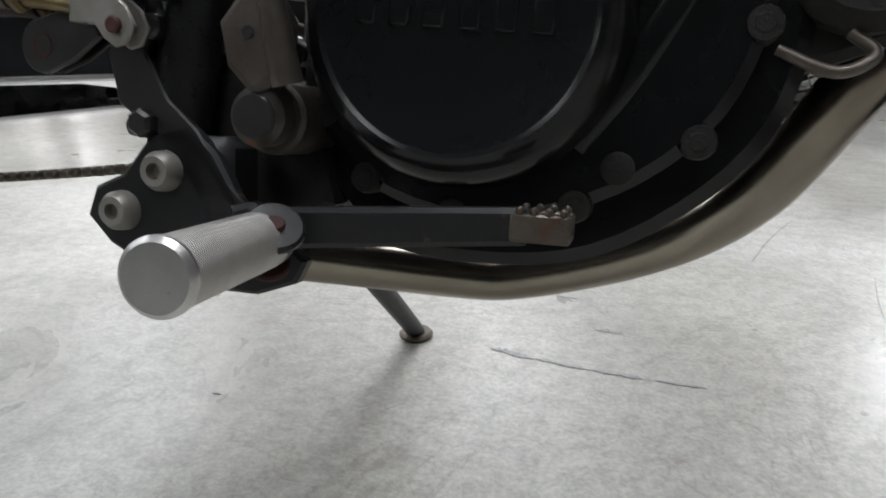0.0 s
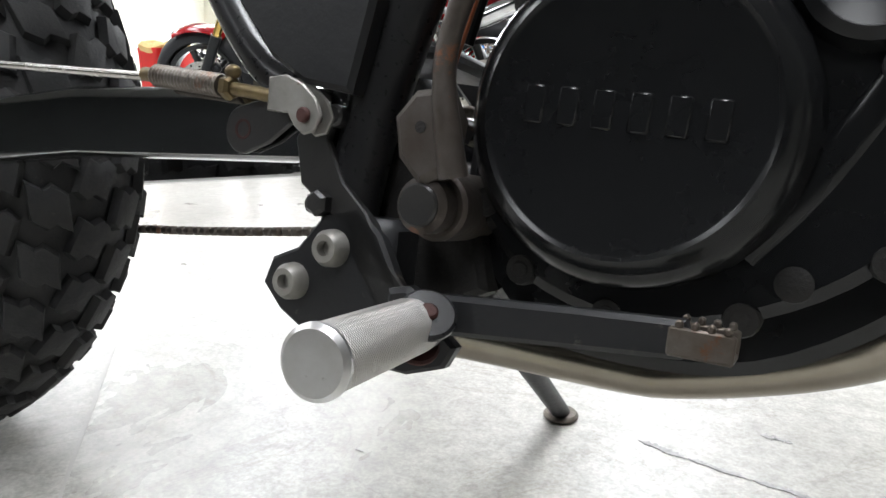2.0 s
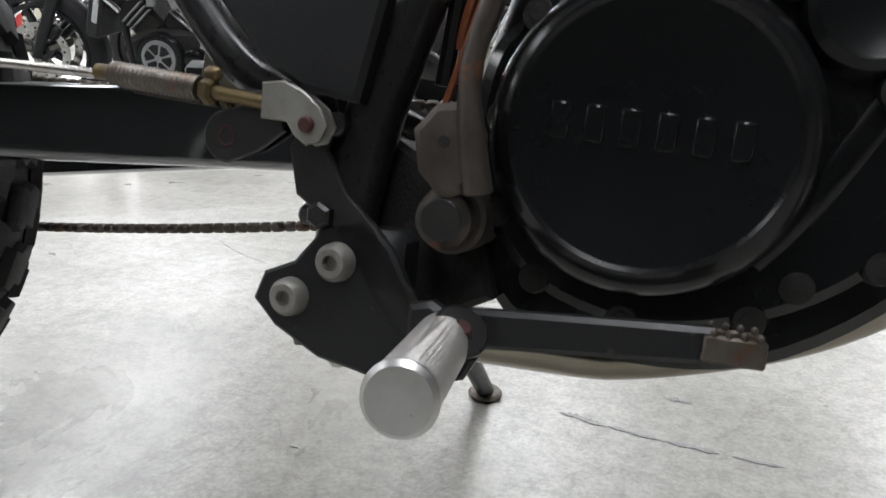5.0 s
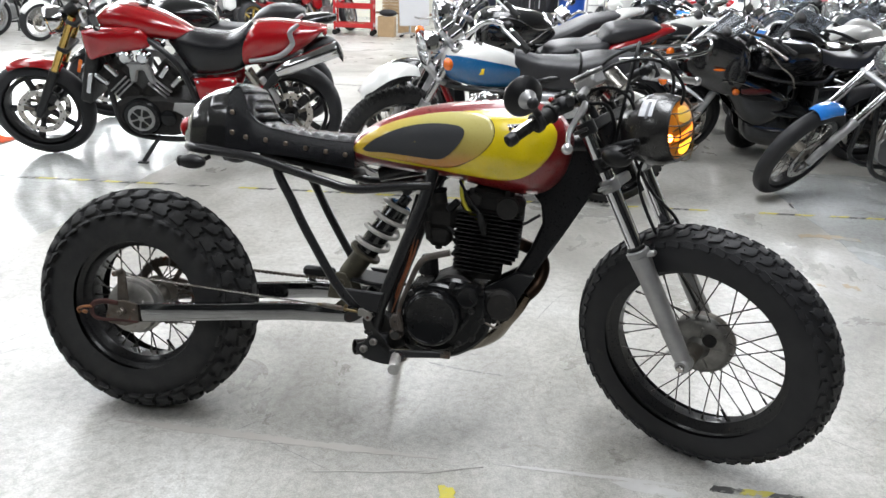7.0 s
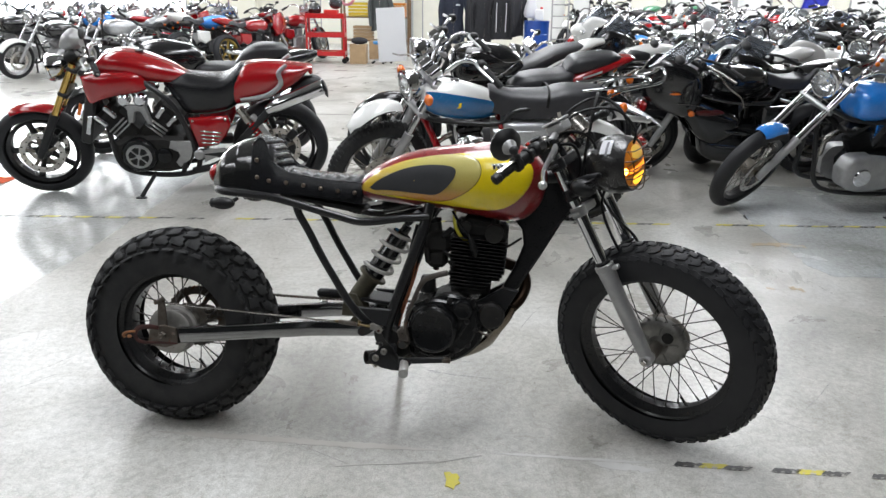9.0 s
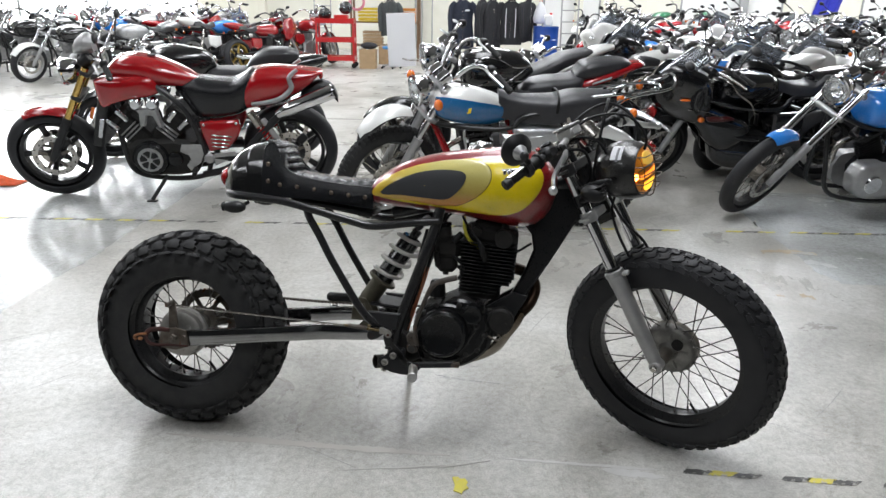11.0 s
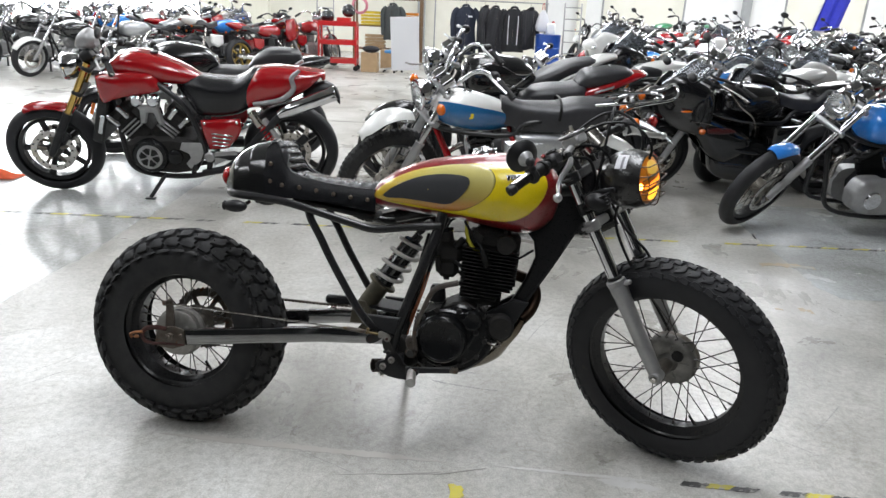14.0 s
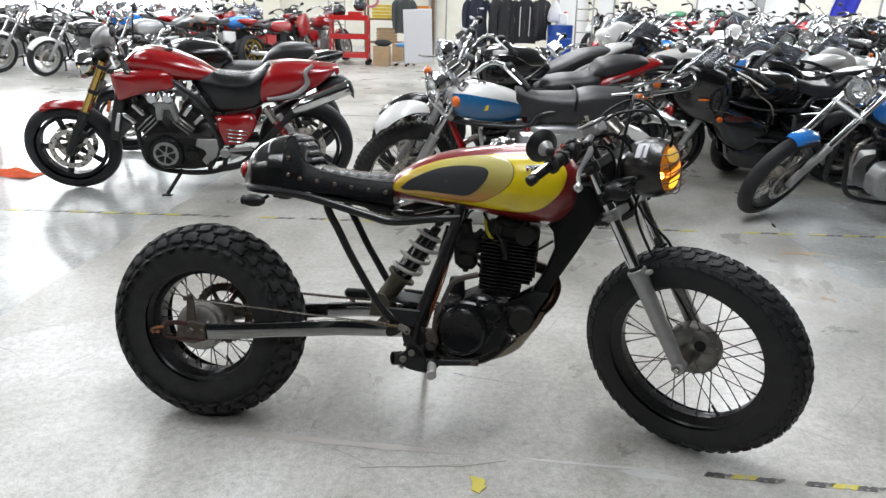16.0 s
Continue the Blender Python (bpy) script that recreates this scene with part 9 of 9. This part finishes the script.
VARIANTS = [
    dict(label="silver naked motorcycle with chrome trim", mirrors=False, paint="silver", fork="chrome", rim="silver", metal="silver"),
    dict(label="black sports motorcycle with full fairing", paint="black", fork="black", fairing="full", bars=0.03, shocks=False, muffler="up", metal="black", step=0.09, mirrors=False),
    dict(label="white touring motorcycle with half fairing", paint="white", fork="chrome", fairing="half", bars=0.10, rim="silver", muffler="both", rear_fender="paint", tail=None),
    dict(label="red sports motorcycle with half fairing", paint="red", fork="chrome", fairing="half", bars=0.04, rim="gold", shocks=False),
    dict(label="black cruiser with chrome forks and fenders", paint="black", fork="chrome", wheel="cast", rim="chrome", rake=32, wb=1.58, tank=(0.62, 1.06, 0.62, 0.86, 0.15), seat=(0.06, 0.64, 0.68), fender="chrome", rear_fender="chrome", tail=None, bars=0.22, engine="vtwin", muffler="both", metal="silver", blinkers=False),
    dict(label="blue and white standard motorcycle", paint="white", tank_paint="sky", fork="chrome", rim="silver", bars=0.14, mirrors=False, blinkers=False),
    dict(label="green tall trail motorcycle", paint="green", tank_paint="white", rf=0.34, rr=0.32, wf=0.09, wr=0.12, fork="black", rim="black", seat=(-0.1, 0.52, 0.90), tank=(0.42, 0.94, 0.72, 0.96, 0.13), fender="high", engine="single", bars=0.18, metal="black"),
    dict(label="black naked motorcycle with round headlight", paint="black", fork="black", rim="black", metal="black", bars=0.12, mirrors=False),
    dict(label="white and black cruiser with spoked wheels", paint="white", tank_paint="black", fork="chrome", wheel="wire", rim="silver", rake=30, wb=1.52, seat=(0.02, 0.60, 0.72), rear_fender="white", tail=None, bars=0.16, mirrors=False, blinkers=False, span=(30, 150), engine="vtwin", metal="silver"),
    dict(label="red standard motorcycle with chrome exhausts", paint="red", fork="chrome", rim="silver", metal="silver", bars=0.14, muffler="both", mirrors=False, blinkers=False),
]
SPOTS = [
    # near the faired sports bike, and the ranks behind it
    (1, 3.10, 4.15, 201), (7, 4.05, 3.55, 199), (5, 2.85, 4.85, 203), (2, 3.45, 5.5, 204), (0, 2.70, 5.75, 205), (9, 4.6, 4.3, 203), (0, 4.5, 5.0, 204),
    # left: two ranks at the back
    (8, -6.50, 9.25, 238), (8, -7.4, 9.6, 236), (4, -8.6, 10.1, 238), (0, -5.75, 10.0, 236), (7, -9.8, 10.6, 240), (5, -6.6, 11.1, 238), (1, -7.8, 11.6, 240), (4, -5.4, 11.4, 236), (0, -9.2, 12.4, 240),
    (5, -3.75, 12.2, 62), (3, -3.05, 12.7, 60), (9, -2.6, 13.9, 62), (3, -4.5, 12.4, 64), (7, -3.6, 14.4, 60), (0, -5.3, 13.1, 66), (4, -4.6, 14.3, 62), (9, -6.3, 13.6, 70), (7, -10.6, 12.6, 250), (2, -11.6, 13.4, 255),
    (1, -7.3, 14.4, 262), (5, -8.4, 15.0, 265), (9, -9.6, 15.2, 268), (0, -6.2, 15.6, 262),
    (6, 3.1, 15.6, 230), (2, 4.3, 15.9, 236), (6, 5.6, 16.4, 232), (4, 7.0, 16.6, 238),
]
jig = random.Random(11)
# right: close ranks, handlebar to handlebar
order = [1, 5, 0, 4, 2, 3, 7, 2, 9, 7, 0, 1, 6, 2, 4, 7]
k = 0
for c in range(5):
    for r in range(13):
        x, y = 2.45 + 1.80 * c + 0.11 * r, 6.3 + 0.74 * r - 0.45 * c
        if y < 4.2 or y > 16.5 or x > 12.5:
            continue
        SPOTS.append((order[k % len(order)], x + jig.uniform(-0.12, 0.12), y + jig.uniform(-0.1, 0.1), 208 + jig.uniform(-7, 7)))
        k += 1
MADE = {}
for v, x, y, a in SPOTS:
    spec = VARIANTS[v]
    mm_ = at((x, y), a + jig.uniform(-3, 3), spec.get("wb", 1.42)) @ Matrix.Scale(jig.uniform(1.02, 1.10) + (0.06 if y > 9 and x > 2 else 0.0), 4)
    if v not in MADE:
        MADE[v] = moto(m=mm_, steer=jig.uniform(5, 18), lite=True, **spec)
    else:
        copy_thing(MADE[v], mm_ @ pose(0, 0, 0, -8, 0, 0))

# ---- things about the hall ----
RED_STEEL = material("red tool cart enamel", (0.5, 0.012, 0.014), 0.3, 0, (0.42, 0.01, 0.012), scale=8, coat=0.6)
BLUE_DRUM = material("blue drum paint", (0.012, 0.07, 0.35), 0.35, 0, (0.01, 0.055, 0.28), scale=6, coat=0.4, spots=((0.1, 0.08, 0.06), 0.05, 20))
YELLOW_PLASTIC = material("yellow crate plastic", (0.75, 0.55, 0.02), 0.4, scale=12)
ORANGE_CLOTH = material("orange cloth", (0.72, 0.10, 0.02), 0.8, 0, (0.5, 0.07, 0.015), scale=30, bump=0.4)
CARDBOARD = material("brown cardboard", (0.42, 0.29, 0.16), 0.8, 0, (0.34, 0.23, 0.13), scale=10)
CLOTH_BLACK = material("black jacket cloth", (0.012, 0.012, 0.015), 0.8, 0, (0.022, 0.022, 0.026), scale=25, bump=0.4)
CLOTH_NAVY = material("navy jacket cloth", (0.014, 0.018, 0.035), 0.8, 0, (0.024, 0.03, 0.05), scale=25, bump=0.4)
CLOTH_GREY = material("grey jacket cloth", (0.07, 0.08, 0.08), 0.8, 0, (0.05, 0.055, 0.055), scale=25, bump=0.4)
CLOTH_BLUE = material("blue cloth hanging", (0.02, 0.03, 0.42), 0.7, 0, (0.015, 0.022, 0.3), scale=14, bump=0.3)
BLUE_SEAT = material("blue stool vinyl", (0.05, 0.25, 0.55), 0.45, scale=20)
WHITE_SHEET = material("white panel sheet", (0.78, 0.78, 0.77), 0.5, 0, (0.72, 0.72, 0.71), scale=3)
WOOD = material("brown timber", (0.20, 0.12, 0.06), 0.6, 0, (0.14, 0.08, 0.04), scale=6, aniso=(1, 1, 6))
PINK_HOSE = material("pink hose", (0.75, 0.25, 0.33), 0.5, scale=20)
RED_PLASTIC = material("red can plastic", (0.55, 0.02, 0.015), 0.4, 0, (0.48, 0.016, 0.012), scale=10)

cart = thing("tool_cart", "red steel three-tier tool cart on castors", "tool cart", pose(-2.22, 13.2, 0, 0, 0, 4))
for x in (-0.39, 0.39):
    for y in (-0.2, 0.2):
        part("post", Shape().box((x, y, 0.54), (0.04, 0.04, 0.86), 0.006), RED_STEEL, cart)
        part("castor", Shape().rod((x, y - 0.02, 0.055), (x, y + 0.02, 0.055), 0.055, 0.01, seg=18), GRIP_RUBBER, cart)
for z in (0.16, 0.54, 0.92):
    tray = Shape().box((0, 0, z), (0.80, 0.44, 0.02), 0.004)
    for y in (-0.22, 0.22):
        tray.box((0, y, z + 0.04), (0.80, 0.014, 0.09), 0.004)
    for x in (-0.40, 0.40):
        tray.box((x, 0, z + 0.04), (0.014, 0.44, 0.09), 0.004)
    part("tray", tray, RED_STEEL, cart)
part("push_handle", Shape().tube([(-0.42, -0.18, 0.96), (-0.50, -0.18, 1.0), (-0.50, 0.18, 1.0), (-0.42, 0.18, 0.96)], 0.012), RED_STEEL, cart)
for c, sz, mt in (((-2.40, 13.2, 0.59), (0.2, 0.18, 0.06), CLOTH_GREY), ((-2.05, 13.2, 0.59), (0.22, 0.2, 0.05), PAINTS["green"]), ((-2.2, 13.2, 0.20), (0.35, 0.25, 0.06), CARDBOARD), ((-2.1, 13.22, 1.02), (0.28, 0.22, 0.12), RED_PLASTIC)):
    solid("parts_tray", Shape().box(c, sz, 0.012), mt, "small tray of workshop parts on the cart", "tray", group="trays on the cart")
for x, mt in ((-2.45, PAINTS["black"]), (-2.0, PAINTS["black"])):
    hm2 = thing("helmet", "black motorcycle helmet standing on the cart", "helmet", pose(x, 13.2, 1.09 if x > -2.3 else 0.96), group="helmets")
    part("shell", Shape().ball((0, 0, 0.13), 0.135, 20, (1.08, 0.95, 1.0), -70, 90), mt, hm2)
    part("visor", Shape().ball((0.02, -0.05, 0.13), 0.12, 16, (0.9, 0.9, 0.42)), SCREEN, hm2)

drum_ = thing("drum", "blue steel oil drum", "drum", pose(2.36, 14.75, 0))
part("shell", Shape().lathe([(0.0, 0.0), (0.28, 0.0), (0.29, 0.02), (0.285, 0.28), (0.297, 0.295), (0.285, 0.31), (0.285, 0.57), (0.297, 0.585), (0.285, 0.60), (0.285, 0.86), (0.295, 0.875), (0.285, 0.88), (0.27, 0.86), (0.0, 0.86)], axis="z", seg=40), BLUE_DRUM, drum_)
part("bung", Shape().cyl((0.15, 0.05, 0.86), (0.15, 0.05, 0.88), 0.03, seg=16), STEEL_GREY, drum_)
can = thing("jerry_can", "white plastic can on the drum", "can", pose(2.40, 14.75, 0.876))
part("body", Shape().box((0, 0, 0.13), (0.20, 0.14, 0.26), 0.03), WHITE_SHEET, can)
part("cap", Shape().rod((0.05, 0, 0.26), (0.05, 0, 0.30), 0.03, seg=16), RED_PLASTIC, can)

# clothes rail with jackets
rack_ = thing("clothes_rail", "bare steel clothes rail", "clothes rail", pose(1.05, 15.0, 0))
for x in (-1.35, 1.25):
    part("upright", Shape().cyl((x, 0, 0.02), (x, 0, 1.55), 0.016, seg=12), STEEL_GREY, rack_)
    part("foot", Shape().box((x, 0, 0.015), (0.05, 0.5, 0.03), 0.008), STEEL_GREY, rack_)
part("rail", Shape().cyl((-1.38, 0, 1.55), (1.28, 0, 1.55), 0.014, seg=12), STEEL_GREY, rack_)
part("top_shelf", Shape().box((0.2, 0.1, 1.72), (2.4, 0.3, 0.03), 0.006), WHITE_SHEET, rack_)


def jacket(x, y, z, mat, turn, length=0.66, half=0.25, label="dark motorcycle jacket on a hanger", trim=None, seed=0):
    j = thing("jacket", label, "jacket", pose(x, y, z, 0, 0, turn), group="hanging jackets")
    rows = []
    for i in range(15):
        u = i / 14
        zz = -length * u - 0.02 * math.sin(math.pi * u)
        w = half * (0.34 + 0.62 * min(1, u / 0.13) ** 0.7) * (1 - 0.10 * math.sin(math.pi * min(1, u * 1.25)) + 0.04 * u)
        dpt = 0.05 + 0.05 * math.sin(math.pi * min(1, 0.2 + u * 0.8))
        rows.append([(w * math.cos(a) * (1 + 0.04 * math.sin(5 * a + 9 * u + seed)), dpt * math.sin(a) * (1 + 0.22 * math.sin(6 * a + 4 * u + seed)), zz + (0.018 * math.sin(3 * a + seed) if u > 0.9 else 0.0)) for a in [2 * math.pi * k / 32 for k in range(32)]])
    part("body", Shape().rings(rows), mat, j, sharp=70)
    for s in (-1, 1):
        swing = 0.03 * math.sin(seed + s)
        part("sleeve", Shape().tube([(s * half * 0.66, 0, -0.05), (s * half * 0.98, -0.015, -0.15), (s * (half * 1.12 + swing), -0.03, -0.36), (s * (half * 1.10 + swing), -0.05, -0.52), (s * (half * 1.04 + swing), -0.075, -length * 0.88)], [0.052, 0.066, 0.058, 0.052, 0.042], seg=14, squash=(1.0, 0.8)), mat, j)
        if trim is not None:
            part("stripe", Shape().tube([(s * half * 0.40, -0.098, -0.16), (s * half * 0.42, -0.108, -0.34), (s * half * 0.40, -0.104, -length * 0.84)], 0.010, seg=6, squash=(1.0, 0.5)), trim, j, "pale piping stripe")
    part("collar", Shape().tube([(-0.075, 0.02, -0.015), (-0.05, -0.05, 0.025), (0.05, -0.05, 0.025), (0.075, 0.02, -0.015)], 0.024, seg=8), mat, j)
    part("zip", Shape().box((0, -0.108, -length * 0.5), (0.007, 0.004, length * 0.7), 0.001), CHROME_DULL, j)
    part("hanger", Shape().tube([(-0.16, 0, -0.02), (0, 0, 0.05), (0.0, 0, 0.10), (0.02, 0, 0.125), (0, 0, 0.135)], 0.004, seg=6), WOOD, j)
    return j


nj = jacket(0.42, 15.0, 1.415, CLOTH_NAVY, 6, 1.08, 0.27, "navy work jacket with a pale chest badge on a hanger", seed=1)
part("badge", Shape().box((0.10, -0.112, -0.22), (0.10, 0.006, 0.035), 0.002), PAPER, nj)
jacket(0.86, 15.0, 1.415, CLOTH_BLACK, 68, 1.0, 0.25, seed=2)
jacket(1.10, 14.96, 1.415, CLOTH_BLACK, 30, 1.12, 0.27, "long black coat on a hanger", seed=3)
jacket(1.55, 15.0, 1.415, CLOTH_BLACK, -6, 0.96, 0.27, "black riding jacket with pale stripes on a hanger", trim=PAPER, seed=4)
jacket(1.92, 15.02, 1.415, CLOTH_BLACK, 48, 0.90, 0.24, seed=5)
sack = thing("cloth_bag", "white cloth bag hung on the rail", "bag", pose(2.22, 14.98, 1.53))
part("bag_body", Shape().rings([[(w * math.cos(a) * (1 + 0.06 * math.sin(4 * a + z * 9)), 0.09 * math.sin(a) * w / 0.15, z) for a in [2 * math.pi * k / 24 for k in range(24)]] for z, w in ((-0.12, 0.03), (-0.20, 0.09), (-0.36, 0.14), (-0.50, 0.155), (-0.58, 0.13), (-0.60, 0.06))]), PAPER, sack)
part("strap", Shape().tube([(-0.03, 0, -0.13), (-0.015, 0, 0.0), (0.0, 0.0, 0.022), (0.015, 0, 0.0), (0.03, 0, -0.13)], 0.006, seg=6), RED_PLASTIC, sack)
jacket(-1.30, 15.09, 1.37, CLOTH_GREY, -8, 0.78, 0.24, "grey work jacket on a hanger", seed=6)
frame_ = thing("shelf_unit", "brown timber shelf unit with crates", "shelf", pose(-1.45, 15.35, 0))
for x in (-0.8, 0.8):
    for y in (-0.2, 0.2):
        part("post", Shape().box((x, y, 0.95), (0.05, 0.05, 1.9), 0.006), WOOD, frame_)
for z in (0.35, 0.88, 1.5):
    part("board", Shape().box((0, 0, z), (1.66, 0.46, 0.03), 0.005), WOOD, frame_)
for x, z, mt in ((-1.85, 0.897, YELLOW_PLASTIC), (-0.95, 0.897, material("orange crate plastic", (0.75, 0.25, 0.02), 0.4, scale=12)), (-1.75, 0.367, CARDBOARD)):
    cr = thing("crate", "slatted plastic crate on the shelf" if mt is not CARDBOARD else "open cardboard box on the shelf", "crate", pose(x, 15.3, z), group="crates")
    part("base", Shape().box((0, 0, 0.01), (0.46, 0.34, 0.02), 0.005), mt, cr)
    for k in range(4):
        for y in (-0.165, 0.165):
            part("slat", Shape().box((0, y, 0.06 + 0.075 * k), (0.46, 0.012, 0.055), 0.004), mt, cr)
        for x2 in (-0.224, 0.224):
            part("slat", Shape().box((x2, 0, 0.06 + 0.075 * k), (0.012, 0.32, 0.055), 0.004), mt, cr)
ring = Shape()
for k in range(4):
    ring.lathe([(0.15 + 0.012 * math.cos(a) + 0.012 * k, 0.012 * math.sin(a)) for a in [2 * math.pi * q / 8 for q in range(8)]], (-2.1, 15.085 + 0.01 * k, 1.33), seg=30, loop=True)
solid("hose_coil", ring, PINK_HOSE, "coiled pink hose hung on the shelf post", "hose")
for c, s in (((-1.52, 13.1, 0.20), (0.34, 0.3, 0.40)), ((-1.25, 14.3, 0.2), (0.4, 0.35, 0.4))):
    bx = thing("cardboard_box", "closed brown cardboard box on the floor", "box", pose(c[0], c[1], 0), group="cardboard boxes")
    part("carton", Shape().box((0, 0, s[2] / 2), s, 0.006), CARDBOARD, bx)
    part("tape", Shape().box((0, 0, s[2] + 0.001), (0.05, s[1] * 0.98, 0.003), 0.001), PAPER, bx)
bag = Shape().ball((-1.50, 13.1, 0.47), 0.17, 18, (1.1, 0.9, 0.42))
solid("bag", bag, CLOTH_BLACK, "black cloth bag lying on the box", "bag")
stool = thing("stool", "low workshop stool with blue seat", "stool", pose(-1.05, 13.2, 0))
part("seat", Shape().rod((0, 0, 0.40), (0, 0, 0.46), 0.18, 0.02, seg=28), BLUE_SEAT, stool)
part("column", Shape().cyl((0, 0, 0.08), (0, 0, 0.40), 0.025, seg=14), STEEL_GREY, stool)
for k in range(5):
    a = k * 2 * math.pi / 5
    lg2 = part("leg", Shape().tube([(0, 0, 0.09), (0.2 * math.cos(a), 0.2 * math.sin(a), 0.06)], 0.014, seg=8, smooth=False), STEEL_GREY, stool)
    part("castor", Shape().ball((0.21 * math.cos(a), 0.21 * math.sin(a), 0.026), 0.026, 10), GRIP_RUBBER, lg2)
# grey steel trolley frames by the shelf
for k, (x, y) in enumerate(((-3.05, 15.6), (2.95, 15.1))):
    ld = thing("steel_frame", "leaning grey steel frame ladder", "frame", pose(x, y, 0, -6, 0, 8), group="steel frames")
    for s in (-0.2, 0.2):
        part("stile", Shape().box((s, 0, 0.8), (0.03, 0.05, 1.6), 0.005), ALLOY_SILVER, ld)
    for q in range(6):
        part("rung", Shape().cyl((-0.2, 0, 0.2 + 0.26 * q), (0.2, 0, 0.2 + 0.26 * q), 0.014, seg=10), ALLOY_SILVER, ld)
# orange cloth on the floor
nx, ny = 26, 14
rnd = random.Random(4)
gv = []
for j in range(ny):
    for i in range(nx):
        u, v = i / (nx - 1), j / (ny - 1)
        x, y = -3.05 + 0.47 * u, 2.86 + 0.20 * v + 0.03 * math.sin(6 * u)
        edge = min(1, 4 * min(u, 1 - u, v, 1 - v) + 0.12)
        gv.append((x, y, 0.004 + edge * (0.022 + 0.016 * math.sin(9 * u + 4 * v) + 0.012 * math.sin(17 * v - 7 * u))))
gf = [(j * nx + i, j * nx + i + 1, (j + 1) * nx + i + 1, (j + 1) * nx + i) for j in range(ny - 1) for i in range(nx - 1)]
solid("cloth", Shape().add(gv, gf), ORANGE_CLOTH, "crumpled orange cloth lying on the concrete", "cloth", sharp=80)
# hung blue cloth, white wall panels
fold = [[(10.5 + 0.7 * u - 0.35 * v, 19.13 + 0.05 * math.sin(14 * u), 2.7 - 1.5 * v) for u in np.linspace(0, 1, 40)] for v in np.linspace(0, 1, 10)]
solid("hanging_cloth", Shape().rings([r + [(x, y + 0.012, z) for x, y, z in r[::-1]] for r in fold]), CLOTH_BLUE, "blue cloth banner hanging in folds", "banner", sharp=80)
for k, (x, w) in enumerate(((3.4, 1.6), (7.9, 2.8), (12.4, 1.8))):
    wp = thing("wall_panel", "white sheet panel fixed to the wall", "wall panel", pose(x, 19.17, 0), group="wall panels")
    part("sheet", Shape().box((0, 0, 1.6), (w, 0.03, 2.8), 0.004), WHITE_SHEET, wp)
    for s in (-1, 1):
        part("batten", Shape().box((s * w / 2, -0.025, 1.6), (0.05, 0.03, 2.8), 0.004), STEEL_GREY, wp)
RAG = material("dull yellow rag", (0.55, 0.38, 0.16), 0.8, 0, (0.44, 0.30, 0.12), scale=20, bump=0.3)
for x, y in ((-4.30, 4.30), (-4.06, 4.36)):
    jc = thing("waste_bin", "tall red plastic bin with a yellow cloth over its rim", "bin", pose(x, y, 0, 0, 0, 8), group="red bins")
    part("body", Shape().rings([[(q * math.copysign(abs(math.cos(a)) ** 0.45, math.cos(a)) * w, 0.09 * q * math.copysign(abs(math.sin(a)) ** 0.45, math.sin(a)) * 1.2, z) for a in [2 * math.pi * k / 24 for k in range(24)]] for z, q, w in ((0.0, 0.92, 0.105), (0.02, 0.96, 0.105), (0.54, 1.0, 0.112), (0.56, 1.04, 0.112), (0.58, 1.04, 0.112))]), RED_PLASTIC, jc)
    part("draped_cloth", Shape().rings([[(math.cos(a) * 0.122 * q * (1 + 0.06 * math.sin(5 * a)), math.sin(a) * 0.118 * q * (1 + 0.06 * math.sin(5 * a)), z + 0.015 * math.sin(3 * a + x)) for a in [2 * math.pi * k / 30 for k in range(30)]] for z, q in ((0.545, 1.02), (0.592, 1.03), (0.622, 0.80), (0.632, 0.35), (0.634, 0.02))]), RAG, jc, "dull yellow cloth")
